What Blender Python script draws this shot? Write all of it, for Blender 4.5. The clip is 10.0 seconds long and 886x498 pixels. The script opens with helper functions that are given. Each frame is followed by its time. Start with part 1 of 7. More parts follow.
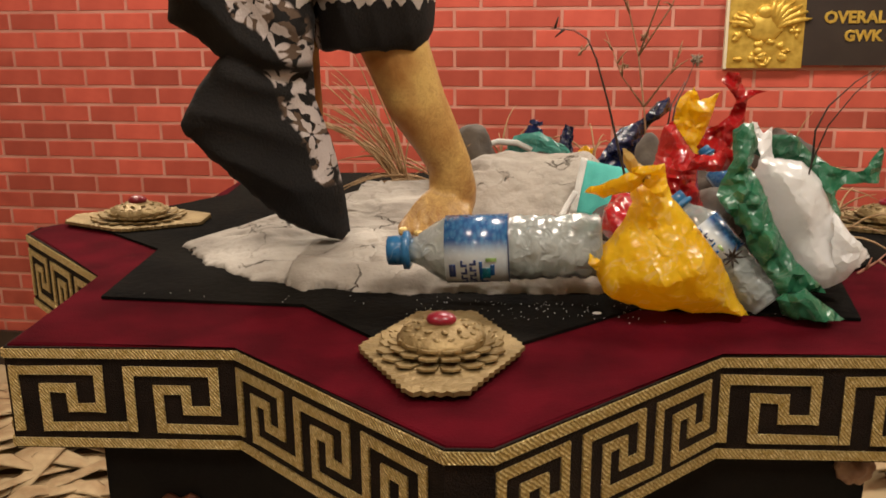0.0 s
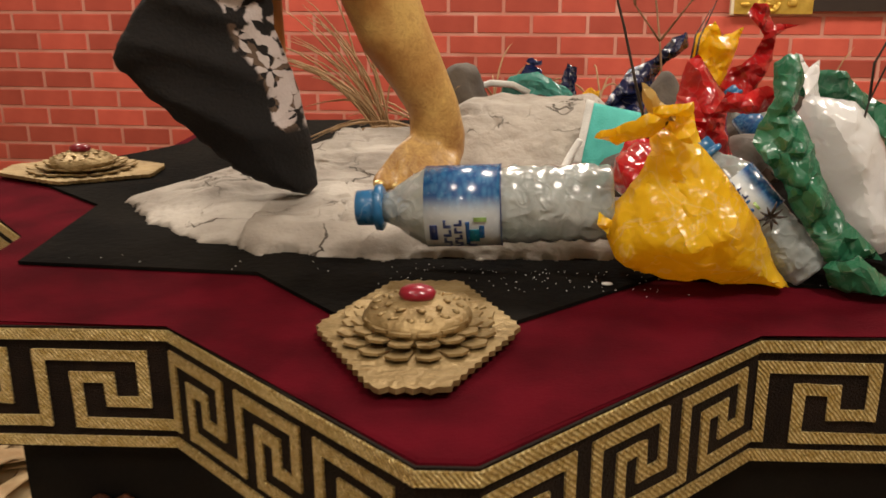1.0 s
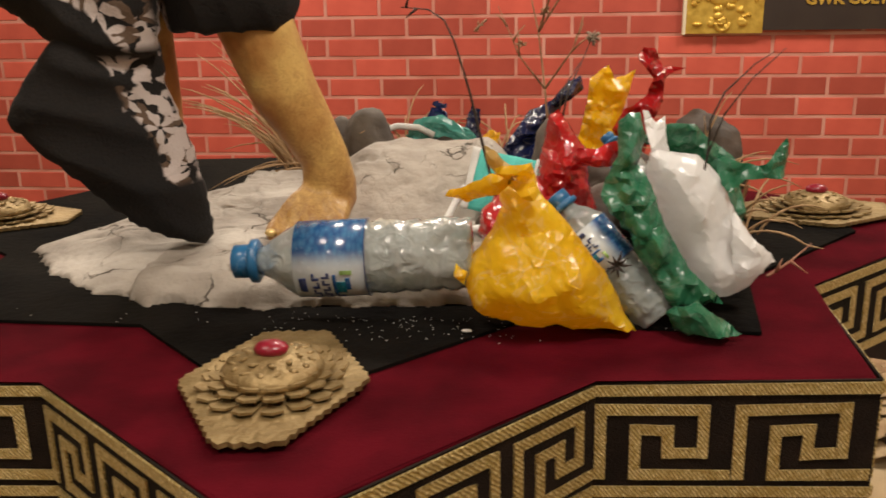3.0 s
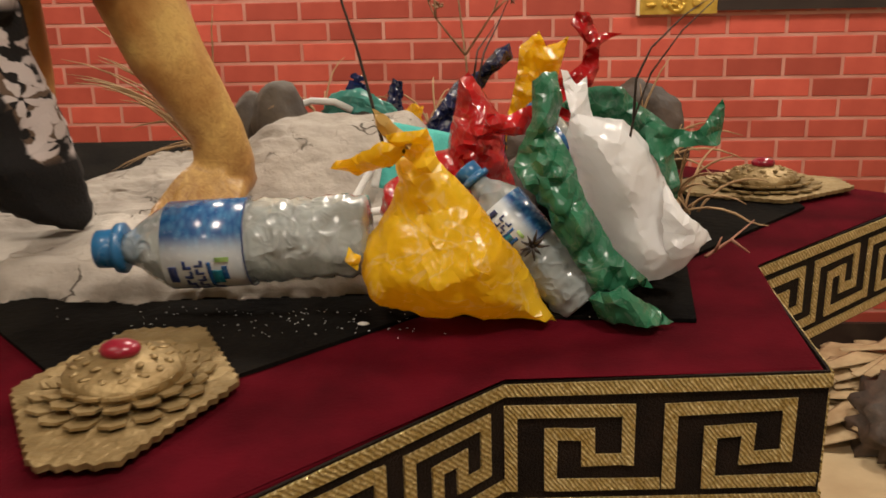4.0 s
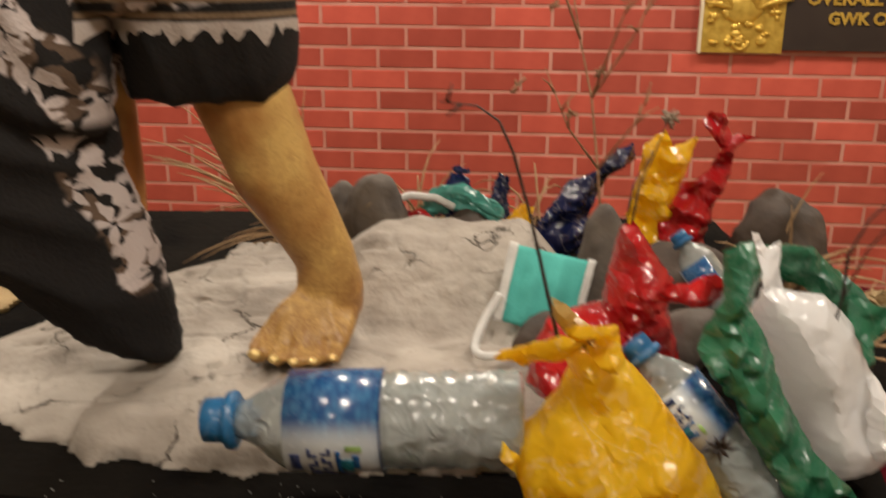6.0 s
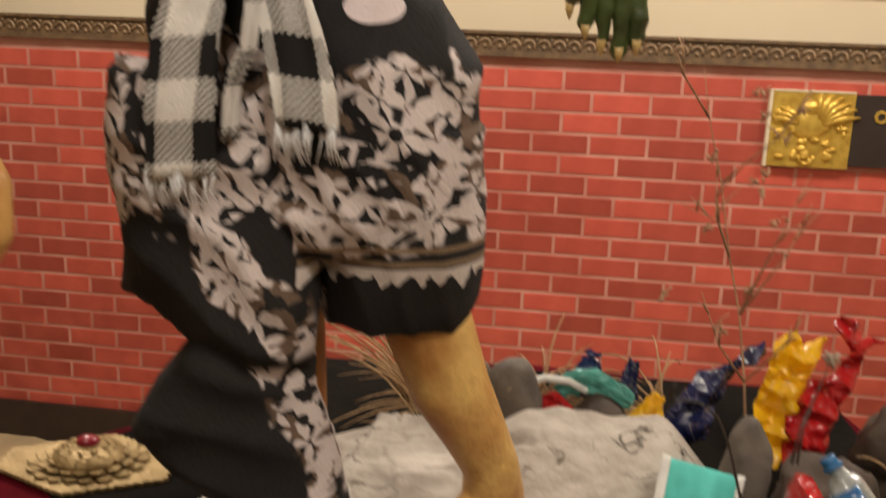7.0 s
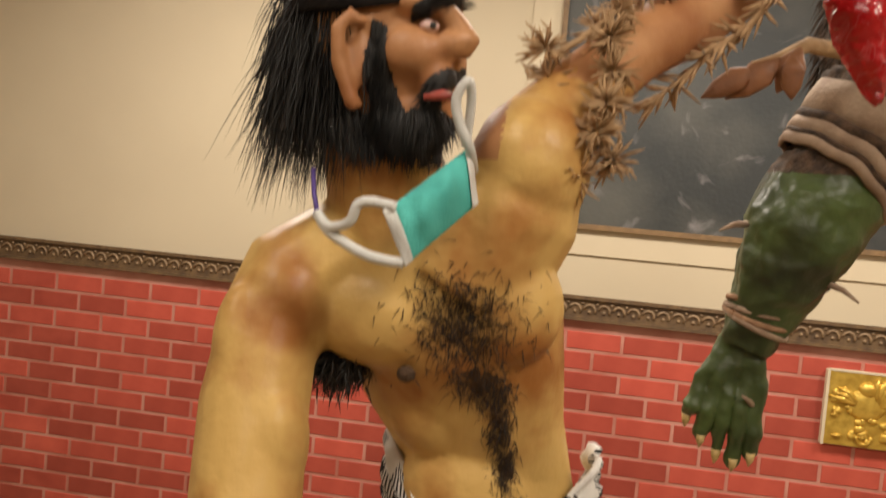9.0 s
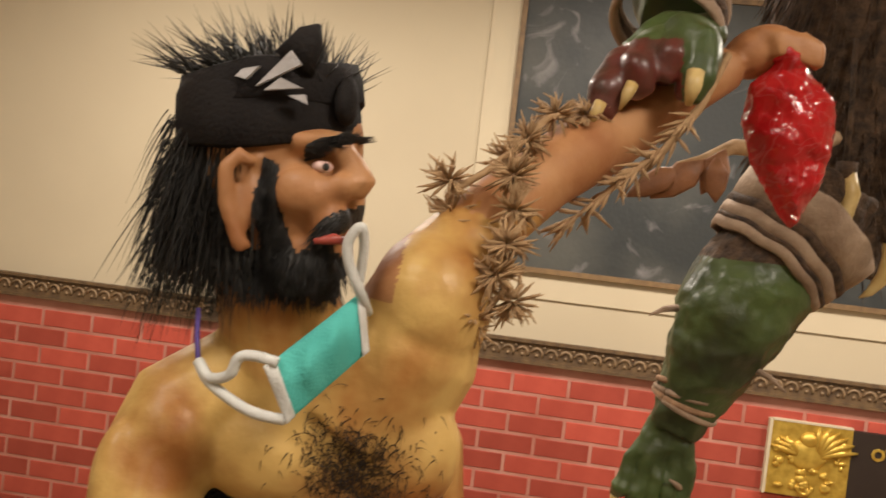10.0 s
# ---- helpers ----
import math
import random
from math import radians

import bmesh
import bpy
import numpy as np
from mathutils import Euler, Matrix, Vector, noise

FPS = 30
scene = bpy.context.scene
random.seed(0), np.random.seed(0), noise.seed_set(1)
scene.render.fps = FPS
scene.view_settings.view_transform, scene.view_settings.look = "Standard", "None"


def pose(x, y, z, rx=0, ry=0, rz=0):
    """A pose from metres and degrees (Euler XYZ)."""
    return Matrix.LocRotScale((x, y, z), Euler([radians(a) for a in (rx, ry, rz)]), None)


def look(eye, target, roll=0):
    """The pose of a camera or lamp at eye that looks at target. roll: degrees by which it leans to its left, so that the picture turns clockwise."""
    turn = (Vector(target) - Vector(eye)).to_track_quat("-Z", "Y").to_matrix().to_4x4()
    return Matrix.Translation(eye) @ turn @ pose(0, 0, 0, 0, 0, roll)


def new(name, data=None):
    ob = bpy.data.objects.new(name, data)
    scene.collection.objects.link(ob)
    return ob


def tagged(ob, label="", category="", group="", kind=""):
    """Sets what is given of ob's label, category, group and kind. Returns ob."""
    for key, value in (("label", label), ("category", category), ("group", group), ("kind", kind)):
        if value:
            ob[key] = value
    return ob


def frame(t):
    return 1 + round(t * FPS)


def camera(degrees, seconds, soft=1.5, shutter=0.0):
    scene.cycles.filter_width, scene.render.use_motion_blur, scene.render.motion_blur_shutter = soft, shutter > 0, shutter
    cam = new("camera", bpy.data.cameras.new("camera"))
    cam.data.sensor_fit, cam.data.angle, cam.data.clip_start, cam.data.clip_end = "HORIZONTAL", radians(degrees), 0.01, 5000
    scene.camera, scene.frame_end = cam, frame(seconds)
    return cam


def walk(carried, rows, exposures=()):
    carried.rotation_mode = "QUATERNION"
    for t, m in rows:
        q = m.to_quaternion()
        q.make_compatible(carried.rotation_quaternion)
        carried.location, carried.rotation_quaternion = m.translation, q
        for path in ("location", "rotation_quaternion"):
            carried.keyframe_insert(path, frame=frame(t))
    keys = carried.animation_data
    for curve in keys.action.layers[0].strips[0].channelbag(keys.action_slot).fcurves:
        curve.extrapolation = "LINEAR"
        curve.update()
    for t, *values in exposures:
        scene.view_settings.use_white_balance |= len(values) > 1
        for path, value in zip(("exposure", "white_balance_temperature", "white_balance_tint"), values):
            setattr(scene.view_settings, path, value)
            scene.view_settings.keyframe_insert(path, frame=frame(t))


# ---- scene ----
from mathutils import bvhtree, geometry

cam = camera(51.4, 10.0, soft=1.6, shutter=0.5)
PATH = [
    (0, (0.171, 0.113, 1.184), (-0.101, 2.026, 0.668), -0.5),
    (0.5, (0.159, 0.165, 1.165), (-0.104, 2.068, 0.608), -0.3),
    (1, (0.164, 0.254, 1.149), (-0.096, 2.141, 0.537), -0.3),
    (1.5, (0.197, 0.278, 1.162), (-0.084, 2.153, 0.526), -1.0),
    (2, (0.206, 0.261, 1.169), (-0.067, 2.14, 0.54), -1.0),
    (2.5, (0.228, 0.241, 1.184), (-0.039, 2.128, 0.576), -1.2),
    (3, (0.265, 0.235, 1.191), (0.033, 2.133, 0.604), -1.1),
    (4.5, (0.312, 0.406, 1.143), (0.164, 2.295, 0.501), -1.5),
    (5, (0.302, 0.455, 1.157), (0.153, 2.332, 0.481), -1.5),
    (6.5, (0.146, 0.434, 1.294), (-0.098, 2.346, 0.761), 1.6),
    (7, (0.091, 0.418, 1.37), (-0.192, 2.343, 0.907), 2.1),
    (7.5, (0.019, 0.401, 1.48), (-0.276, 2.349, 1.135), 3.7),
    (8, (-0.056, 0.393, 1.59), (-0.388, 2.348, 1.328), 4.3),
    (8.5, (-0.081, 0.375, 1.649), (-0.424, 2.338, 1.47), 4.6),
    (9, (-0.089, 0.374, 1.726), (-0.438, 2.34, 1.605), 5.0),
    (9.5, (-0.081, 0.396, 1.791), (-0.406, 2.367, 1.696), 5.6),
    (10, (-0.056, 0.407, 1.817), (-0.326, 2.388, 1.743), 6.5),
]
walk(cam, [(t, look(eye, target, roll)) for t, eye, target, roll in PATH],
     [(0, 0.0), (3.0, -0.02), (4.5, -0.14), (5.0, -0.14), (6.5, -0.22), (7.3, -0.10), (8.0, -0.13), (10.0, -0.16)])

# ---------------------------------------------------------------- light
world = bpy.data.worlds.new("hall")
scene.world = world
world.use_nodes = True
world.node_tree.nodes["Background"].inputs[0].default_value = (1.0, 0.86, 0.68, 1)
world.node_tree.nodes["Background"].inputs[1].default_value = 0.05
scene.view_settings.exposure = 0.0

FLOOR, CEIL = -0.52, 2.95
LAMPS = [(-0.9, 0.2, 46), (0.90, 0.1, 104), (-1.5, 2.7, 140), (0.1, 2.7, 105), (1.6, 2.7, 140), (-0.2, -1.8, 55)]
for lx, ly, power in LAMPS:
    lamp = bpy.data.lights.new("ceiling_lamp", "AREA")
    lamp.shape, lamp.size, lamp.size_y = "RECTANGLE", 0.5, 0.5
    lamp.energy, lamp.color = power * 0.37, (1.0, 0.89, 0.77)
    new("ceiling_lamp", lamp).matrix_world = pose(lx, ly, CEIL - 0.06)


# ---------------------------------------------------------------- materials
def material(name, base, rough=0.6, second=None, scale=20.0, bump=0.1, bump_scale=60.0, metal=0.0, coat=0.0, spec=0.5, stretch=(1, 1, 1), lo=0.35, hi=0.65, detail=6.0, sheen=0.0, jitter=0.0, sss=0.0, trans=0.0):
    """Two-scale mottled surface: base mixed with second by noise, fine relief, varied gloss."""
    m = bpy.data.materials.new(name)
    m.use_nodes = True
    nt = m.node_tree
    N, K = nt.nodes, nt.links
    p = N["Principled BSDF"]
    co = N.new("ShaderNodeTexCoord")
    mp = N.new("ShaderNodeMapping")
    mp.inputs["Scale"].default_value = stretch
    K.new(co.outputs["Object"], mp.inputs["Vector"])
    big = N.new("ShaderNodeTexNoise")
    big.inputs["Scale"].default_value, big.inputs["Detail"].default_value = scale, detail
    K.new(mp.outputs[0], big.inputs["Vector"])
    ramp = N.new("ShaderNodeMapRange")
    ramp.inputs[1].default_value, ramp.inputs[2].default_value = lo, hi
    K.new(big.outputs[0], ramp.inputs[0])
    mix = N.new("ShaderNodeMix")
    mix.data_type = "RGBA"
    second = second or tuple(0.65 * c for c in base)
    mix.inputs[6].default_value, mix.inputs[7].default_value = (*second, 1), (*base, 1)
    K.new(ramp.outputs[0], mix.inputs[0])
    out = mix.outputs[2]
    if jitter:
        info = N.new("ShaderNodeObjectInfo")
        hsv = N.new("ShaderNodeHueSaturation")
        jr = N.new("ShaderNodeMapRange")
        jr.inputs[3].default_value, jr.inputs[4].default_value = 1 - jitter, 1 + jitter
        K.new(info.outputs["Random"], jr.inputs[0])
        K.new(jr.outputs[0], hsv.inputs["Value"])
        K.new(out, hsv.inputs["Color"])
        out = hsv.outputs[0]
    K.new(out, p.inputs["Base Color"])
    fine = N.new("ShaderNodeTexNoise")
    fine.inputs["Scale"].default_value, fine.inputs["Detail"].default_value = bump_scale, 5
    K.new(mp.outputs[0], fine.inputs["Vector"])
    bp = N.new("ShaderNodeBump")
    bp.inputs["Strength"].default_value, bp.inputs["Distance"].default_value = bump, 0.004
    K.new(fine.outputs[0], bp.inputs["Height"])
    K.new(bp.outputs[0], p.inputs["Normal"])
    rr = N.new("ShaderNodeMapRange")
    rr.inputs[3].default_value, rr.inputs[4].default_value = max(rough - 0.1, 0.03), min(rough + 0.1, 1)
    K.new(fine.outputs[0], rr.inputs[0])
    K.new(rr.outputs[0], p.inputs["Roughness"])
    p.inputs["Metallic"].default_value = metal
    p.inputs["Coat Weight"].default_value = coat
    p.inputs["Coat Roughness"].default_value = 0.12
    p.inputs["Specular IOR Level"].default_value = spec
    p.inputs["Sheen Weight"].default_value = sheen
    if sss:
        p.inputs["Subsurface Weight"].default_value = sss
        p.inputs["Subsurface Scale"].default_value = 0.01
    if trans:
        p.inputs["Transmission Weight"].default_value = trans
    return m


def hairy(m):
    """Dark hair painted over breast and belly, with ragged edges of its own."""
    nt = m.node_tree
    N, K = nt.nodes, nt.links
    p = N["Principled BSDF"]
    old = p.inputs["Base Color"].links[0].from_socket
    co = N.new("ShaderNodeTexCoord")
    sep = N.new("ShaderNodeSeparateXYZ")
    K.new(co.outputs["Object"], sep.inputs[0])

    def calc(op, a, b, clamp=False):
        n = N.new("ShaderNodeMath")
        n.operation, n.use_clamp = op, clamp
        for i, v in enumerate((a, b)):
            if isinstance(v, (int, float)):
                n.inputs[i].default_value = v
            else:
                K.new(v, n.inputs[i])
        return n.outputs[0]

    x, y, z = sep.outputs
    t = N.new("ShaderNodeTexNoise")
    t.inputs["Scale"].default_value, t.inputs["Detail"].default_value, t.inputs["Distortion"].default_value = 34, 8, 2.0
    K.new(co.outputs["Object"], t.inputs["Vector"])
    fine = N.new("ShaderNodeTexNoise")
    fine.inputs["Scale"].default_value, fine.inputs["Detail"].default_value, fine.inputs["Distortion"].default_value = 120, 5, 3.0
    K.new(co.outputs["Object"], fine.inputs["Vector"])
    rag = calc("ADD", calc("MULTIPLY", calc("SUBTRACT", t.outputs[0], 0.5), 2.4), calc("MULTIPLY", calc("SUBTRACT", fine.outputs[0], 0.5), 3.0))

    def spot(cx, cz, rx, rz):
        a, b = calc("DIVIDE", calc("SUBTRACT", x, cx), rx), calc("DIVIDE", calc("SUBTRACT", z, cz), rz)
        return calc("SUBTRACT", 1.0, calc("ADD", calc("MULTIPLY", a, a), calc("MULTIPLY", b, b)))

    all_spots = spot(-0.186, 1.636, 0.042, 0.034)
    for s in ((-0.170, 1.588, 0.026, 0.022), (-0.156, 1.550, 0.011, 0.030), (-0.150, 1.516, 0.009, 0.020), (-0.137, 1.484, 0.006, 0.014)):
        all_spots = calc("MAXIMUM", all_spots, spot(*s))
    fac = calc("MULTIPLY", calc("MULTIPLY", calc("ADD", calc("ADD", all_spots, rag), -0.42), 1.6, True), calc("LESS_THAN", y, 1.15), True)
    fac = calc("MULTIPLY", fac, 0.88)
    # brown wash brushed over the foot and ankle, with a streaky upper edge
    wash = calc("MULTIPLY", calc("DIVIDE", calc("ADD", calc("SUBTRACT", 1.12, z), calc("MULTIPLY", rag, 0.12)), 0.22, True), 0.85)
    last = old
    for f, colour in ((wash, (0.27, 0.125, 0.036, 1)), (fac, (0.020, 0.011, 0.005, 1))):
        mx = N.new("ShaderNodeMix")
        mx.data_type = "RGBA"
        K.new(f, mx.inputs[0])
        K.new(last, mx.inputs[6])
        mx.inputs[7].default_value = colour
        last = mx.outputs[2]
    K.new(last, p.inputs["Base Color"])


def woven(name, bright, dark):
    """Metal thread laid in slanting rows with broken gloss; rib glints and groove shade are mixed into the colour."""
    m = material(name, bright, 0.30, dark, 260, 0.7, 700, metal=0.5)
    nt = m.node_tree
    N, K = nt.nodes, nt.links
    p = N["Principled BSDF"]
    old = p.inputs["Base Color"].links[0].from_socket
    relief = p.inputs["Normal"].links[0].from_socket
    co = N.new("ShaderNodeTexCoord")
    mp = N.new("ShaderNodeMapping")
    mp.inputs["Rotation"].default_value = (0, radians(38), 0)
    K.new(co.outputs["Object"], mp.inputs[0])
    wv = N.new("ShaderNodeTexWave")
    wv.inputs["Scale"].default_value, wv.inputs["Distortion"].default_value, wv.inputs["Detail Scale"].default_value = 125, 3.0, 1.5
    K.new(mp.outputs[0], wv.inputs[0])
    # shade of the grooves put into the colour, along the relief's own wave
    mx = N.new("ShaderNodeMix")
    mx.data_type = "RGBA"
    K.new(wv.outputs["Fac"], mx.inputs[0])
    mx.inputs[6].default_value = (*dark, 1)
    K.new(old, mx.inputs[7])
    K.new(mx.outputs[2], p.inputs["Base Color"])
    b = N.new("ShaderNodeBump")
    b.inputs["Strength"].default_value, b.inputs["Distance"].default_value = 0.9, 0.0012
    K.new(wv.outputs["Fac"], b.inputs["Height"])
    K.new(relief, b.inputs["Normal"])
    K.new(b.outputs[0], p.inputs["Normal"])
    return m


def cracked(m):
    """Thin dark drying cracks that wander, open in some stretches and closed in others."""
    nt = m.node_tree
    N, K = nt.nodes, nt.links
    p = N["Principled BSDF"]
    old = p.inputs["Base Color"].links[0].from_socket
    relief = p.inputs["Normal"].links[0].from_socket
    co = N.new("ShaderNodeTexCoord")
    t = N.new("ShaderNodeTexNoise")
    t.inputs["Scale"].default_value, t.inputs["Detail"].default_value = 26, 5
    K.new(co.outputs["Object"], t.inputs["Vector"])
    bend = N.new("ShaderNodeMix")
    bend.data_type = "RGBA"
    bend.blend_type = "LINEAR_LIGHT"
    bend.inputs[0].default_value = 0.05
    K.new(co.outputs["Object"], bend.inputs[6])
    K.new(t.outputs["Color"], bend.inputs[7])
    flat = N.new("ShaderNodeVectorMath")
    flat.operation = "MULTIPLY"
    flat.inputs[1].default_value = (1, 0.75, 0.5)
    K.new(bend.outputs[2], flat.inputs[0])
    v = N.new("ShaderNodeTexVoronoi")
    v.feature = "DISTANCE_TO_EDGE"
    v.inputs["Scale"].default_value = 9.5
    K.new(flat.outputs[0], v.inputs["Vector"])
    big = N.new("ShaderNodeTexNoise")
    big.inputs["Scale"].default_value = 11
    K.new(co.outputs["Object"], big.inputs["Vector"])
    wide = N.new("ShaderNodeMapRange")
    wide.inputs[1].default_value, wide.inputs[2].default_value, wide.inputs[3].default_value, wide.inputs[4].default_value = 0.46, 0.70, 0.0, 0.020
    K.new(big.outputs[0], wide.inputs[0])
    fac = N.new("ShaderNodeMath")
    fac.operation = "SUBTRACT"
    K.new(wide.outputs[0], fac.inputs[0])
    K.new(v.outputs["Distance"], fac.inputs[1])
    line = N.new("ShaderNodeMapRange")
    line.inputs[1].default_value, line.inputs[2].default_value = 0.0, 0.012
    K.new(fac.outputs[0], line.inputs[0])
    mx = N.new("ShaderNodeMix")
    mx.data_type = "RGBA"
    K.new(line.outputs[0], mx.inputs[0])
    K.new(old, mx.inputs[6])
    mx.inputs[7].default_value = (0.11, 0.088, 0.068, 1)
    K.new(mx.outputs[2], p.inputs["Base Color"])
    b = N.new("ShaderNodeBump")
    b.invert = True
    b.inputs["Strength"].default_value, b.inputs["Distance"].default_value = 1.0, 0.004
    K.new(line.outputs[0], b.inputs["Height"])
    K.new(relief, b.inputs["Normal"])
    K.new(b.outputs[0], p.inputs["Normal"])
    return m


BRICK = material("brick_print", (0.48, 0.090, 0.060), 0.42, (0.36, 0.058, 0.040), 7, 0.12, 120, jitter=0.26, coat=0.15)
MORTAR = material("mortar_print", (0.55, 0.265, 0.21), 0.5, (0.42, 0.15, 0.11), 5, 0.1, 150, coat=0.15)
CREAM = material("cream_plaster", (0.58, 0.50, 0.355), 0.75, (0.54, 0.46, 0.325), 1.6, 0.06, 90)
DADO = material("dado_wood", (0.17, 0.105, 0.05), 0.55, (0.09, 0.055, 0.03), 30, 0.3, 90)
FLOORM = material("floor_tile", (0.42, 0.33, 0.22), 0.35, (0.33, 0.25, 0.16), 3, 0.05, 60)
CEILM = material("ceiling_paint", (0.75, 0.70, 0.6), 0.8, (0.7, 0.65, 0.55), 2, 0.03, 60)
RED = material("red_velvet", (0.086, 0.0036, 0.0085), 0.95, (0.048, 0.0022, 0.005), 18, 0.25, 400, spec=0.04)
BLACK = material("black_felt", (0.004, 0.0034, 0.003), 0.9, (0.009, 0.0075, 0.006), 9, 0.5, 140, spec=0.04, lo=0.55, hi=0.35)
BLACKCLOTH = material("black_cloth", (0.010, 0.009, 0.009), 0.9, (0.016, 0.014, 0.013), 10, 0.2, 300, spec=0.2)
TRIMBLACK = material("trim_black", (0.010, 0.0065, 0.005), 0.8, (0.018, 0.011, 0.008), 40, 0.5, 600, spec=0.12)
GOLD = woven("gold_thread", (1.0, 0.86, 0.48), (0.50, 0.34, 0.10))
GILT = material("gilt_card", (0.35, 0.25, 0.115), 0.48, (0.23, 0.155, 0.062), 40, 0.6, 130, metal=0.55)
GEM = material("red_gem", (0.32, 0.010, 0.035), 0.3, (0.22, 0.006, 0.020), 30, 0.1, 60, coat=0.25)
ROCK = cracked(material("pale_rock", (0.43, 0.385, 0.33), 0.85, (0.24, 0.205, 0.17), 13, 1.0, 60, lo=0.3, hi=0.6))
GREYROCK = material("grey_stone", (0.14, 0.115, 0.09), 0.75, (0.09, 0.075, 0.065), 25, 0.5, 90)
DARKROCK = material("dark_stone", (0.075, 0.05, 0.035), 0.7, (0.04, 0.028, 0.02), 25, 0.5, 90)
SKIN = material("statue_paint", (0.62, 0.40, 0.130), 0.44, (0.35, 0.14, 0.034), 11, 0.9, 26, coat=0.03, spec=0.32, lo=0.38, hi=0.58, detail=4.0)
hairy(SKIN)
FACE = material("statue_face_paint", (0.50, 0.255, 0.11), 0.55, (0.34, 0.135, 0.048), 16, 0.6, 40, coat=0.02)
HAIR = material("black_fibre", (0.010, 0.009, 0.008), 0.5, (0.02, 0.018, 0.015), 60, 0.3, 300)
CHESTHAIR = material("chest_hair_paint", (0.035, 0.018, 0.008), 0.75, (0.09, 0.045, 0.018), 90, 0.8, 260)
NAIL = material("gold_nail", (0.80, 0.62, 0.26), 0.3, (0.7, 0.5, 0.2), 60, 0.05, 90, metal=0.6)
EYEWHITE = material("eye_white", (0.75, 0.6, 0.55), 0.2, (0.6, 0.35, 0.3), 80, 0.02, 60, coat=0.5)
LIP = material("lip_paint", (0.38, 0.07, 0.05), 0.4, (0.3, 0.05, 0.04), 60, 0.1, 90)
GREEN = material("green_paint", (0.085, 0.130, 0.036), 0.45, (0.022, 0.028, 0.010), 10, 0.9, 38, coat=0.06, lo=0.3, hi=0.68)
MAROON = material("maroon_flesh", (0.16, 0.025, 0.02), 0.4, (0.06, 0.03, 0.02), 25, 0.3, 90, coat=0.2)
FUR = material("brown_fur", (0.105, 0.062, 0.035), 0.9, (0.035, 0.022, 0.014), 60, 0.9, 220)
BANDAGE = material("wound_cloth", (0.40, 0.29, 0.20), 0.85, (0.26, 0.175, 0.115), 25, 0.5, 160)
IVORY = material("ivory_fang", (0.66, 0.50, 0.22), 0.4, (0.5, 0.34, 0.12), 40, 0.1, 90)
STRAW = material("dry_straw", (0.46, 0.30, 0.155), 0.8, (0.33, 0.20, 0.095), 60, 0.3, 200)
TWIG = material("dry_twig", (0.42, 0.25, 0.14), 0.85, (0.25, 0.14, 0.075), 60, 0.4, 200)
WIRE = material("black_wire", (0.02, 0.014, 0.010), 0.5, (0.03, 0.018, 0.012), 60, 0.1, 200)
LEAF = material("dead_leaf", (0.27, 0.115, 0.045), 0.6, (0.16, 0.065, 0.025), 30, 0.3, 120)


def plastic(name, base, dark, rough=0.2, crease=1.0, through_it=0.16, whitened=0.28):
    """Thin crinkled film: sharp creases between smooth facets, some light through it."""
    m = material(name, base, rough, dark, 14, 0.1, 90, spec=0.6)
    nt = m.node_tree
    N, K = nt.nodes, nt.links
    p = N["Principled BSDF"]
    co = N.new("ShaderNodeTexCoord")
    last = None
    for scale, dist in ((30, 0.010), (75, 0.004)):
        v = N.new("ShaderNodeTexNoise")
        v.inputs["Scale"].default_value, v.inputs["Detail"].default_value, v.inputs["Distortion"].default_value = scale, 1.0, 0.6
        K.new(co.outputs["Object"], v.inputs["Vector"])
        sub = N.new("ShaderNodeMath")
        sub.operation = "SUBTRACT"
        sub.inputs[1].default_value = 0.5
        K.new(v.outputs[0], sub.inputs[0])
        ab = N.new("ShaderNodeMath")
        ab.operation = "ABSOLUTE"
        K.new(sub.outputs[0], ab.inputs[0])
        b = N.new("ShaderNodeBump")
        b.invert = True
        b.inputs["Strength"].default_value, b.inputs["Distance"].default_value = 0.7 * crease, dist
        K.new(ab.outputs[0], b.inputs["Height"])
        if last:
            K.new(last.outputs[0], b.inputs["Normal"])
        last = b
    K.new(last.outputs[0], p.inputs["Normal"])
    p.inputs["Coat Weight"].default_value = 0.14
    # film whitened where it was folded
    old = p.inputs["Base Color"].links[0].from_socket
    st = N.new("ShaderNodeTexNoise")
    st.inputs["Scale"].default_value, st.inputs["Detail"].default_value, st.inputs["Distortion"].default_value = 24, 3.0, 1.4
    K.new(co.outputs["Object"], st.inputs["Vector"])
    off = N.new("ShaderNodeMath")
    off.operation = "SUBTRACT"
    off.inputs[1].default_value = 0.5
    K.new(st.outputs[0], off.inputs[0])
    mag = N.new("ShaderNodeMath")
    mag.operation = "ABSOLUTE"
    K.new(off.outputs[0], mag.inputs[0])
    thin = N.new("ShaderNodeMapRange")
    thin.inputs[1].default_value, thin.inputs[2].default_value, thin.inputs[3].default_value, thin.inputs[4].default_value = 0.0, 0.022, whitened, 0.0
    K.new(mag.outputs[0], thin.inputs[0])
    wx = N.new("ShaderNodeMix")
    wx.data_type = "RGBA"
    K.new(thin.outputs[0], wx.inputs[0])
    K.new(old, wx.inputs[6])
    wx.inputs[7].default_value = (*[0.45 * c + 0.55 * 0.85 for c in base], 1)
    K.new(wx.outputs[2], p.inputs["Base Color"])
    tr = N.new("ShaderNodeBsdfTranslucent")
    tr.inputs[0].default_value = (*base, 1)
    mx = N.new("ShaderNodeMixShader")
    mx.inputs[0].default_value = through_it
    K.new(p.outputs[0], mx.inputs[1])
    K.new(tr.outputs[0], mx.inputs[2])
    K.new(mx.outputs[0], N["Material Output"].inputs[0])
    return m


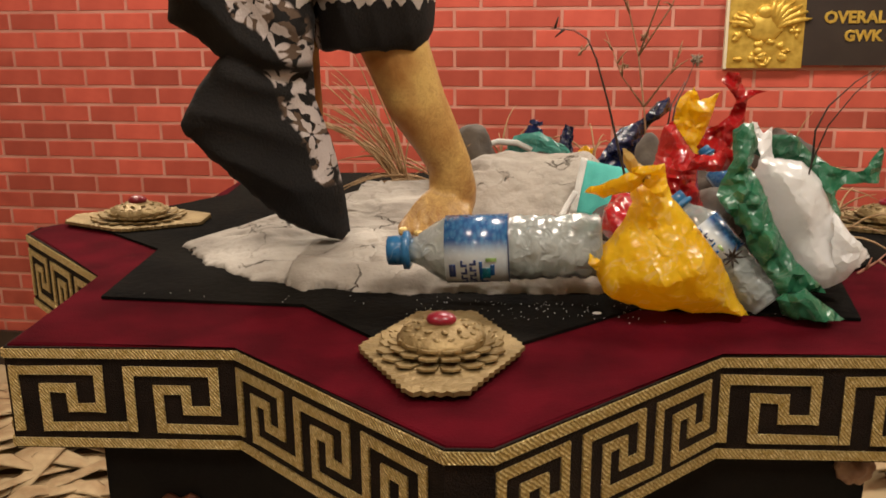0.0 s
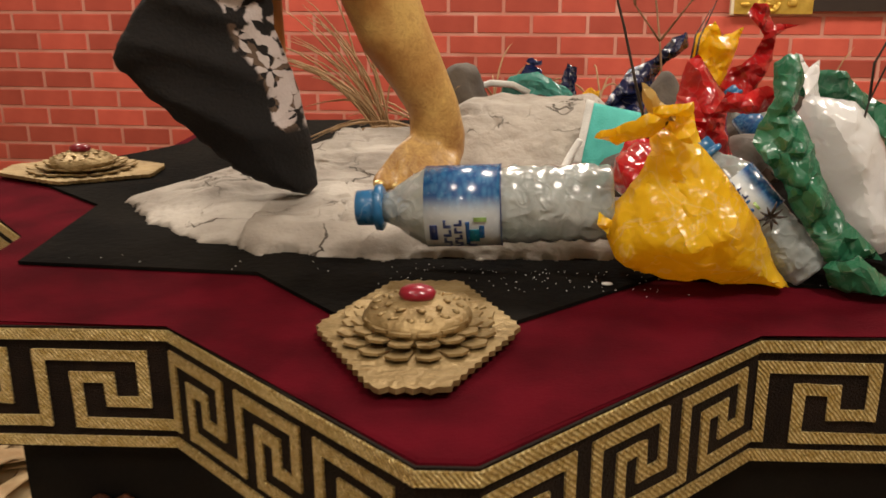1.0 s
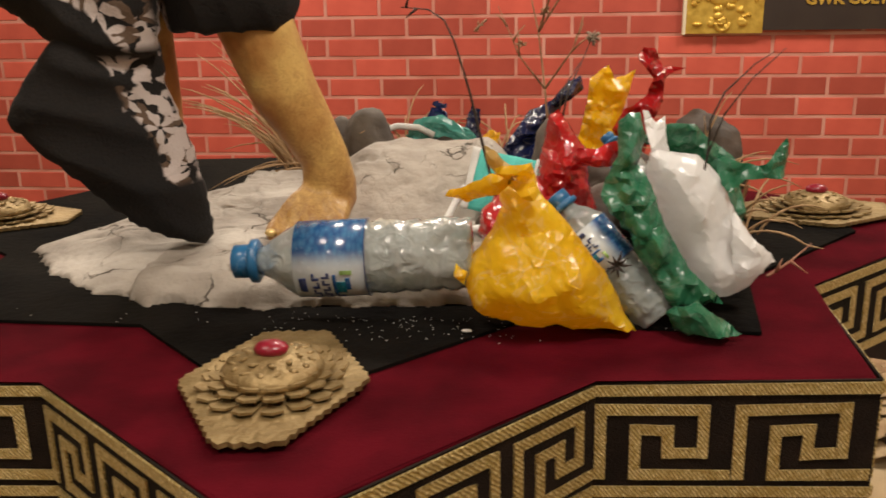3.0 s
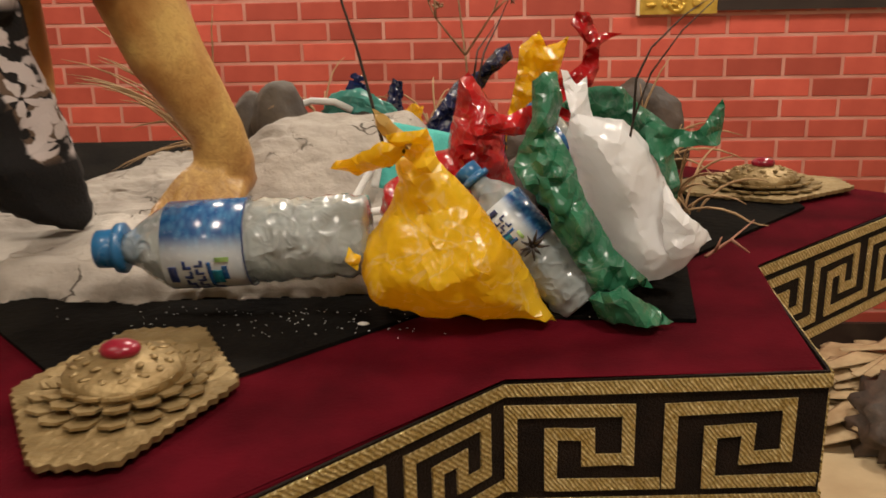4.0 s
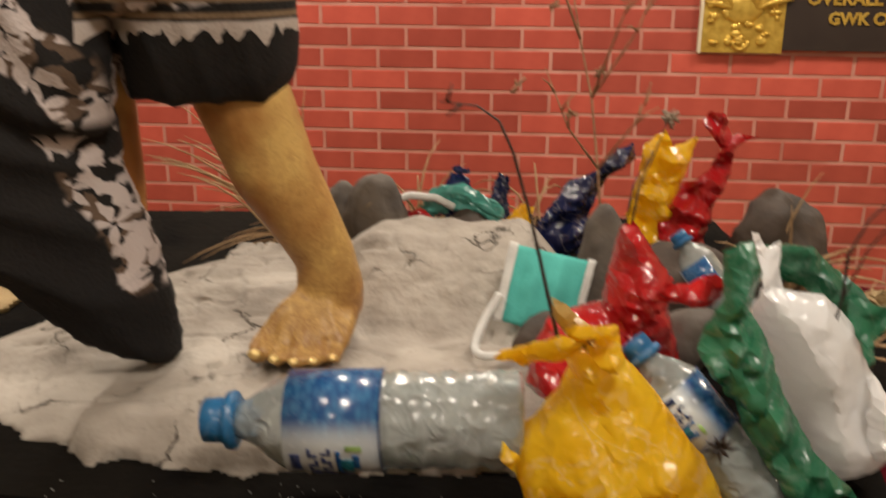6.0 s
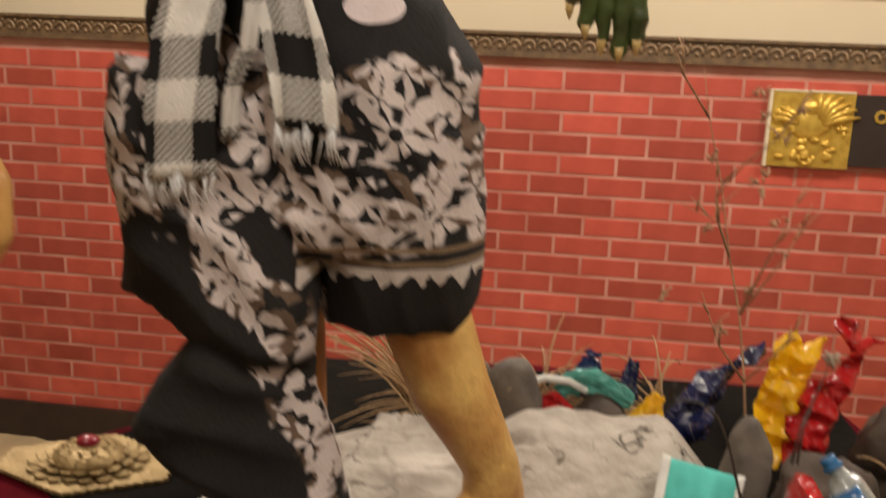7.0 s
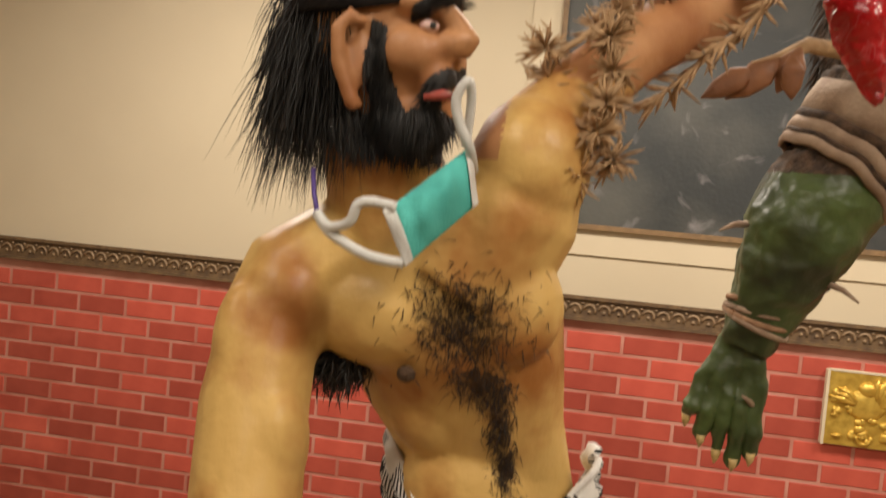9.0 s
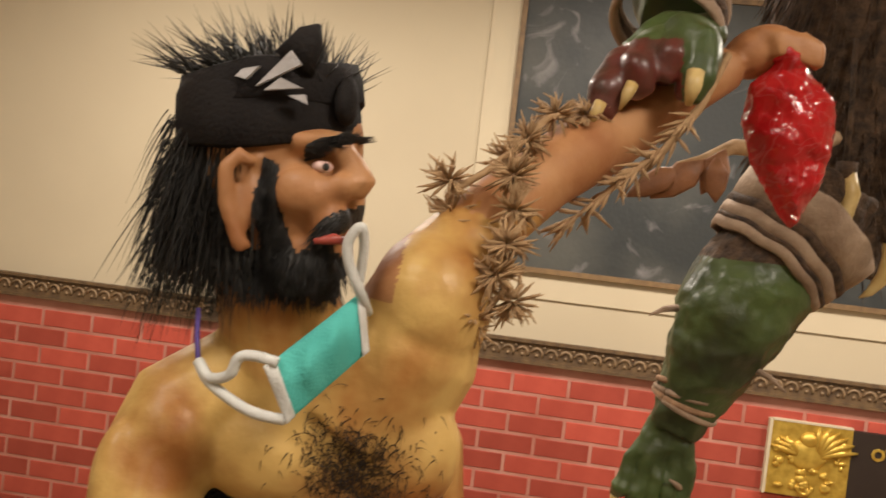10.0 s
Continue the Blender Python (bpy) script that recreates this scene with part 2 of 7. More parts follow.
YBAG = plastic("yellow_plastic", (0.96, 0.67, 0.030), (0.94, 0.57, 0.014), 0.25, 0.45, 0.46, 0.4)
RBAG = plastic("red_plastic", (0.56, 0.018, 0.020), (0.40, 0.009, 0.012), 0.14, 1.0, 0.2, 0.1)
GBAG = plastic("green_plastic", (0.045, 0.23, 0.120), (0.026, 0.15, 0.08), 0.27, 0.6, 0.28, 0.22)
WBAG = plastic("white_plastic", (0.97, 0.97, 0.97), (0.94, 0.94, 0.94), 0.15, 0.5, 0.45)
BBAG = plastic("navy_plastic", (0.018, 0.028, 0.13), (0.01, 0.015, 0.06))
TBAG = plastic("teal_plastic", (0.10, 0.42, 0.36), (0.07, 0.30, 0.26))
CLEAR = plastic("grey_bottle_plastic", (0.54, 0.59, 0.58), (0.36, 0.41, 0.40), 0.10, 1.5, 0.06)
CLEAR.node_tree.nodes["Principled BSDF"].inputs["Transmission Weight"].default_value = 0.5
CLEAR.node_tree.nodes["Principled BSDF"].inputs["IOR"].default_value = 1.15
CLEAR.node_tree.nodes["Principled BSDF"].inputs["Coat Weight"].default_value = 1.0
CAPBLUE = plastic("blue_cap_plastic", (0.025, 0.16, 0.36), (0.018, 0.12, 0.28), 0.3, 0.25)


# ---------------------------------------------------------------- mesh helpers
def part(name, bm, mat, parent=None, label="", smooth=True):
    me = bpy.data.meshes.new(name)
    bm.normal_update()
    bm.to_mesh(me)
    bm.free()
    for mm in (mat if isinstance(mat, (list, tuple)) else [mat]):
        me.materials.append(mm)
    if smooth:
        me.shade_smooth()
    ob = new(name, me)
    if parent is not None:
        ob.parent = parent
        ob.matrix_parent_inverse = parent.matrix_basis.inverted()
    if label:
        ob["label"] = label
    return ob


def thing(name, m, label, category, group="", kind=""):
    e = new(name)
    e.empty_display_size = 0.05
    e.matrix_basis = m
    return tagged(e, label, category, group, kind)


def box(bm, x0, x1, y0, y1, z0, z1, m=None):
    v = [bm.verts.new(Vector(c) if m is None else m @ Vector(c)) for c in
         ((x0, y0, z0), (x1, y0, z0), (x1, y1, z0), (x0, y1, z0), (x0, y0, z1), (x1, y0, z1), (x1, y1, z1), (x0, y1, z1))]
    for f in ((3, 2, 1, 0), (4, 5, 6, 7), (0, 1, 5, 4), (1, 2, 6, 5), (2, 3, 7, 6), (3, 0, 4, 7)):
        bm.faces.new([v[i] for i in f])
    return bm


def prism(bm, pts, z0, z1, m=None, mat=0):
    m = m or Matrix()
    lo = [bm.verts.new(m @ Vector((x, y, z0))) for x, y in pts]
    hi = [bm.verts.new(m @ Vector((x, y, z1))) for x, y in pts]
    fs = [bm.faces.new(hi), bm.faces.new(lo[::-1])]
    n = len(pts)
    for i in range(n):
        fs.append(bm.faces.new((lo[i], lo[(i + 1) % n], hi[(i + 1) % n], hi[i])))
    for f in fs:
        f.material_index = mat
    return bm


def tube(bm, pts, radii, n=10, up=(0.13, 0.31, 0.94), mat=0):
    """A closed tube through pts; a radius, or (wide, deep), at each; rounded by its end rings."""
    pts = [Vector(p) for p in pts]
    rings = []
    ref = Vector(up)
    for i, p in enumerate(pts):
        d = (pts[min(i + 1, len(pts) - 1)] - pts[max(i - 1, 0)]).normalized()
        a = (ref - d * ref.dot(d))
        if a.length < 1e-4:
            a = d.orthogonal()
        a.normalize()
        b = d.cross(a)
        ref = a
        r = radii[i] if isinstance(radii, (list, tuple)) else radii
        ra, rb = r if isinstance(r, (list, tuple)) else (r, r)
        rings.append([bm.verts.new(p + a * ra * math.cos(2 * math.pi * k / n) + b * rb * math.sin(2 * math.pi * k / n)) for k in range(n)])
    fs = []
    for r0, r1 in zip(rings, rings[1:]):
        for k in range(n):
            fs.append(bm.faces.new((r0[k], r0[(k + 1) % n], r1[(k + 1) % n], r1[k])))
    fs += [bm.faces.new(rings[0][::-1]), bm.faces.new(rings[-1])]
    for f in fs:
        f.material_index = mat
    return bm


def slices(bm, rows, n=28, mat=0):
    """A closed body from level slices: (z, x, y, half width, half depth)."""
    rings = []
    for z, x, y, rx, ry in rows:
        rings.append([bm.verts.new((x + rx * math.cos(2 * math.pi * k / n), y + ry * math.sin(2 * math.pi * k / n), z)) for k in range(n)])
    up = rows[-1][0] > rows[0][0]
    fs = []
    for r0, r1 in zip(rings, rings[1:]):
        for k in range(n):
            q = (r0[k], r0[(k + 1) % n], r1[(k + 1) % n], r1[k])
            fs.append(bm.faces.new(q if up else q[::-1]))
    fs.append(bm.faces.new(rings[0][::-1] if up else rings[0]))
    fs.append(bm.faces.new(rings[-1] if up else rings[-1][::-1]))
    for f in fs:
        f.material_index = mat
    return bm


def ball(bm, c, r, m=None, sub=2, mat=0):
    r = r if isinstance(r, (list, tuple)) else (r, r, r)
    got = bmesh.ops.create_icosphere(bm, subdivisions=sub, radius=1, matrix=Matrix.Translation(c) @ (m or Matrix()) @ Matrix.Diagonal((*r, 1)))
    for v in got["verts"]:
        for f in v.link_faces:
            f.material_index = mat
    return bm


def lathe(bm, prof, m, n=28, mat=0):
    """A turned body: (distance along the axis, radius) rows, axis along local x."""
    rings = [[bm.verts.new(m @ Vector((x, r * math.cos(2 * math.pi * k / n), r * math.sin(2 * math.pi * k / n)))) for k in range(n)] for x, r in prof]
    fs = []
    for r0, r1 in zip(rings, rings[1:]):
        for k in range(n):
            fs.append(bm.faces.new((r0[k], r0[(k + 1) % n], r1[(k + 1) % n], r1[k])[::-1]))
    fs += [bm.faces.new(rings[0]), bm.faces.new(rings[-1][::-1])]
    for f in fs:
        f.material_index = mat
    return bm


def fused(bm, voxel, smooth=3, factor=0.5):
    """One skin over overlapping bodies, softened; returned as a new bmesh."""
    me = bpy.data.meshes.new("fused")
    bm.to_mesh(me)
    bm.free()
    ob = new("fused", me)
    re = ob.modifiers.new("remesh", "REMESH")
    re.mode, re.voxel_size = "VOXEL", voxel
    sm = ob.modifiers.new("smooth", "SMOOTH")
    sm.factor, sm.iterations = factor, smooth
    bpy.context.view_layer.update()
    ev = ob.evaluated_get(bpy.context.evaluated_depsgraph_get())
    out = bmesh.new()
    tmp = ev.to_mesh()
    out.from_mesh(tmp)
    ev.to_mesh_clear()
    bpy.data.objects.remove(ob)
    bpy.data.meshes.remove(me)
    return out


# ---------------------------------------------------------------- hall
WALL_Y, BRICK_TOP = 4.0, 1.28
part("floor", box(bmesh.new(), -4.2, 3.4, -3.4, 4.2, FLOOR - 0.1, FLOOR), FLOORM, smooth=False)
tagged(bpy.data.objects["floor"], "beige polished tile floor", "floor", kind="structure")
part("ceiling", box(bmesh.new(), -4.2, 3.4, -3.4, 4.2, CEIL, CEIL + 0.1), CEILM, smooth=False)
tagged(bpy.data.objects["ceiling"], "plain off-white ceiling", "ceiling", kind="structure")
wall_north = part("wall_north", box(bmesh.new(), -4.2, 3.4, WALL_Y, WALL_Y + 0.2, FLOOR, CEIL), CREAM, smooth=False)
tagged(wall_north, "cream plaster wall with red brick-print wallpaper below", "wall", kind="structure")
for nm, b in (("wall_south", (-4.2, 3.4, -3.6, -3.4)), ("wall_west", (-4.4, -4.2, -3.4, 4.2)), ("wall_east", (3.4, 3.6, -3.4, 4.2))):
    tagged(part(nm, box(bmesh.new(), *b, FLOOR, CEIL), CREAM, smooth=False), "plain cream plaster wall", "wall", kind="structure")
for lx, ly, power in LAMPS:
    fx = thing("ceiling_light", pose(lx, ly, CEIL), "square recessed ceiling light panel, switched on", "lamp", "ceiling lights")
    bm = bmesh.new()
    for s in (-1, 1):
        box(bm, lx + s * 0.28 - 0.02, lx + s * 0.28 + 0.02, ly - 0.3, ly + 0.3, CEIL - 0.05, CEIL - 0.001)
        box(bm, lx - 0.26, lx + 0.26, ly + s * 0.28 - 0.02, ly + s * 0.28 + 0.02, CEIL - 0.05, CEIL - 0.001)
    part("frame", bm, CEILM, fx, smooth=False)

# ---------------------------------------------------------------- star-shaped base
CX, CY, TURN, TOP = 0.060, 1.253, 4.75, 0.9
STAR = pose(CX, CY, 0, 0, 0, TURN)
HALF, TIP, NOTCH = 0.411, 0.600, 0.205


def star_outline(half, tip, notch):
    pts = []
    for q in range(4):
        r = Matrix.Rotation(q * math.pi / 2, 2)
        for x, y in ((-half, -half), (-notch, -half), (-0.016, -tip + 0.012), (0.016, -tip + 0.012), (notch, -half)):
            px, py = r @ Vector((x, y))
            if py > half + 0.01:           # the point at the back is cut short
                py = half + (py - half) * 0.15
            if px > half + 0.01:           # the point on this side is longer
                px = half + (px - half) * 1.42
            elif abs(px - half) < 0.001 and abs(py) < half - 0.01:
                px += 0.02
            pts.append((px, py))
    return pts


base = thing("star_base", STAR, "eight-pointed star plinth covered in red velvet and black felt", "plinth")
out = star_outline(HALF, TIP, NOTCH)
bm = bmesh.new()
prism(bm, out, TOP - 0.092, TOP, STAR)
bmesh.ops.bevel(bm, geom=[e for e in bm.edges if all(v.co.z > TOP - 0.01 for v in e.verts)], offset=0.004, segments=2, affect="EDGES", profile=0.5)
part("velvet_top", bm, RED, base, "dark red velvet cover", smooth=False)
felt = [(-0.292, 0.935), (-0.082, 0.933), (0.070, 0.79), (0.238, 0.962), (0.436, 0.952), (0.452, 1.091), (0.60, 1.26), (0.59, 1.33), (0.46, 1.42), (0.44, 1.675),
        (0.23, 1.665), (0.03, 1.66), (-0.17, 1.645), (-0.37, 1.622), (-0.352, 1.44), (-0.47, 1.235), (-0.315, 1.118)]
part("felt_panel", prism(bmesh.new(), felt, TOP + 0.0005, TOP + 0.0035), BLACK, base, "black felt panel", smooth=False)
# key-pattern ribbon round the edge
PITCH, KEY_H, LINE = 0.095, 0.054, 0.0085


def bar(bm, o, dx, up, nrm, u0, u1, v0, v1, d0, d1):
    c = []
    for d in (d0, d1):
        for u, v in ((u0, v0), (u1, v0), (u1, v1), (u0, v1)):
            q = o + dx * u + up * v
            c.append(bm.verts.new(q + nrm * d + up * 0.0022 * noise.noise(q * 9) + (up + dx) * 0.0011 * noise.noise(q * 70)))
    for f in ((4, 5, 6, 7), (0, 1, 5, 4), (1, 2, 6, 5), (2, 3, 7, 6), (3, 0, 4, 7), (3, 2, 1, 0)):
        bm.faces.new([c[i] for i in f])


world_out = [STAR @ Vector((x, y, 0)) for x, y in out]
for i, a in enumerate(world_out):
    b = world_out[(i + 1) % len(world_out)]
    d = b - a
    ln = d.length
    d.normalize()
    nrm = Vector((d.y, -d.x, 0))
    up = Vector((0, 0, 1))
    o = a + Vector((0, 0, TOP - 0.096))
    rib = bmesh.new()
    bar(rib, o, d, up, nrm, -0.001, ln + 0.001, -0.002, 0.094, 0.0005, 0.0025)
    ribbon = part("ribbon", rib, TRIMBLACK, base, "black ribbon with woven gold key pattern", smooth=False)
    g = bmesh.new()
    bar(g, o, d, up, nrm, -0.002, ln + 0.002, 0.084, 0.0925, 0.0025, 0.0045)
    part("gold_edging", g, GOLD, ribbon, smooth=False)
    g = bmesh.new()
    bar(g, o, d, up, nrm, -0.002, ln + 0.002, 0.0, 0.0085, 0.0025, 0.0045)
    part("gold_edging", g, GOLD, ribbon, smooth=False)
    if ln < 0.1:
        continue
    n = max(1, round(ln / PITCH))
    P, w, base_v = ln / n, LINE / 2, 0.0185
    for k in range(n):
        u = k * P + 0.05 * P
        H = KEY_H
        g = bmesh.new()
        for uu, v0, v1 in ((0, 0, 1), (0.735, 0.33, 1), (0.49, 0.33, 0.69), (0.255, 0, 0.69)):
            bar(g, o, d, up, nrm, u + uu * P - w, u + uu * P + w, base_v + v0 * H - w, base_v + v1 * H + w, 0.0025, 0.0042)
        for v, u0, u1 in ((1, 0, 0.735), (0.33, 0.49, 0.735), (0.69, 0.255, 0.49), (0, 0.255, 0.9)):
            bar(g, o, d, up, nrm, u + u0 * P + w, u + u1 * P - (w if u1 < 0.9 else -0.05 * P), base_v + v * H - w, base_v + v * H + w, 0.0025, 0.0040)
        part("key_motif", g, GOLD, ribbon, smooth=False)

# black box that carries the star
plinth = thing("plinth_box", STAR, "tall black cloth-covered box under the star base", "plinth")
bm = bmesh.new()
prism(bm, [(-0.36, -0.36), (0.36, -0.36), (0.36, 0.36), (-0.36, 0.36)], FLOOR, TOP - 0.0925, STAR)
bmesh.ops.bevel(bm, geom=[e for e in bm.edges if abs(e.verts[0].co.z - e.verts[1].co.z) > 0.3], offset=0.006, segments=2, affect="EDGES")
part("body", bm, BLACKCLOTH, plinth, smooth=False)
CARVED = material("carved_brown", (0.22, 0.075, 0.035), 0.55, (0.12, 0.04, 0.02), 40, 0.5, 150)
PALECARVED = material("carved_pale", (0.45, 0.30, 0.20), 0.6, (0.25, 0.13, 0.08), 40, 0.5, 150)
for lx, lz, mt, sz in ((-0.285, 0.688, CARVED, 1.0), (0.285, 0.64, CARVED, 1.0), (0.346, 0.772, PALECARVED, 0.45)):
    bm = bmesh.new()
    for k in range(10):
        ang = k * math.pi / 5
        ball(bm, STAR @ Vector((lx + 0.033 * sz * math.cos(ang), -0.364, lz + 0.033 * sz * math.sin(ang))), (0.012 * sz, 0.007, 0.012 * sz), sub=1)
    for k in range(6):
        ang = k * math.pi / 3
        ball(bm, STAR @ Vector((lx + 0.016 * sz * math.cos(ang), -0.366, lz + 0.016 * sz * math.sin(ang))), (0.010 * sz, 0.008, 0.010 * sz), sub=1)
    ball(bm, STAR @ Vector((lx, -0.367, lz)), (0.010, 0.012, 0.010), sub=2)
    box(bm, lx - 0.03 * sz, lx + 0.03 * sz, -0.364, -0.3602, lz - 0.03 * sz, lz + 0.03 * sz, STAR)
    part("carved_rosette", fused(bm, 0.0025, 2), mt, plinth, "carved rosette")


# ---------------------------------------------------------------- gilt medallions
def medallion(m):
    t = thing("medallion", m, "gilt layered card medallion with a red gem on a star point", "ornament", "medallions on the star points")
    rim = [(-0.022, -0.093), (0.022, -0.093), (0.068, -0.004), (0.068, 0.006), (0.028, 0.092), (-0.024, 0.092), (-0.068, 0.006), (-0.068, -0.004)]
    toothed = []
    for (x0, y0), (x1, y1) in zip(rim, rim[1:] + rim[:1]):
        n = max(1, round(math.hypot(x1 - x0, y1 - y0) / 0.0048))
        for k in range(n):
            s = 1.0 + (0.020 if k % 2 else -0.020)
            toothed.append(((x0 + (x1 - x0) * k / n) * s, (y0 + (y1 - y0) * k / n) * s))
    part("card", prism(bmesh.new(), toothed, 0.0048, 0.0085, m), GILT, t, smooth=False)
    for ring, (count, r, z, ln, wd) in enumerate(((18, 0.047, 0.0085, 0.022, 0.0075), (16, 0.038, 0.0125, 0.02, 0.0072), (14, 0.032, 0.0165, 0.014, 0.0068))):
        for k in range(count):
            a = 2 * math.pi * (k + 0.5 * ring) / count
            mm = m @ pose(0, 0, z, 0, 0, math.degrees(a)) @ pose(r * (0.82 + 0.25 * abs(math.sin(a))), 0, 0, 0, -11, 0)
            bm = bmesh.new()
            prism(bm, [(-0.012, -wd), (0.4 * ln, -wd), (0.62 * ln, 0), (0.4 * ln, wd), (-0.012, wd)], 0.0, 0.0018, mm)
            part("petal", bm, GILT, t, smooth=False)
    bm = bmesh.new()
    lathe(bm, [(0.0085, 0.036), (0.018, 0.037), (0.020, 0.035), (0.0235, 0.033), (0.0245, 0.024), (0.029, 0.0145), (0.030, 0.010)], m @ pose(0, 0, 0, 0, -90, 0), 36)
    part("dome", bm, GILT, t)
    for count, r, z in ((9, 0.0195, 0.0272), (15, 0.0285, 0.0240)):
        for k in range(count):
            a = 2 * math.pi * k / count
            bm = bmesh.new()
            ball(bm, m @ Vector((r * math.cos(a), r * math.sin(a), z)), (0.0046, 0.0026, 0.0014), pose(0, 0, 0, 0, 0, math.degrees(a) + (38 if k % 2 else -38)), sub=1)
            part("scroll_relief", bm, GILT, t)
    part("gem", ball(bmesh.new(), m @ Vector((0, 0, 0.0325)), (0.0130, 0.0108, 0.0062), sub=2), GEM, t, "faceted dark red gem")
    return t


medallion(pose(0.068, 0.824, TOP, 0, 0, 6))
medallion(pose(-0.405, 1.255, TOP, 0, 0, -84))
medallion(pose(0.575, 1.335, TOP, 0, 0, 96))

# ---------------------------------------------------------------- pale rock slab
EDGE = [(-0.292, 1.135), (-0.237, 1.062), (-0.158, 1.005), (-0.095, 0.980), (0.0, 0.980), (0.20, 0.998), (0.262, 1.03), (0.285, 1.15), (0.285, 1.32), (0.20, 1.375), (0.03, 1.40), (-0.125, 1.425),
        (-0.20, 1.35), (-0.25, 1.23)]


def inside(poly, x, y):
    c, near = False, 1e9
    for (x0, y0), (x1, y1) in zip(poly, poly[1:] + poly[:1]):
        if (y0 > y) != (y1 > y) and x < (x1 - x0) * (y - y0) / (y1 - y0) + x0:
            c = not c
        dx, dy = x1 - x0, y1 - y0
        s = max(0, min(1, ((x - x0) * dx + (y - y0) * dy) / (dx * dx + dy * dy)))
        near = min(near, math.hypot(x - x0 - s * dx, y - y0 - s * dy))
    return near if c else -near


def rock_z(x, y):
    d = inside(EDGE, x, y)
    lift = 0.016 + 0.018 * max(0, min(1, (y - 0.98) / 0.4))
    side = max(0, min(1, (x + 0.03) / 0.09)) * max(0, min(1, (0.255 - x) / 0.07))
    rise = max(0, min(1, (y - 1.16) / 0.11)) * max(0, min(1, (1.37 - y) / 0.06))
    lift += 0.058 * side * side * (3 - 2 * side) * rise * rise * (3 - 2 * rise)
    reach = 0.10 if x < -0.12 else 0.03
    soft = max(0.0, min(1.0, d / reach)) ** 0.6 if d > 0 else 0
    n = noise.noise(Vector((x * 13, y * 16, 3))) * 0.008 + noise.noise(Vector((x * 40, y * 48, 7))) * 0.0035 + (1 - abs(noise.noise(Vector((x * 24, y * 60, 9))))) * 0.004 * max(0, 1 - d / 0.10)
    v = noise.voronoi(Vector((x * 9 + 0.4 * noise.noise(Vector((x * 22, y * 22, 1))), y * 9, 0)))[0]
    crack = -0.007 * max(0, 1 - (v[1] - v[0]) / 0.03)
    return TOP + 0.004 + (lift + n) * soft + crack * soft


rock = thing("rock_slab", pose(0, 1.2, TOP), "pale grey-white cracked rock slab modelled in plaster", "rock")
bm = bmesh.new()
NX, NY = 190, 150
grid = {}
for i in range(NX + 1):
    for j in range(NY + 1):
        x, y = -0.31 + 0.62 * i / NX, 0.97 + 0.48 * j / NY
        wob = 0.016 * noise.noise(Vector((x * 26, y * 26, 5))) * (1 if x < 0.1 else 0.3) + 0.006 * noise.noise(Vector((x * 90, y * 90, 5)))
        if inside(EDGE, x, y) + wob > -0.003:
            grid[i, j] = bm.verts.new((x, y, rock_z(x, y)))
for (i, j), v in grid.items():
    q = [grid.get(k) for k in ((i, j), (i + 1, j), (i + 1, j + 1), (i, j + 1))]
    if all(q):
        bm.faces.new(q)
for v in [v for v in bm.verts if not v.link_faces]:
    bm.verts.remove(v)
edge = [e for e in bm.edges if e.is_boundary]
ext = bmesh.ops.extrude_edge_only(bm, edges=edge)
for v in ext["geom"]:
    if isinstance(v, bmesh.types.BMVert):
        v.co.z = TOP + 0.003
part("slab", bm, ROCK, rock)



# ---------------------------------------------------------------- figure
bm = bmesh.new()
slices(bm, [(1.40, -0.165, 1.15, 0.07, 0.055), (1.46, -0.165, 1.15, 0.075, 0.058), (1.50, -0.172, 1.145, 0.072, 0.055), (1.55, -0.192, 1.125, 0.082, 0.062), (1.60, -0.205, 1.105, 0.092, 0.068),
            (1.65, -0.222, 1.095, 0.104, 0.066), (1.69, -0.24, 1.09, 0.09, 0.055), (1.715, -0.255, 1.085, 0.055, 0.045)])
ball(bm, (-0.250, 1.060, 1.630), (0.066, 0.036, 0.043), sub=3)
ball(bm, (-0.165, 1.062, 1.645), (0.050, 0.032, 0.050), sub=3)
ball(bm, (-0.183, 1.110, 1.488), (0.056, 0.038, 0.056), sub=3)
ball(bm, (-0.212, 1.098, 1.558), (0.040, 0.036, 0.044), sub=3)
ball(bm, (-0.326, 1.052, 1.632), (0.042, 0.048, 0.050), sub=3)
tube(bm, [(-0.28, 1.08, 1.685), (-0.325, 1.06, 1.648), (-0.338, 1.035, 1.60)], [0.040, 0.046, 0.042], 16)
tube(bm, [(-0.334, 1.04, 1.63), (-0.334, 1.015, 1.56), (-0.326, 0.99, 1.49), (-0.317, 0.968, 1.452), (-0.303, 0.935, 1.397), (-0.283, 0.900, 1.355), (-0.270, 0.880, 1.332), (-0.258, 0.866, 1.31)],
     [0.037, 0.041, 0.041, 0.034, 0.0375, 0.032, 0.026, 0.028], 18)
ball(bm, (-0.312, 1.000, 1.535), (0.026, 0.030, 0.046), sub=3)
ball(bm, (-0.350, 1.020, 1.60), (0.020, 0.030, 0.050), sub=3)
ball(bm, (-0.316, 0.935, 1.405), (0.026, 0.026, 0.034), sub=3)
ball(bm, (-0.283, 1.090, 1.612), (0.034, 0.030, 0.028), sub=3)
tube(bm, [(-0.262, 0.870, 1.318), (-0.250, 0.856, 1.29), (-0.245, 0.845, 1.262)], [(0.020, 0.034), (0.020, 0.041), (0.016, 0.040)], 16, up=(0, 1, 0))
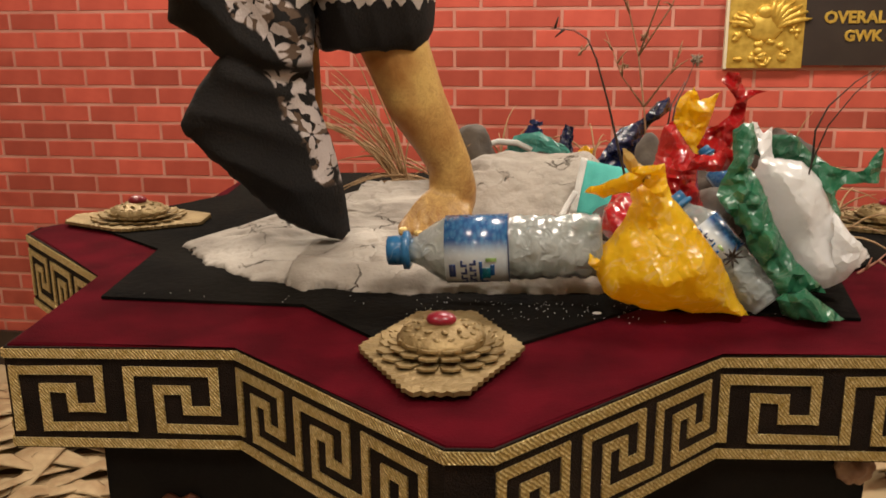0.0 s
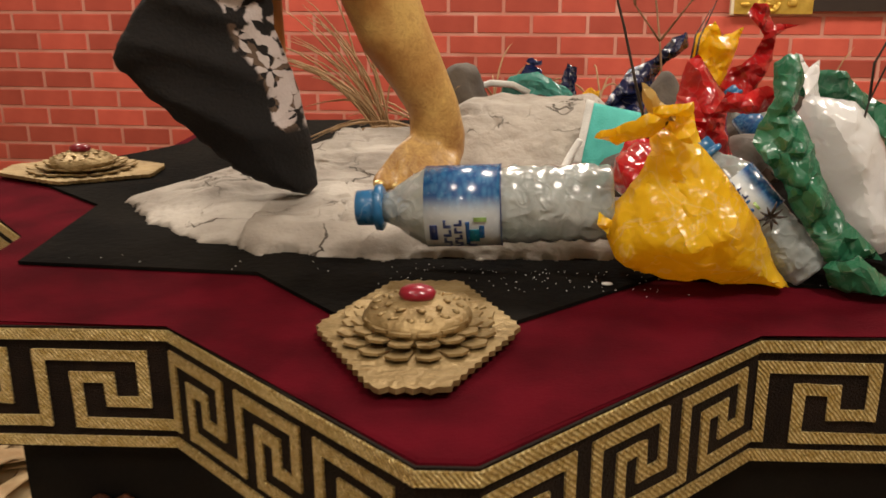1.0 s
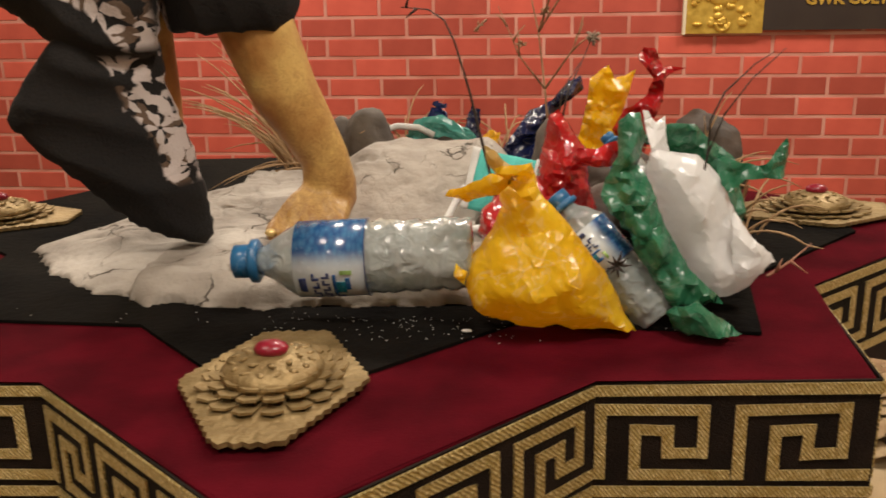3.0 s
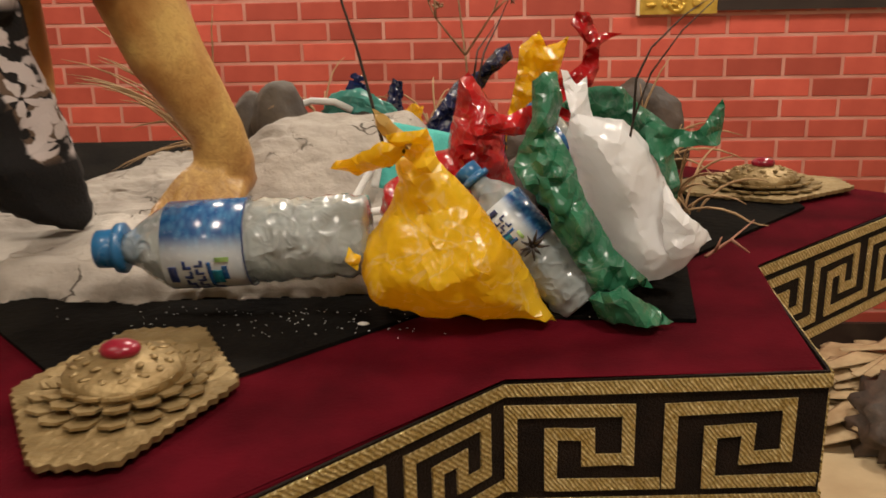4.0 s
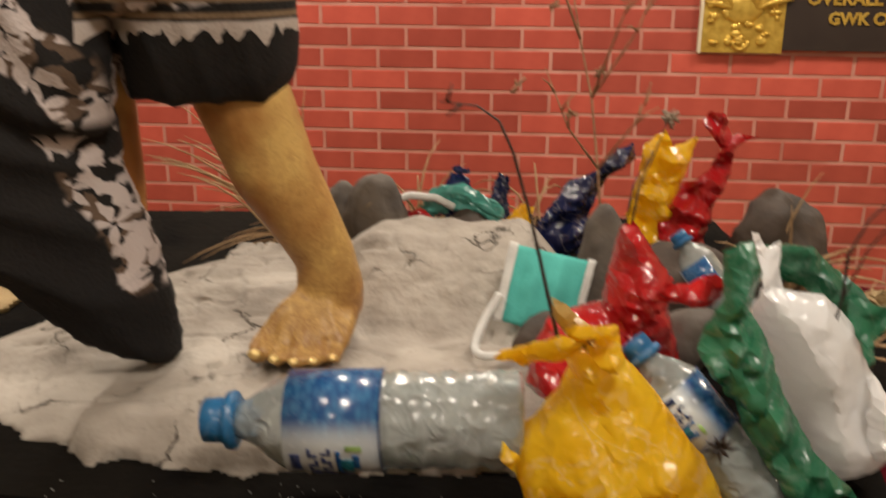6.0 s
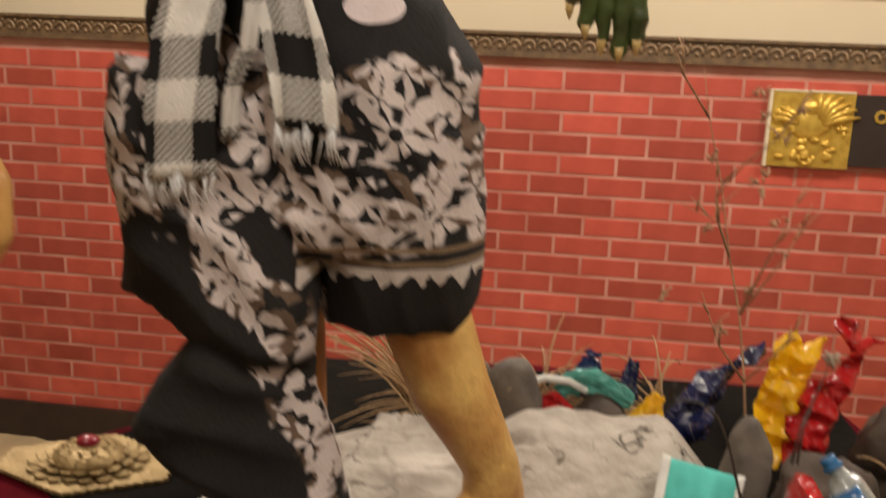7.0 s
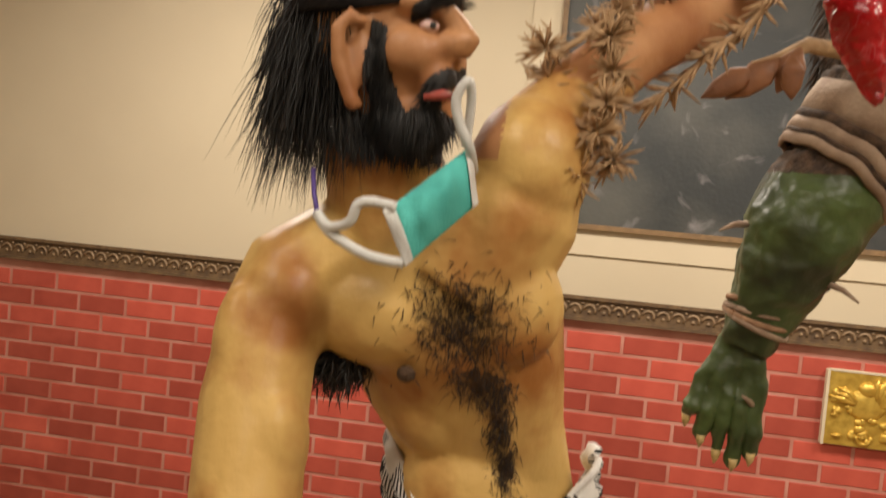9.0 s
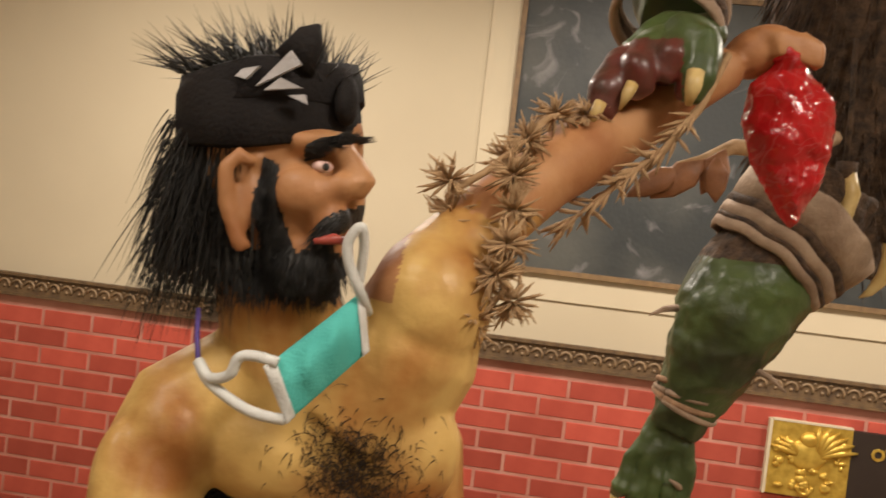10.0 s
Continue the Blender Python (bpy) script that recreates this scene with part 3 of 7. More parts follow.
for dx, ln in ((-0.031, 0.045), (-0.012, 0.057), (0.006, 0.055), (0.022, 0.043)):
    x = -0.256 + dx
    tube(bm, [(x * 0.96 - 0.01, 0.852, 1.29), (x, 0.846, 1.272), (x, 0.838, 1.258 - 0.45 * ln), (x - 0.001, 0.838, 1.258 - 0.9 * ln), (x - 0.001, 0.842, 1.253 - ln)], [0.0105, 0.0105, 0.0098, 0.008, 0.0035], 10)
tube(bm, [(-0.232, 0.858, 1.308), (-0.209, 0.846, 1.284), (-0.203, 0.838, 1.258), (-0.209, 0.836, 1.240)], [0.012, 0.0115, 0.0095, 0.004], 10)
# raised arm
ball(bm, (-0.151, 1.07, 1.752), (0.046, 0.05, 0.054), sub=3)
tube(bm, [(-0.195, 1.08, 1.66), (-0.162, 1.075, 1.72), (-0.149, 1.08, 1.77), (-0.124, 1.11, 1.812), (-0.083, 1.165, 1.858), (-0.045, 1.22, 1.893), (-0.012, 1.25, 1.918), (0.03, 1.28, 1.953), (0.07, 1.305, 1.985)],
     [0.06, 0.054, 0.042, 0.030, 0.029, 0.032, 0.028, 0.024, 0.022], 16)
ball(bm, (0.098, 1.312, 2.003), (0.036, 0.026, 0.024), pose(0, 0, 0, 0, -28, 0), sub=3)
for k in range(4):
    tube(bm, [(0.095 + 0.011 * k, 1.300 - 0.004 * k, 2.018 - 0.002 * k), (0.112 + 0.011 * k, 1.285, 2.012 - 0.003 * k), (0.115 + 0.010 * k, 1.283, 1.995 - 0.003 * k)], [0.010, 0.0095, 0.007], 8)
# neck and head
tube(bm, [(-0.255, 1.09, 1.68), (-0.262, 1.075, 1.72), (-0.268, 1.06, 1.775)], [0.056, 0.046, 0.046], 18)
ball(bm, (-0.275, 1.052, 1.852), (0.066, 0.056, 0.070), sub=3)
ball(bm, (-0.248, 1.045, 1.815), (0.046, 0.044, 0.055), sub=3)
ball(bm, (-0.232, 1.035, 1.780), (0.028, 0.032, 0.024), sub=3)
tube(bm, [(-0.222, 1.022, 1.860), (-0.210, 1.018, 1.845), (-0.2005, 1.016, 1.832), (-0.206, 1.018, 1.824)], [0.008, 0.010, 0.0125, 0.010], 10)
ball(bm, (-0.210, 1.005, 1.829), (0.010, 0.008, 0.009), sub=2)
ball(bm, (-0.218, 1.014, 1.803), (0.016, 0.018, 0.016), sub=2)
ball(bm, (-0.236, 1.002, 1.822), (0.022, 0.014, 0.018), sub=2)
tube(bm, [(-0.246, 1.000, 1.854), (-0.228, 1.005, 1.857), (-0.217, 1.018, 1.857)], [0.007, 0.008, 0.007], 8)
# ear
tube(bm, [(-0.266, 0.991, 1.836), (-0.275, 0.985, 1.842), (-0.283, 0.983, 1.832), (-0.281, 0.985, 1.808), (-0.270, 0.992, 1.779), (-0.264, 0.996, 1.783)], [0.005, 0.0058, 0.0062, 0.0058, 0.006, 0.004], 8)
ball(bm, (-0.271, 0.998, 1.812), (0.009, 0.008, 0.022), sub=2)
# bare leg and foot
tube(bm, [(-0.04, 1.13, 1.24), (-0.032, 1.14, 1.15), (-0.004, 1.142, 1.075), (0.018, 1.146, 1.035), (0.032, 1.15, 1.005), (0.035, 1.155, 0.975), (0.035, 1.16, 0.955)],
     [0.045, 0.039, 0.034, 0.028, 0.025, 0.028, 0.026], 18)
tube(bm, [(0.036, 1.185, 0.955), (0.032, 1.16, 0.960), (0.026, 1.135, 0.952), (0.022, 1.115, 0.944)], [(0.018, 0.022), (0.024, 0.029), (0.017, 0.036), (0.011, 0.039)], 16, up=(0, 0, 1))
TOES = [(-0.012, 1.104, 0.0100), (0.006, 1.096, 0.0076), (0.0215, 1.094, 0.0072), (0.036, 1.097, 0.0068), (0.050, 1.105, 0.0066)]
for x, y, r in TOES:
    tube(bm, [(x * 0.8 + 0.006, 1.125, 0.946), (x, y, 0.940), (x, y - 0.012, 0.936)], [r, r, r * 0.75], 10)
    tube(bm, [(0.026 + (x - 0.02) * 0.25, 1.142, 0.981), (0.022 + (x - 0.02) * 0.6, 1.125, 0.967), (x, y + 0.006, 0.946)], [0.004, 0.0055, 0.006], 8)
# far leg inside the cloth
tube(bm, [(-0.17, 1.15, 1.42), (-0.175, 1.10, 1.25), (-0.165, 1.09, 1.15)], [0.06, 0.045, 0.03], 14)
tube(bm, [(-0.135, 1.135, 1.16), (-0.130, 1.14, 1.06), (-0.120, 1.12, 1.0)], [0.022, 0.018, 0.015], 12)
body = fused(bm, 0.0034, 4)


BEARD = [(-0.263, 1.842), (-0.253, 1.838), (-0.250, 1.812), (-0.242, 1.790), (-0.236, 1.780), (-0.227, 1.784), (-0.222, 1.796), (-0.216, 1.807), (-0.204, 1.8165), (-0.190, 1.817), (-0.192, 1.804), (-0.204, 1.799),
         (-0.212, 1.795), (-0.213, 1.785), (-0.204, 1.778), (-0.199, 1.782), (-0.203, 1.764), (-0.220, 1.751), (-0.246, 1.754), (-0.278, 1.752), (-0.290, 1.772), (-0.263, 1.780), (-0.266, 1.810)]


def paint_body(body):
    for f in body.faces:
        c = f.calc_center_median()
        x, y, z = c
        n = noise.noise(c * 45) + 0.6 * noise.noise(c * 120)
        f.material_index = 0
        if (z > 1.752 and x < -0.17 and y < 1.12) or (z > 1.825 - 0.016 * n and x > -0.13):
            f.material_index = 1
        # beard and whiskers
        ear = y < 0.998 and -0.299 < x < -0.2655 and 1.775 < z < 1.85
        if y < 1.07 and not ear and f.normal.y < 0.5 and inside(BEARD, x, z) > 0.0015 * n:
            f.material_index = 3
        if x < -0.19 and not ear and (z > 1.876 or (x < -0.305 and z > 1.76) or (x < -0.285 and z > 1.845)):
            f.material_index = 3


paint_body(body)


def strand(bm, p, d, ln, w, sag, mat, steps=5):
    """A tapered two-sided lock of fibre."""
    p, d = Vector(p), Vector(d).normalized()
    side = d.cross(Vector((0.2, -1, 0.1))).normalized() * w
    rows, q = [], p.copy()
    for k in range(steps + 1):
        s = k / steps
        rows.append((bm.verts.new(q - side * (1 - s * 0.95)), bm.verts.new(q + side * (1 - s * 0.95)), bm.verts.new(q + Vector((0, -1, 0.2)) * w * (1 - s * 0.95))))
        d = (d + Vector((0, 0, -sag)) + Vector((random.uniform(-1, 1), random.uniform(-1, 1), random.uniform(-1, 1))) * 0.09).normalized()
        q = q + d * ln / steps
    for a, b in zip(rows, rows[1:]):
        for i, j in ((0, 1), (1, 2), (2, 0)):
            f = bm.faces.new((a[i], a[j], b[j], b[i]))
            f.material_index = mat


random.seed(4)
for k in range(2100):           # hair at the back, hanging behind the ear
    a = random.uniform(0, 1)
    p = (-0.335 + 0.055 * a + random.uniform(-0.006, 0.006), 1.01 + random.uniform(-0.012, 0.075), random.uniform(1.785, 1.865))
    out_x = -0.24 + 0.40 * a
    strand(body, p, (out_x + random.uniform(-0.25, 0.15), random.uniform(-0.25, 0.05), -0.9), random.uniform(0.04, 0.095) * (1.0 - 0.1 * a), random.uniform(0.0004, 0.0009), 0.16, 3, 4)
for k in range(150):           # wisps that stand off
    p = (-0.335 + random.uniform(-0.01, 0.02), 1.03 + random.uniform(-0.02, 0.05), random.uniform(1.78, 1.87))
    strand(body, p, (-0.7, random.uniform(-0.3, 0.1), random.uniform(-0.95, -0.5)), random.uniform(0.025, 0.058), 0.0005, 0.2, 3)
for k in range(420):           # tuft above the headband
    a = random.uniform(0, 1)
    p = (-0.335 + 0.105 * a, 1.045 + random.uniform(-0.035, 0.04), 1.893 + 0.014 * math.sin(a * 3.1))
    strand(body, p, (-0.85 + 1.1 * a + random.uniform(-0.3, 0.2), random.uniform(-0.3, 0.2), 0.35 + random.uniform(-0.2, 0.5)), random.uniform(0.018, 0.05), random.uniform(0.0005, 0.0012), 0.05, 3)
skin = bvhtree.BVHTree.FromBMesh(body)


def on_skin(x, z, y=0.5):
    """Where a line from the front meets the statue, and the way its skin faces there."""
    p, nrm, _, _ = skin.ray_cast(Vector((x, y, z)), Vector((0, 1, 0)))
    return (p, nrm) if p is not None else (None, None)


made = 0
while made < 2600:             # beard, moustache, side whisker
    x, z = random.uniform(-0.292, -0.190), random.uniform(1.750, 1.843)
    if inside(BEARD, x, z) < 0:
        continue
    p, nrm = on_skin(x, z)
    made += 1
    if p is None or p.y > 1.075:
        continue
    if z > 1.79 and x > -0.225:
        d, ln = Vector((-0.75, 0, -0.65)), random.uniform(0.008, 0.016)
    elif z > 1.785:
        d, ln = Vector((random.uniform(-0.1, 0.3), 0, -0.9)), random.uniform(0.005, 0.010)
    else:
        d, ln = Vector((random.uniform(-0.3, 0.45), 0, -0.9)), random.uniform(0.008, 0.022)
    strand(body, p, d + nrm * 0.35, ln, 0.0007, 0.08, 3, 3)
for k in range(240):           # brows
    s = random.random()
    p, nrm = on_skin(-0.238 + 0.030 * s, 1.843 + 0.019 * math.sqrt(s) + random.uniform(-0.004, 0.003))
    if p is not None:
        strand(body, p, Vector((0.7, 0, 0.25)) + nrm * 0.35, 0.012, 0.0008, 0.05, 3, 3)

for k in range(900):           # hair in the armpit
    p = (-0.286 + random.gauss(0, 0.012), 1.068 + random.gauss(0, 0.010), 1.588 + random.gauss(0, 0.008))
    strand(body, p, (random.gauss(0, 0.7), -0.4, random.gauss(-0.5, 0.5)), random.uniform(0.010, 0.020), 0.0011, 0.2, 3, 3)
for k in range(1500):          # curls on the breast, thinning to a line down the belly
    cx, cz, sx, sz = random.choice(((-0.196, 1.645, 0.018, 0.016), (-0.180, 1.640, 0.022, 0.018), (-0.186, 1.615, 0.016, 0.014), (-0.168, 1.585, 0.013, 0.010), (-0.157, 1.550, 0.005, 0.018), (-0.150, 1.515, 0.004, 0.012)))
    p, nrm = on_skin(random.gauss(cx, sx), random.gauss(cz, sz), 0.99)
    if p is not None and p.y < 1.12:
        strand(body, p + nrm * 0.0005, Vector((random.uniform(-1, 1), 0, random.uniform(-1, 0.5))) + nrm * 0.3, random.uniform(0.006, 0.013), 0.00042, 0.3, random.choice((2, 2, 3)), 4)
for x, y, r in TOES:
    ball(body, (x, y - 0.014, 0.9405), (r * 0.62, 0.0045, r * 0.42), sub=2, mat=4)
ball(body, (-0.2235, 1.0020, 1.8395), (0.0075, 0.005, 0.0042), sub=2, mat=5)
ball(body, (-0.2200, 0.9980, 1.8395), (0.0024, 0.002, 0.0028), sub=2, mat=3)
tube(body, [(-0.222, 0.995, 1.7900), (-0.210, 0.999, 1.7930), (-0.202, 1.007, 1.792)], [0.002, 0.0040, 0.002], 8, mat=6)
ball(body, (-0.226, 1.036, 1.590), (0.0075, 0.004, 0.0065), sub=2, mat=2)
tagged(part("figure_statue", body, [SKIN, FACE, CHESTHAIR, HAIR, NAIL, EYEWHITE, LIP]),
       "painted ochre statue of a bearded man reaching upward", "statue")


def sampled(poly, cell, rnd):
    """The outline cut into steps of one cell, and scattered points inside it; with faces."""
    rim = []
    for (x0, z0), (x1, z1) in zip(poly, poly[1:] + poly[:1]):
        n = max(1, round(math.hypot(x1 - x0, z1 - z0) / cell))
        rim += [(x0 + (x1 - x0) * k / n, z0 + (z1 - z0) * k / n) for k in range(n)]
    pts = list(rim)
    xs, zs = [p[0] for p in poly], [p[1] for p in poly]
    z, row = min(zs), 0
    while z < max(zs):
        x = min(xs) + (0.5 * cell if row % 2 else 0)
        while x < max(xs):
            q = (x + rnd.uniform(-0.3, 0.3) * cell, z + rnd.uniform(-0.3, 0.3) * cell)
            if inside(poly, *q) > 0.45 * cell:
                pts.append(q)
            x += cell
        z, row = z + cell * 0.87, row + 1
    n = len(rim)
    got = geometry.delaunay_2d_cdt([Vector(p) for p in pts], [(k, (k + 1) % n) for k in range(n)], [], 1, 1e-6)
    return pts, n, got[0], got[2]


def creased(x, z, seed, wave):
    """Long straight creases at odd angles, flat between: several sharp-edged waves, bent a little."""
    rnd = random.Random(seed * 7 + 1)
    bx, bz = 0.35 * wave * noise.noise(Vector((x, z, seed)) * (0.6 / wave)), 0.35 * wave * noise.noise(Vector((z, x, seed + 5)) * (0.6 / wave))
    total = 0.0
    for k in range(6):
        an, ph, w = rnd.uniform(0, math.pi), rnd.uniform(0, 2), wave * rnd.uniform(0.55, 1.5)
        mask = 0.5 + noise.noise(Vector((x, z, seed + 3 * k)) * (0.9 / wave))
        total += (abs(((((x + bx) * math.cos(an) + (z + bz) * math.sin(an)) / w + ph) % 2) - 1) - 0.5) * w / wave * max(0.0, mask)
    return total


def puff(poly, y0, depth, seed, lean=0.0, cell=0.010, reach=0.03, knot=None, pleat=0.0, rays=9, power=0.5, folds=0.0, wave=0.03):
    """A full sack with the outline poly (x, z): two skins that swell from a shared rim.
    lean: how far it leans back for each metre up; knot: where the pleats gather."""
    rnd = random.Random(seed)
    pts, n, vs, tris = sampled(poly, cell, rnd)
    bm = bmesh.new()
    front, back = [], []
    for k, v in enumerate(vs):
        x, z = v
        d = max(0.0, inside(poly, x, z))
        rim = d < 1e-5
        u = min(1.0, d / reach)
        h = depth * (1 - (1 - u) ** 2) ** power
        if knot:
            an = math.atan2(x - knot[0], knot[1] - z)
            far = min(1.0, math.hypot(x - knot[0], z - knot[1]) / 0.05)
            h += pleat * (abs(((an * rays + 2 * noise.noise(Vector((x * 20, z * 20, seed)))) % 2) - 1) - 0.5) * u * (1.2 - far)
        y = y0 + (z - TOP) * lean - (folds * creased(x, z, seed, wave) if folds else 0)
        front.append(bm.verts.new((x, y - h - 0.0004, z)))
        back.append(front[-1] if rim else bm.verts.new((x, y + h + 0.0004, z)))
    for t in tris:
        bm.faces.new([front[i] for i in t])
        b = [back[i] for i in t]
        if any(back[i] is not front[i] for i in t):
            bm.faces.new(b[::-1])
    return bm


# ---------------------------------------------------------------- sarong
def floral():
    m = material("floral_black_cloth", (0.011, 0.010, 0.010), 0.85, (0.018, 0.016, 0.015), 10, 0.35, 320, spec=0.25)
    nt = m.node_tree
    N, K = nt.nodes, nt.links
    p = N["Principled BSDF"]
    plain = p.inputs["Base Color"].links[0].from_socket
    co = N.new("ShaderNodeTexCoord")
    sep = N.new("ShaderNodeSeparateXYZ")
    K.new(co.outputs["Object"], sep.inputs[0])

    def noise_at(scale, detail, stretch=(1, 1, 1), dist=0.0):
        mp = N.new("ShaderNodeMapping")
        mp.inputs["Scale"].default_value = stretch
        K.new(co.outputs["Object"], mp.inputs[0])
        t = N.new("ShaderNodeTexNoise")
        t.inputs["Scale"].default_value, t.inputs["Detail"].default_value, t.inputs["Distortion"].default_value = scale, detail, dist
        K.new(mp.outputs[0], t.inputs["Vector"])
        return t.outputs[0]

    def calc(op, a, b, clamp=False):
        n = N.new("ShaderNodeMath")
        n.operation, n.use_clamp = op, clamp
        for i, v in enumerate((a, b)):
            if isinstance(v, (int, float)):
                n.inputs[i].default_value = v
            else:
                K.new(v, n.inputs[i])
        return n.outputs[0]

    def mixed(fac, a, b):
        n = N.new("ShaderNodeMix")
        n.data_type = "RGBA"
        K.new(fac, n.inputs[0])
        for i, v in ((6, a), (7, b)):
            if isinstance(v, tuple):
                n.inputs[i].default_value = (*v, 1)
            else:
                K.new(v, n.inputs[i])
        return n.outputs[2]

    x, z = sep.outputs["X"], sep.outputs["Z"]
    wob = calc("MULTIPLY", calc("SUBTRACT", noise_at(26, 2), 0.5), 0.09)
    # the flowered bands follow a line that falls from one hip to the other knee
    line = calc("ADD", z, wob)

    def band(v, lo, hi, soft):
        return calc("MULTIPLY", calc("DIVIDE", calc("SUBTRACT", v, lo), soft, True), calc("DIVIDE", calc("SUBTRACT", hi, v), soft, True), True)

    left_side = calc("LESS_THAN", x, -0.112)
    upper = band(calc("SUBTRACT", line, calc("MULTIPLY", left_side, 0.022)), 1.207, 1.345, 0.006)
    drape = calc("SUBTRACT", x, calc("ADD", calc("MULTIPLY", calc("SUBTRACT", 1.2, z), 0.33), -0.165))
    low = calc("MULTIPLY", band(calc("ADD", drape, calc("MULTIPLY", wob, 0.7)), -0.006, 0.026, 0.004), band(z, 0.990, 1.12, 0.008), True)
    slant = calc("ADD", calc("ADD", calc("SUBTRACT", z, 1.185), calc("MULTIPLY", calc("ADD", x, 0.165), 1.05)), calc("MULTIPLY", wob, 0.5))
    sash_edge = calc("MULTIPLY", band(slant, -0.016, 0.050, 0.004), calc("MULTIPLY", band(x, -0.185, -0.100, 0.004), band(z, 1.12, 1.30, 0.01), True), True)
    where = calc("MAXIMUM", calc("MAXIMUM", upper, low), sash_edge)
    # spiky flowers: six to eight pointed petals round scattered centres
    flat = N.new("ShaderNodeCombineXYZ")
    K.new(calc("ADD", calc("MULTIPLY", x, 1.15), calc("MULTIPLY", z, 0.35)), flat.inputs[0])
    K.new(z, flat.inputs[1])

    def flowers(scale, count, core, reach, seed):
        shift = N.new("ShaderNodeVectorMath")
        shift.operation = "ADD"
        K.new(flat.outputs[0], shift.inputs[0])
        shift.inputs[1].default_value = (seed, seed * 0.37, 0)
        vor = N.new("ShaderNodeTexVoronoi")
        vor.voronoi_dimensions = "2D"
        vor.inputs["Scale"].default_value, vor.inputs["Randomness"].default_value = scale, 0.85
        K.new(shift.outputs[0], vor.inputs["Vector"])
        off = N.new("ShaderNodeVectorMath")
        off.operation = "SUBTRACT"
        K.new(shift.outputs[0], off.inputs[0])
        K.new(vor.outputs["Position"], off.inputs[1])
        o = N.new("ShaderNodeSeparateXYZ")
        K.new(off.outputs[0], o.inputs[0])
        ray = N.new("ShaderNodeVectorMath")
        ray.operation = "LENGTH"
        K.new(off.outputs[0], ray.inputs[0])
        r = ray.outputs["Value"]
        tint = N.new("ShaderNodeSeparateColor")
        K.new(vor.outputs["Color"], tint.inputs[0])
        ang = calc("ADD", calc("MULTIPLY", calc("ARCTAN2", o.outputs["Y"], o.outputs["X"]), count * 0.5), calc("MULTIPLY", tint.outputs[0], 9.0))
        ang = calc("ADD", ang, calc("MULTIPLY", calc("SUBTRACT", noise_at(60, 2), 0.5), 2.6))
        tooth = calc("POWER", calc("ABSOLUTE", calc("COSINE", ang, 0), 0), 2.2)
        edge = calc("ADD", calc("MULTIPLY", tooth, reach), core)
        heart = calc("GREATER_THAN", r, core * 0.9)
        return calc("MULTIPLY", calc("DIVIDE", calc("SUBTRACT", edge, r), 0.002, True), heart, True)

    petals = calc("MAXIMUM", flowers(14.0, 7, 0.006, 0.050, 3.1), calc("MULTIPLY", flowers(34.0, 5, 0.002, 0.019, 7.7), 0.9))
    petals = calc("MULTIPLY", petals, calc("DIVIDE", calc("SUBTRACT", noise_at(17, 3, (1, 1, 1.6), 0.8), 0.43), 0.02, True), True)
    taupe = flowers(15.0, 5, 0.006, 0.034, 5.3)
    stripe = calc("MAXIMUM", band(z, 1.196, 1.202, 0.002), band(z, 1.207, 1.213, 0.002))
    c = mixed(calc("MULTIPLY", where, taupe, True), plain, (0.130, 0.088, 0.062))
    c = mixed(calc("MULTIPLY", where, petals, True), c, (0.60, 0.53, 0.51))
    rib = calc("MULTIPLY", stripe, calc("GREATER_THAN", x, -0.11), True)
    c = mixed(rib, c, (0.22, 0.15, 0.09))
    saw = calc("ADD", calc("MULTIPLY", calc("ABSOLUTE", calc("SUBTRACT", calc("FRACT", calc("MULTIPLY", x, 70.0), 0), 0.5), 0), 0.018), calc("MULTIPLY", calc("SUBTRACT", noise_at(90, 1), 0.5), 0.022))
    teeth = calc("MULTIPLY", band(calc("ADD", z, calc("MULTIPLY", wob, 0.06)), 1.170, 1.196, 0.002), calc("GREATER_THAN", calc("SUBTRACT", z, saw), 1.180), True)
    c = mixed(calc("MULTIPLY", teeth, calc("GREATER_THAN", x, -0.11), True), c, (0.52, 0.46, 0.42))
    fx, fz = calc("DIVIDE", calc("SUBTRACT", x, -0.060), 0.020), calc("DIVIDE", calc("SUBTRACT", z, 1.384), 0.012)
    lone = calc("LESS_THAN", calc("ADD", calc("MULTIPLY", fx, fx), calc("ADD", calc("MULTIPLY", fz, fz), calc("MULTIPLY", wob, 4.0))), 1.0)
    c = mixed(calc("MULTIPLY", lone, calc("LESS_THAN", sep.outputs["Y"], 1.1), True), c, (0.60, 0.52, 0.52))
    K.new(c, p.inputs["Base Color"])
    return m


FLORAL = floral()
sarong = thing("sarong", pose(-0.12, 1.12, 1.3), "black cloth with pale floral bands wrapped round hips and legs", "cloth")


def draped(name, bm, seed, deep):
    cloth = fused(bm, 0.0045, 5)
    for v in cloth.verts:
        c = v.co
        run = c.x * 70 + c.z * 22 + 6 * noise.noise(c * 6 + Vector((seed, 0, 0)))
        fold = (1 - abs(math.sin(run))) ** 2 * deep + noise.noise(c * 24 + Vector((seed, 0, 0))) * 0.003
        v.co += v.normal * fold
    return part(name, cloth, FLORAL, sarong)


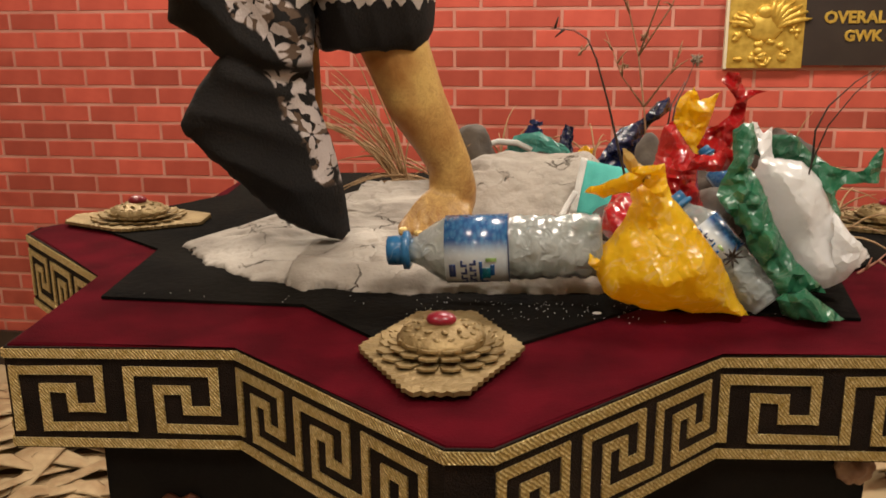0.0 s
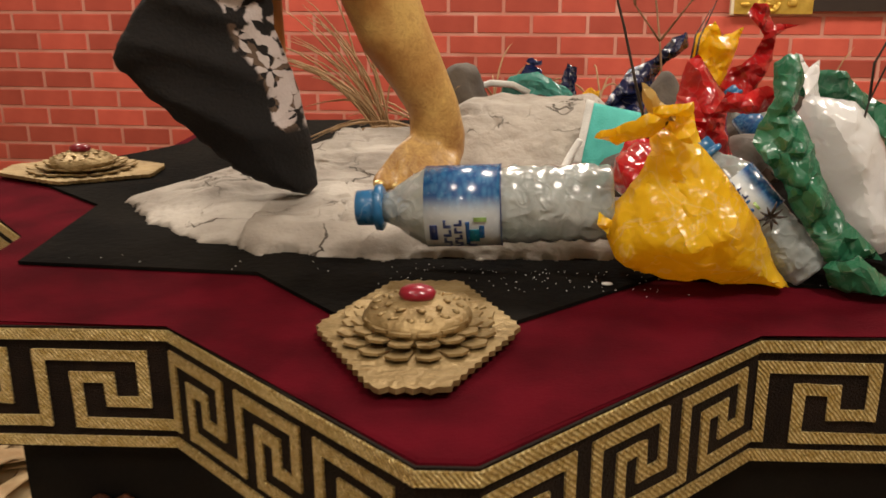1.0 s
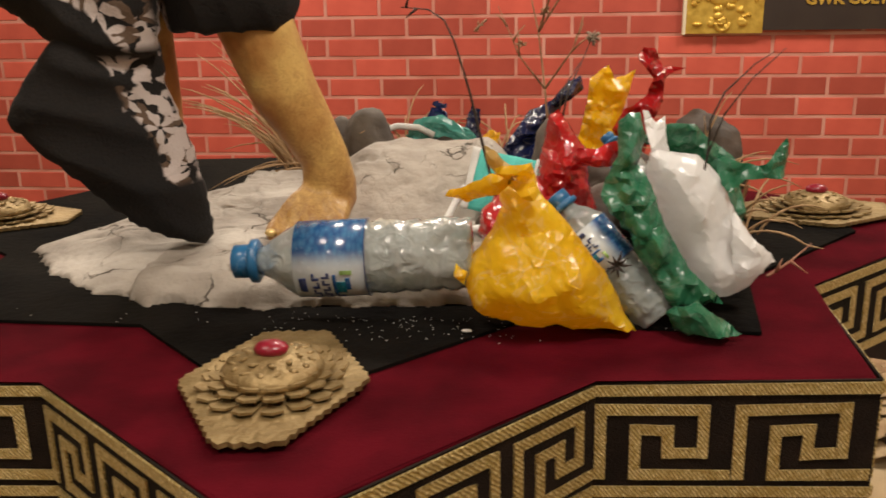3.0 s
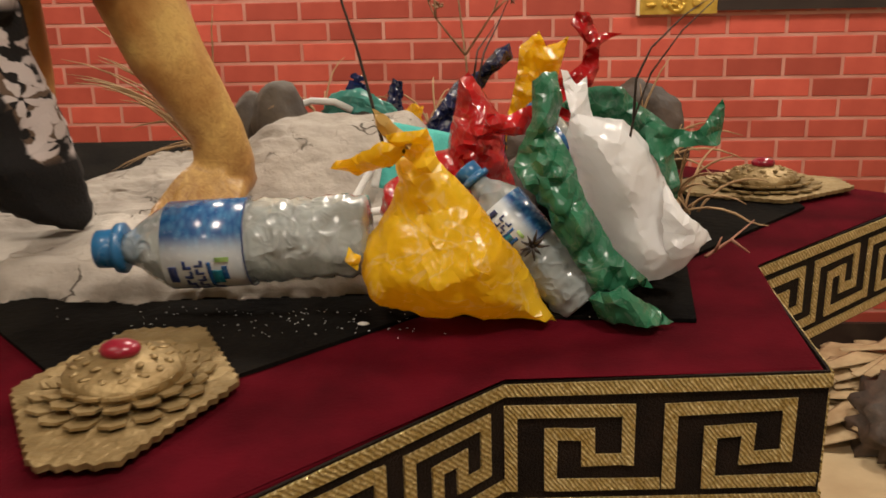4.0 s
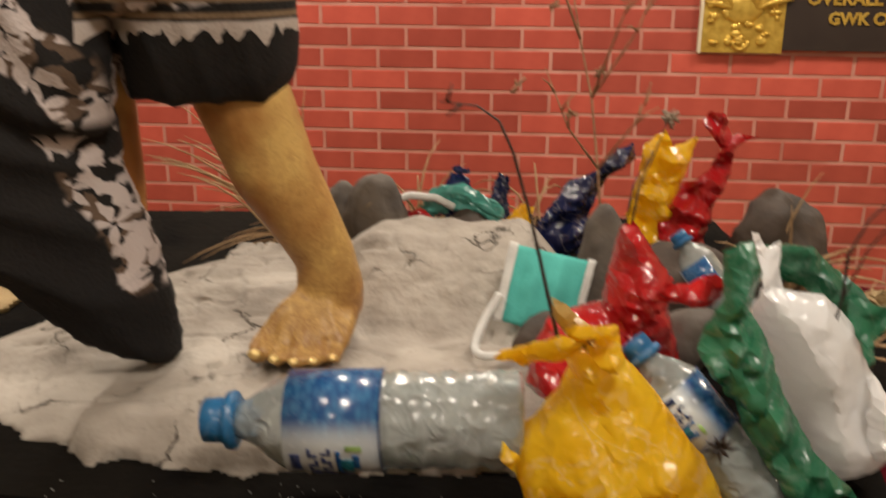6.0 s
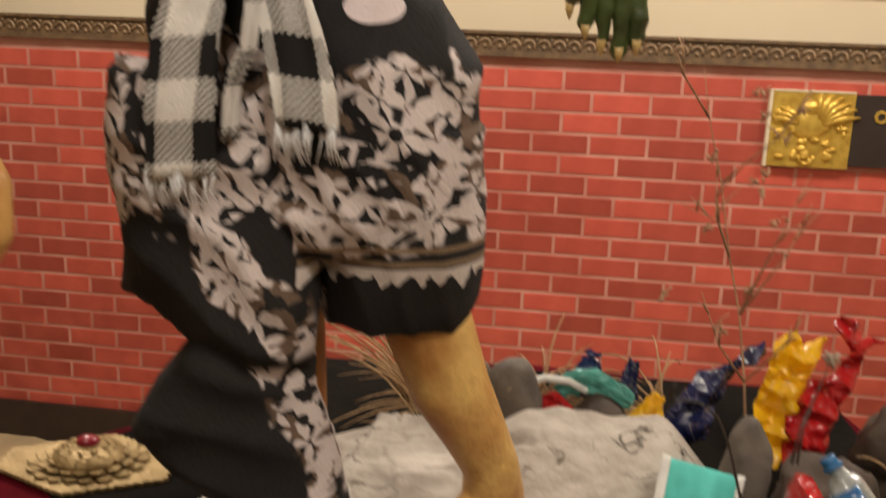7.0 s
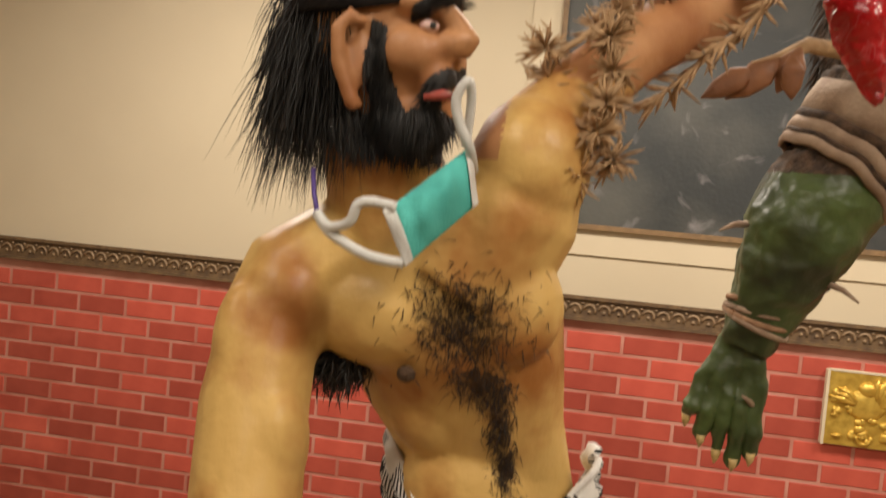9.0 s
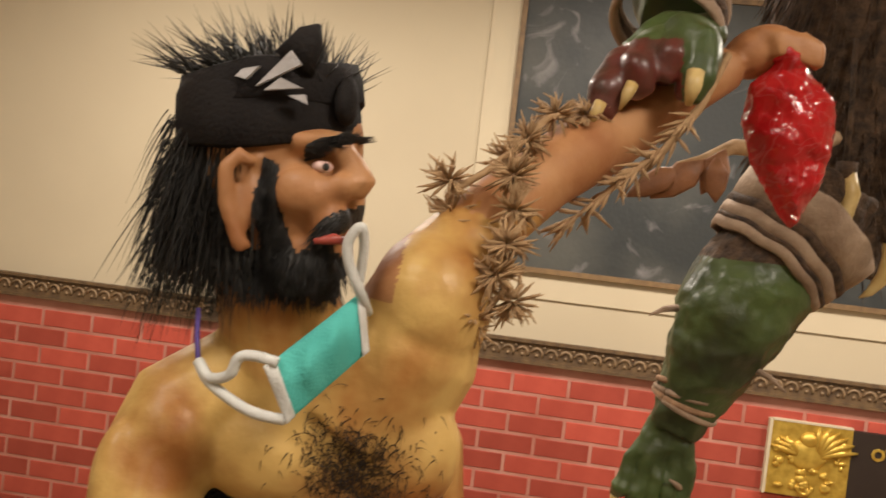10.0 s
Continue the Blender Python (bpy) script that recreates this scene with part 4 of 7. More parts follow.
bm = bmesh.new()
slices(bm, [(1.463, -0.162, 1.142, 0.086, 0.064), (1.44, -0.152, 1.135, 0.098, 0.072), (1.40, -0.140, 1.13, 0.110, 0.078), (1.34, -0.118, 1.125, 0.128, 0.082),
            (1.28, -0.121, 1.12, 0.135, 0.080), (1.23, -0.122, 1.118, 0.129, 0.074), (1.20, -0.122, 1.118, 0.108, 0.058)], 40)
draped("hip_wrap", bm, 0, 0.005)
bm = bmesh.new()
slices(bm, [(1.30, -0.058, 1.13, 0.072, 0.075), (1.24, -0.052, 1.13, 0.069, 0.071), (1.19, -0.050, 1.135, 0.069, 0.067), (1.155, -0.050, 1.14, 0.067, 0.062), (1.136, -0.053, 1.142, 0.060, 0.056)], 32)
draped("short_leg", bm, 5, 0.003)


def folded(name, poly, y0, depth, reach, seed, turn=0.0):
    """A stiff folded cloth with a hard outline and a few soft folds across it."""
    cloth = puff(poly, y0, depth, seed, cell=0.0075, reach=reach)
    for v in cloth.verts:
        c = v.co
        run = c.x * 26 + c.z * 58 + 2.5 * noise.noise(c * 9 + Vector((seed, 0, 0)))
        v.co.y += turn * (c.x + 0.16) + (abs(math.sin(run)) - 0.5) * 0.007 * min(1, max(0, inside(poly, c.x, c.z)) / 0.015)
    bmesh.ops.subdivide_edges(cloth, edges=cloth.edges[:], cuts=1, smooth=0.5, use_grid_fill=True)
    bmesh.ops.recalc_face_normals(cloth, faces=cloth.faces[:])
    return part(name, cloth, FLORAL, sarong)


folded("draped_leg", [(-0.258, 1.345), (-0.266, 1.272), (-0.258, 1.235), (-0.252, 1.205), (-0.257, 1.166), (-0.228, 1.150), (-0.203, 1.129), (-0.185, 1.112), (-0.140, 1.100), (-0.104, 1.118), (-0.098, 1.168),
                      (-0.104, 1.228), (-0.108, 1.286), (-0.105, 1.330)], 1.074, 0.044, 0.045, 9)
folded("lower_wrap", [(-0.175, 1.158), (-0.202, 1.128), (-0.223, 1.100), (-0.241, 1.065), (-0.238, 1.052), (-0.219, 1.030), (-0.199, 1.008), (-0.169, 0.976), (-0.143, 0.950), (-0.114, 0.934), (-0.085, 0.925), (-0.076, 0.935), (-0.080, 0.977), (-0.090, 1.032), (-0.107, 1.085), (-0.108, 1.125), (-0.123, 1.158)], 1.074, 0.040, 0.05, 13, 0.36)


# ---------------------------------------------------------------- checked sash
def checked():
    m = material("checked_cloth", (0.74, 0.71, 0.66), 0.85, (0.64, 0.61, 0.56), 40, 0.5, 500, spec=0.2)
    nt = m.node_tree
    N, K = nt.nodes, nt.links
    p = N["Principled BSDF"]
    pale = p.inputs["Base Color"].links[0].from_socket
    uv = N.new("ShaderNodeUVMap")
    uv.uv_map = "UVMap"
    sep = N.new("ShaderNodeSeparateXYZ")
    K.new(uv.outputs[0], sep.inputs[0])

    def calc(op, a, b):
        n = N.new("ShaderNodeMath")
        n.operation = op
        for i, v in enumerate((a, b)):
            if isinstance(v, (int, float)):
                n.inputs[i].default_value = v
            else:
                K.new(v, n.inputs[i])
        return n.outputs[0]

    a = calc("GREATER_THAN", calc("FRACT", sep.outputs[0], 0), 0.5)
    b = calc("GREATER_THAN", calc("FRACT", sep.outputs[1], 0), 0.5)
    both = calc("MULTIPLY", a, b)
    one = calc("SUBTRACT", calc("MAXIMUM", a, b), both)
    diag = calc("GREATER_THAN", calc("FRACT", calc("ADD", calc("MULTIPLY", sep.outputs[0], 11.0), calc("MULTIPLY", sep.outputs[1], 11.0)), 0), 0.5)
    fac = calc("MAXIMUM", both, calc("MULTIPLY", one, diag))
    mix = N.new("ShaderNodeMix")
    mix.data_type = "RGBA"
    K.new(fac, mix.inputs[0])
    K.new(pale, mix.inputs[6])
    mix.inputs[7].default_value = (0.014, 0.013, 0.012, 1)
    K.new(mix.outputs[2], p.inputs["Base Color"])
    return m


CHECK = checked()


def strip(bm, pts, widths, side, thick=0.004, tile=0.062, u0=0.0, across=8, fold=0.0035):
    """A cloth strip with thickness along pts; side: its cross direction."""
    uvl = bm.loops.layers.uv.get("UVMap") or bm.loops.layers.uv.new("UVMap")
    pts = [Vector(p) for p in pts]
    fine, wid = [], []
    for k in range(len(pts) - 1):
        for s in range(5):
            fine.append(pts[k].lerp(pts[k + 1], s / 5))
            wid.append(widths[k] + (widths[k + 1] - widths[k]) * s / 5)
    fine.append(pts[-1]), wid.append(widths[-1])
    run, front, back, meta = 0.0, [], [], []
    side = Vector(side).normalized()
    for i, p in enumerate(fine):
        d = (fine[min(i + 1, len(fine) - 1)] - fine[max(i - 1, 0)]).normalized()
        n = d.cross(side).normalized()
        if n.y > 0:
            n = -n
        run += (p - fine[i - 1]).length if i else 0
        fr, bk, me = [], [], []
        for c in range(across + 1):
            s = c / across - 0.5
            q = p + side * s * wid[i] + n * (fold * math.sin(s * 13 + i * 0.25) + 0.003 * noise.noise(p * 30 + Vector((s, 0, 0))))
            fr.append(bm.verts.new(q + n * thick / 2)), bk.append(bm.verts.new(q - n * thick / 2)), me.append((u0 + s * wid[i] / tile, run / tile))
        front.append(fr), back.append(bk), meta.append(me)
    L, A = len(fine), across

    def face(vs, uvs):
        f = bm.faces.new(vs)
        for lp, u in zip(f.loops, uvs):
            lp[uvl].uv = u
    for i in range(L - 1):
        for c in range(A):
            u = [meta[i][c], meta[i][c + 1], meta[i + 1][c + 1], meta[i + 1][c]]
            face((front[i][c], front[i][c + 1], front[i + 1][c + 1], front[i + 1][c]), u)
            face((back[i + 1][c], back[i + 1][c + 1], back[i][c + 1], back[i][c]), u[::-1])
        for c in (0, A):
            u = meta[i][c]
            face((front[i][c], back[i][c], back[i + 1][c], front[i + 1][c]), [u] * 4)
    for i in (0, L - 1):
        for c in range(A):
            face((front[i][c], front[i][c + 1], back[i][c + 1], back[i][c]), [meta[i][c]] * 4)
    return bm


sash = thing("sash", pose(-0.165, 1.07, 1.48), "black and white checked sash knotted at the waist", "cloth")
bm = bmesh.new()
belt = [(-0.168 + 0.088 * math.cos(a), 1.142 - 0.072 * math.sin(a), 1.497 - 0.062 * max(0.0, math.sin(a)) ** 2) for a in [math.pi * (1.15 - 1.3 * k / 14) for k in range(15)]]
strip(bm, belt, [0.050] * 15, (0, 0, 1), 0.006, 0.055)
part("waistband", bm, CHECK, sash)
part("hanging_end", strip(bmesh.new(), [(-0.160, 1.052, 1.440), (-0.170, 1.040, 1.41), (-0.181, 1.028, 1.36), (-0.187, 1.024, 1.30), (-0.188, 1.026, 1.262)], [0.026, 0.042, 0.048, 0.052, 0.054], (1, 0, 0.1), 0.005, 0.058, 0.3), CHECK, sash)
part("hanging_end", strip(bmesh.new(), [(-0.140, 1.052, 1.440), (-0.122, 1.042, 1.41), (-0.108, 1.032, 1.37), (-0.099, 1.028, 1.33), (-0.096, 1.028, 1.300)], [0.024, 0.036, 0.042, 0.046, 0.044], (1, 0, -0.1), 0.005, 0.058, 0.75), CHECK, sash)
# the knot: one turn pulled across another, with a loose twisted loop below
part("knot", strip(bmesh.new(), [(-0.178, 1.062, 1.452), (-0.166, 1.046, 1.447), (-0.150, 1.037, 1.440), (-0.134, 1.044, 1.436), (-0.124, 1.060, 1.430)], [0.020, 0.026, 0.028, 0.026, 0.018], (0.2, 0, 1), 0.010, 0.045, 0.2, fold=0.005), CHECK, sash)
part("knot", strip(bmesh.new(), [(-0.158, 1.058, 1.462), (-0.152, 1.040, 1.456), (-0.148, 1.032, 1.440), (-0.150, 1.040, 1.424), (-0.156, 1.056, 1.418)], [0.016, 0.021, 0.022, 0.020, 0.016], (1, 0, 0.15), 0.008, 0.045, 0.6, fold=0.004), CHECK, sash)
part("loose_loop", strip(bmesh.new(), [(-0.150, 1.046, 1.432), (-0.142, 1.030, 1.410), (-0.132, 1.024, 1.385), (-0.134, 1.022, 1.355), (-0.146, 1.024, 1.330), (-0.152, 1.028, 1.290)], [0.012, 0.013, 0.012, 0.011, 0.012, 0.011], (1, 0.6, 0.1), 0.005, 0.058, 0.1, fold=0.003), CHECK, sash)
bm = bmesh.new()
random.seed(7)
for x0, x1, z, y in ((-0.215, -0.161, 1.262, 1.026), (-0.118, -0.074, 1.300, 1.028)):
    for k in range(26):
        x = random.uniform(x0, x1)
        tube(bm, [(x, y, z + 0.004), (x + random.uniform(-0.003, 0.003), y - 0.002, z - 0.008), (x + random.uniform(-0.006, 0.006), y, z - random.uniform(0.016, 0.024))], [0.0009, 0.0008, 0.0005], 4)
tagged(part("fringe", bm, WBAG, sash, "pale thread fringe"), kind="stuff")

# ---------------------------------------------------------------- worn things
CAPCLOTH = material("headband_cloth", (0.012, 0.010, 0.010), 0.85, (0.02, 0.017, 0.016), 20, 0.35, 300, spec=0.2)
MOTIF = material("white_motif_cloth", (0.52, 0.50, 0.50), 0.8, (0.38, 0.36, 0.36), 40, 0.3, 300)
band = thing("headband", pose(-0.27, 1.05, 1.87), "black cloth headband with white motifs, tied over the brow", "headband")
bm = bmesh.new()
HB = pose(-0.2795, 1.050, 1.868, 0, -7, 0)
rings = []
for z, rx, ry in ((-0.021, 0.0635, 0.0595), (-0.019, 0.0660, 0.0625), (0.0, 0.0665, 0.0632), (0.02, 0.0655, 0.0622), (0.027, 0.0625, 0.059), (0.027, 0.050, 0.046), (-0.018, 0.056, 0.05)):
    rings.append([bm.verts.new(HB @ Vector((rx * math.cos(a), ry * math.sin(a), z + 0.0015 * math.sin(5 * a)))) for a in [2 * math.pi * k / 48 for k in range(48)]])
for r0, r1 in zip(rings, rings[1:] + rings[:1]):
    for k in range(48):
        bm.faces.new((r0[k], r0[(k + 1) % 48], r1[(k + 1) % 48], r1[k]))
part("band", bm, CAPCLOTH, band)
bm = bmesh.new()
HB2 = pose(-0.2795, 1.050, 1.889, 0, -10, 0)
rings = []
for z, rx, ry in ((-0.014, 0.0640, 0.0605), (-0.012, 0.0662, 0.0630), (0.004, 0.0660, 0.0625), (0.014, 0.0635, 0.0590), (0.016, 0.058, 0.053), (-0.010, 0.052, 0.046)):
    rings.append([bm.verts.new(HB2 @ Vector((rx * math.cos(a), ry * math.sin(a), z + 0.0022 * math.sin(4 * a + 1)))) for a in [2 * math.pi * k / 48 for k in range(48)]])
for r0, r1 in zip(rings, rings[1:] + rings[:1]):
    for k in range(48):
        bm.faces.new((r0[k], r0[(k + 1) % 48], r1[(k + 1) % 48], r1[k]))
ball(bm, (-0.216, 1.018, 1.886), (0.008, 0.014, 0.017), sub=2)
tube(bm, [(-0.25, 1.0, 1.905), (-0.240, 1.0, 1.925), (-0.236, 1.004, 1.932)], [(0.016, 0.008), (0.010, 0.006), (0.002, 0.002)], 10, up=(1, 0, 0))
for v in bm.verts:
    v.co += Vector((0, 1, 0)) * 0.003 * noise.noise(v.co * 50)
part("folded_top", bm, CAPCLOTH, band)
for tri in (((-0.309, 1.890), (-0.299, 1.889), (-0.294, 1.872)), ((-0.300, 1.895), (-0.267, 1.899), (-0.275, 1.890)), ((-0.268, 1.886), (-0.247, 1.911), (-0.240, 1.903)),
            ((-0.262, 1.884), (-0.252, 1.893), (-0.238, 1.888)), ((-0.246, 1.882), (-0.236, 1.884), (-0.234, 1.878))):
    bm = bmesh.new()
    fr = [bm.verts.new((x, 0.9815 + 1.2 * max(0, -x - 0.285) + 0.25 * max(0, x + 0.25), z)) for x, z in tri]
    bk = [bm.verts.new(v.co + Vector((0, 0.004, 0))) for v in fr]
    bm.faces.new(fr), bm.faces.new(bk[::-1])
    for i in range(3):
        bm.faces.new((fr[i], bk[i], bk[(i + 1) % 3], fr[(i + 1) % 3]))
    part("white_motif", bm, MOTIF, band, smooth=False)

MASKTEAL = material("mask_teal", (0.10, 0.50, 0.44), 0.75, (0.08, 0.42, 0.37), 30, 0.3, 500, spec=0.2)
MASKWHITE = material("mask_white", (0.72, 0.72, 0.68), 0.8, (0.6, 0.6, 0.57), 40, 0.3, 400, spec=0.2)


def face_mask(corners, bulge, label, straps):
    """A pleated paper mask: corners a b c d round the edge, bulging along bulge; straps as paths."""
    a, b, c, d = (Vector(p) for p in corners)
    t = thing("face_mask", Matrix.Translation((a + c) / 2), label, "mask")
    bulge = Vector(bulge)

    def sheet(u0, u1, v0, v1, off, mat, name, nu=30, nv=16):
        bm = bmesh.new()
        lay = []
        for s in (0, 1):
            g = []
            for i in range(nu + 1):
                row = []
                for j in range(nv + 1):
                    u, v = u0 + (u1 - u0) * i / nu, v0 + (v1 - v0) * j / nv
                    p = a.lerp(d, u).lerp(b.lerp(c, u), v)
                    pl = 0.0018 * math.sin(u * math.pi * 7) * math.sin(math.pi * v)
                    row.append(bm.verts.new(p + bulge * (math.sin(math.pi * u) * math.sin(math.pi * v)) + bulge.normalized() * (pl + off + 0.001 * s + 0.002 * noise.noise(p * 60))))
                g.append(row)
            lay.append(g)
        for s, g in enumerate(lay):
            for i in range(nu):
                for j in range(nv):
                    q = (g[i][j], g[i + 1][j], g[i + 1][j + 1], g[i][j + 1])
                    bm.faces.new(q if s else q[::-1])
        rim = [(i, 0) for i in range(nu)] + [(nu, j) for j in range(nv)] + [(i, nv) for i in range(nu, 0, -1)] + [(0, j) for j in range(nv, 0, -1)]
        for (i, j), (k, l) in zip(rim, rim[1:] + rim[:1]):
            bm.faces.new((lay[0][i][j], lay[0][k][l], lay[1][k][l], lay[1][i][j]))
        bmesh.ops.recalc_face_normals(bm, faces=bm.faces)
        return part(name, bm, mat, t)

    sheet(0, 1, 0, 1, 0, MASKTEAL, "panel")
    sheet(-0.02, 0.09, -0.02, 1.02, 0.0022, MASKWHITE, "edging", 4)
    sheet(0.93, 1.02, -0.02, 1.02, 0.0022, MASKWHITE, "edging", 4)
    for path in straps:
        bm = bmesh.new()
        pts = [Vector(p) for p in path]
        fine = []
        for k in range(len(pts) - 1):
            p0, p1, p2, p3 = pts[max(k - 1, 0)], pts[k], pts[k + 1], pts[min(k + 2, len(pts) - 1)]
            for s in range(6):
                u = s / 6
                fine.append(0.5 * ((2 * p1) + (p2 - p0) * u + (2 * p0 - 5 * p1 + 4 * p2 - p3) * u * u + (3 * p1 - p0 - 3 * p2 + p3) * u ** 3))
        fine.append(pts[-1])
        tube(bm, fine, 0.0036, 8)
        part("ear_loop", bm, MASKWHITE, t)
    return t


face_mask([(-0.233, 0.957, 1.711), (-0.217, 0.963, 1.677), (-0.181, 1.010, 1.720), (-0.190, 1.015, 1.760)], (0.004, -0.016, 0.004),
          "turquoise surgical mask hanging under the beard", [
              [(-0.226, 0.958, 1.714), (-0.240, 0.957, 1.7165), (-0.251, 0.957, 1.714), (-0.257, 0.960, 1.702), (-0.272, 0.966, 1.697), (-0.284, 0.974, 1.705)],
              [(-0.219, 0.963, 1.678), (-0.235, 0.962, 1.679), (-0.251, 0.964, 1.683), (-0.273, 0.968, 1.694), (-0.284, 0.974, 1.705)],
              [(-0.188, 1.03, 1.744), (-0.188, 1.005, 1.757), (-0.197, 0.998, 1.777), (-0.199, 0.996, 1.792), (-0.192, 0.996, 1.803), (-0.190, 1.004, 1.790), (-0.193, 1.014, 1.760)]])
bm = bmesh.new()
tube(bm, [(-0.284, 0.974, 1.705), (-0.291, 0.985, 1.718), (-0.298, 1.0, 1.735)], 0.0018, 6)
tagged(part("purple_thread", bm, material("purple_thread", (0.10, 0.06, 0.25), 0.7, (0.07, 0.04, 0.18), 60, 0.2, 300)), "purple thread tied to the mask's ear loop", "thread")
face_mask([(0.183, 1.205, 1.004), (0.172, 1.165, 0.950), (0.238, 1.165, 0.932), (0.254, 1.205, 0.990)], (0.0, -0.010, 0.006),
          "turquoise surgical mask lying on the rock", [
              [(0.176, 1.165, 0.972), (0.165, 1.152, 0.955), (0.158, 1.13, 0.940), (0.165, 1.115, 0.938), (0.185, 1.12, 0.938), (0.205, 1.135, 0.940), (0.222, 1.155, 0.945)]])

bracelet = thing("bracelet", pose(-0.27, 0.882, 1.334), "braided red, white and black cord bracelet on the wrist", "bracelet")
for k, (mt, nm) in enumerate(((RBAG, "red_cord"), (MASKWHITE, "white_cord"), (CAPCLOTH, "black_cord"))):
    bm = bmesh.new()
    pts = []
    ax = Vector((0.025, -0.034, -0.045)).normalized()
    e1 = ax.cross(Vector((0, 0, 1))).normalized()
    e2 = ax.cross(e1)
    for i in range(73):
        a = 2 * math.pi * i / 72
        w = a * 7 + k * 2.094
        pts.append(Vector((-0.2705, 0.881, 1.334)) + (e1 * math.cos(a) + e2 * math.sin(a)) * (0.0305 + 0.0036 * math.cos(w)) + ax * 0.0048 * math.sin(w))
    tube(bm, pts, 0.0045, 8)
    part(nm, bm, mt, bracelet)


def spike_tuft(bm, c, r, n, ln, flat=0.55):
    for k in range(n):
        d = Vector((random.gauss(0, 1), random.gauss(0, 1) * flat, random.gauss(0, 1))).normalized()
        p = Vector(c) + d * r * 0.3
        q = p + d * ln * random.uniform(0.6, 1.15)
        tube(bm, [p, p.lerp(q, 0.5) + Vector((random.gauss(0, 0.002),) * 3), q], [0.0010, 0.0014, 0.0003], 5)


random.seed(11)
armband = thing("straw_armband", pose(-0.1, 1.14, 1.83), "dried straw flower garland tied round the upper arm", "garland")
for c, n in (((-0.147, 1.085, 1.842), 26), ((-0.147, 1.085, 1.824), 18), ((-0.112, 1.12, 1.868), 26), ((-0.098, 1.13, 1.889), 24), ((-0.078, 1.17, 1.912), 22), ((-0.058, 1.19, 1.915), 16), ((-0.100, 1.075, 1.848), 26),
             ((-0.097, 1.068, 1.826), 26), ((-0.099, 1.056, 1.802), 28), ((-0.102, 1.050, 1.776), 30), ((-0.095, 1.060, 1.762), 24), ((-0.113, 1.050, 1.746), 26)):
    bm = bmesh.new()
    spike_tuft(bm, Vector(c) + Vector((random.gauss(0, 0.002), 0, random.gauss(0, 0.002))), 0.009, n + 26, 0.020, 0.8)
    part("straw_flower", bm, STRAW, armband)
bm = bmesh.new()
tube(bm, [(-0.147, 1.085, 1.835), (-0.125, 1.095, 1.852), (-0.105, 1.12, 1.875), (-0.085, 1.16, 1.905), (-0.058, 1.19, 1.917)], 0.0028, 6)
tube(bm, [(-0.103, 1.115, 1.866), (-0.099, 1.072, 1.835), (-0.099, 1.060, 1.80), (-0.099, 1.056, 1.768), (-0.113, 1.056, 1.746)], 0.0025, 6)
part("stem", bm, STRAW, armband)
spray = thing("straw_spray", pose(0.0, 1.22, 1.9), "pale dried wheat spray hanging from the arm", "garland")
path = [Vector(p) for p in ((0.062, 1.25, 1.985), (0.038, 1.205, 1.930), (0.012, 1.20, 1.891), (-0.014, 1.195, 1.868), (-0.044, 1.19, 1.838), (-0.062, 1.19, 1.82))]
bm = bmesh.new()
tube(bm, path, [0.004, 0.004, 0.0035, 0.003, 0.002, 0.001], 7)
part("stem", bm, STRAW, spray)
for k in range(1, 5):
    bm = bmesh.new()
    d0 = (path[k + 1] - path[k]).normalized() if k < 5 else Vector((-1, 0, -1))
    for s in range(22):
        p = path[k].lerp(path[k + 1], random.random())
        d = (d0 + 0.55 * Vector((random.gauss(0, 1), random.gauss(0, 0.6), random.gauss(0, 1)))).normalized()
        tube(bm, [p, p + d * 0.012, p + d * random.uniform(0.020, 0.032)], [0.0012, 0.002, 0.0003], 5)
    tagged(part("ear", bm, STRAW, spray), kind="stuff")

# ---------------------------------------------------------------- plastic bags and bottles


def spline(rows, steps):
    """Catmull-Rom through rows of equal-length tuples."""
    out = []
    for k in range(len(rows) - 1):
        p0, p1, p2, p3 = rows[max(k - 1, 0)], rows[k], rows[k + 1], rows[min(k + 2, len(rows) - 1)]
        for s in range(steps):
            u = s / steps
            out.append(tuple(0.5 * (2 * b + (c - a) * u + (2 * a - 5 * b + 4 * c - d) * u * u + (3 * b - a - 3 * c + d) * u ** 3) for a, b, c, d in zip(p0, p1, p2, p3)))
    out.append(tuple(rows[-1]))
    return out


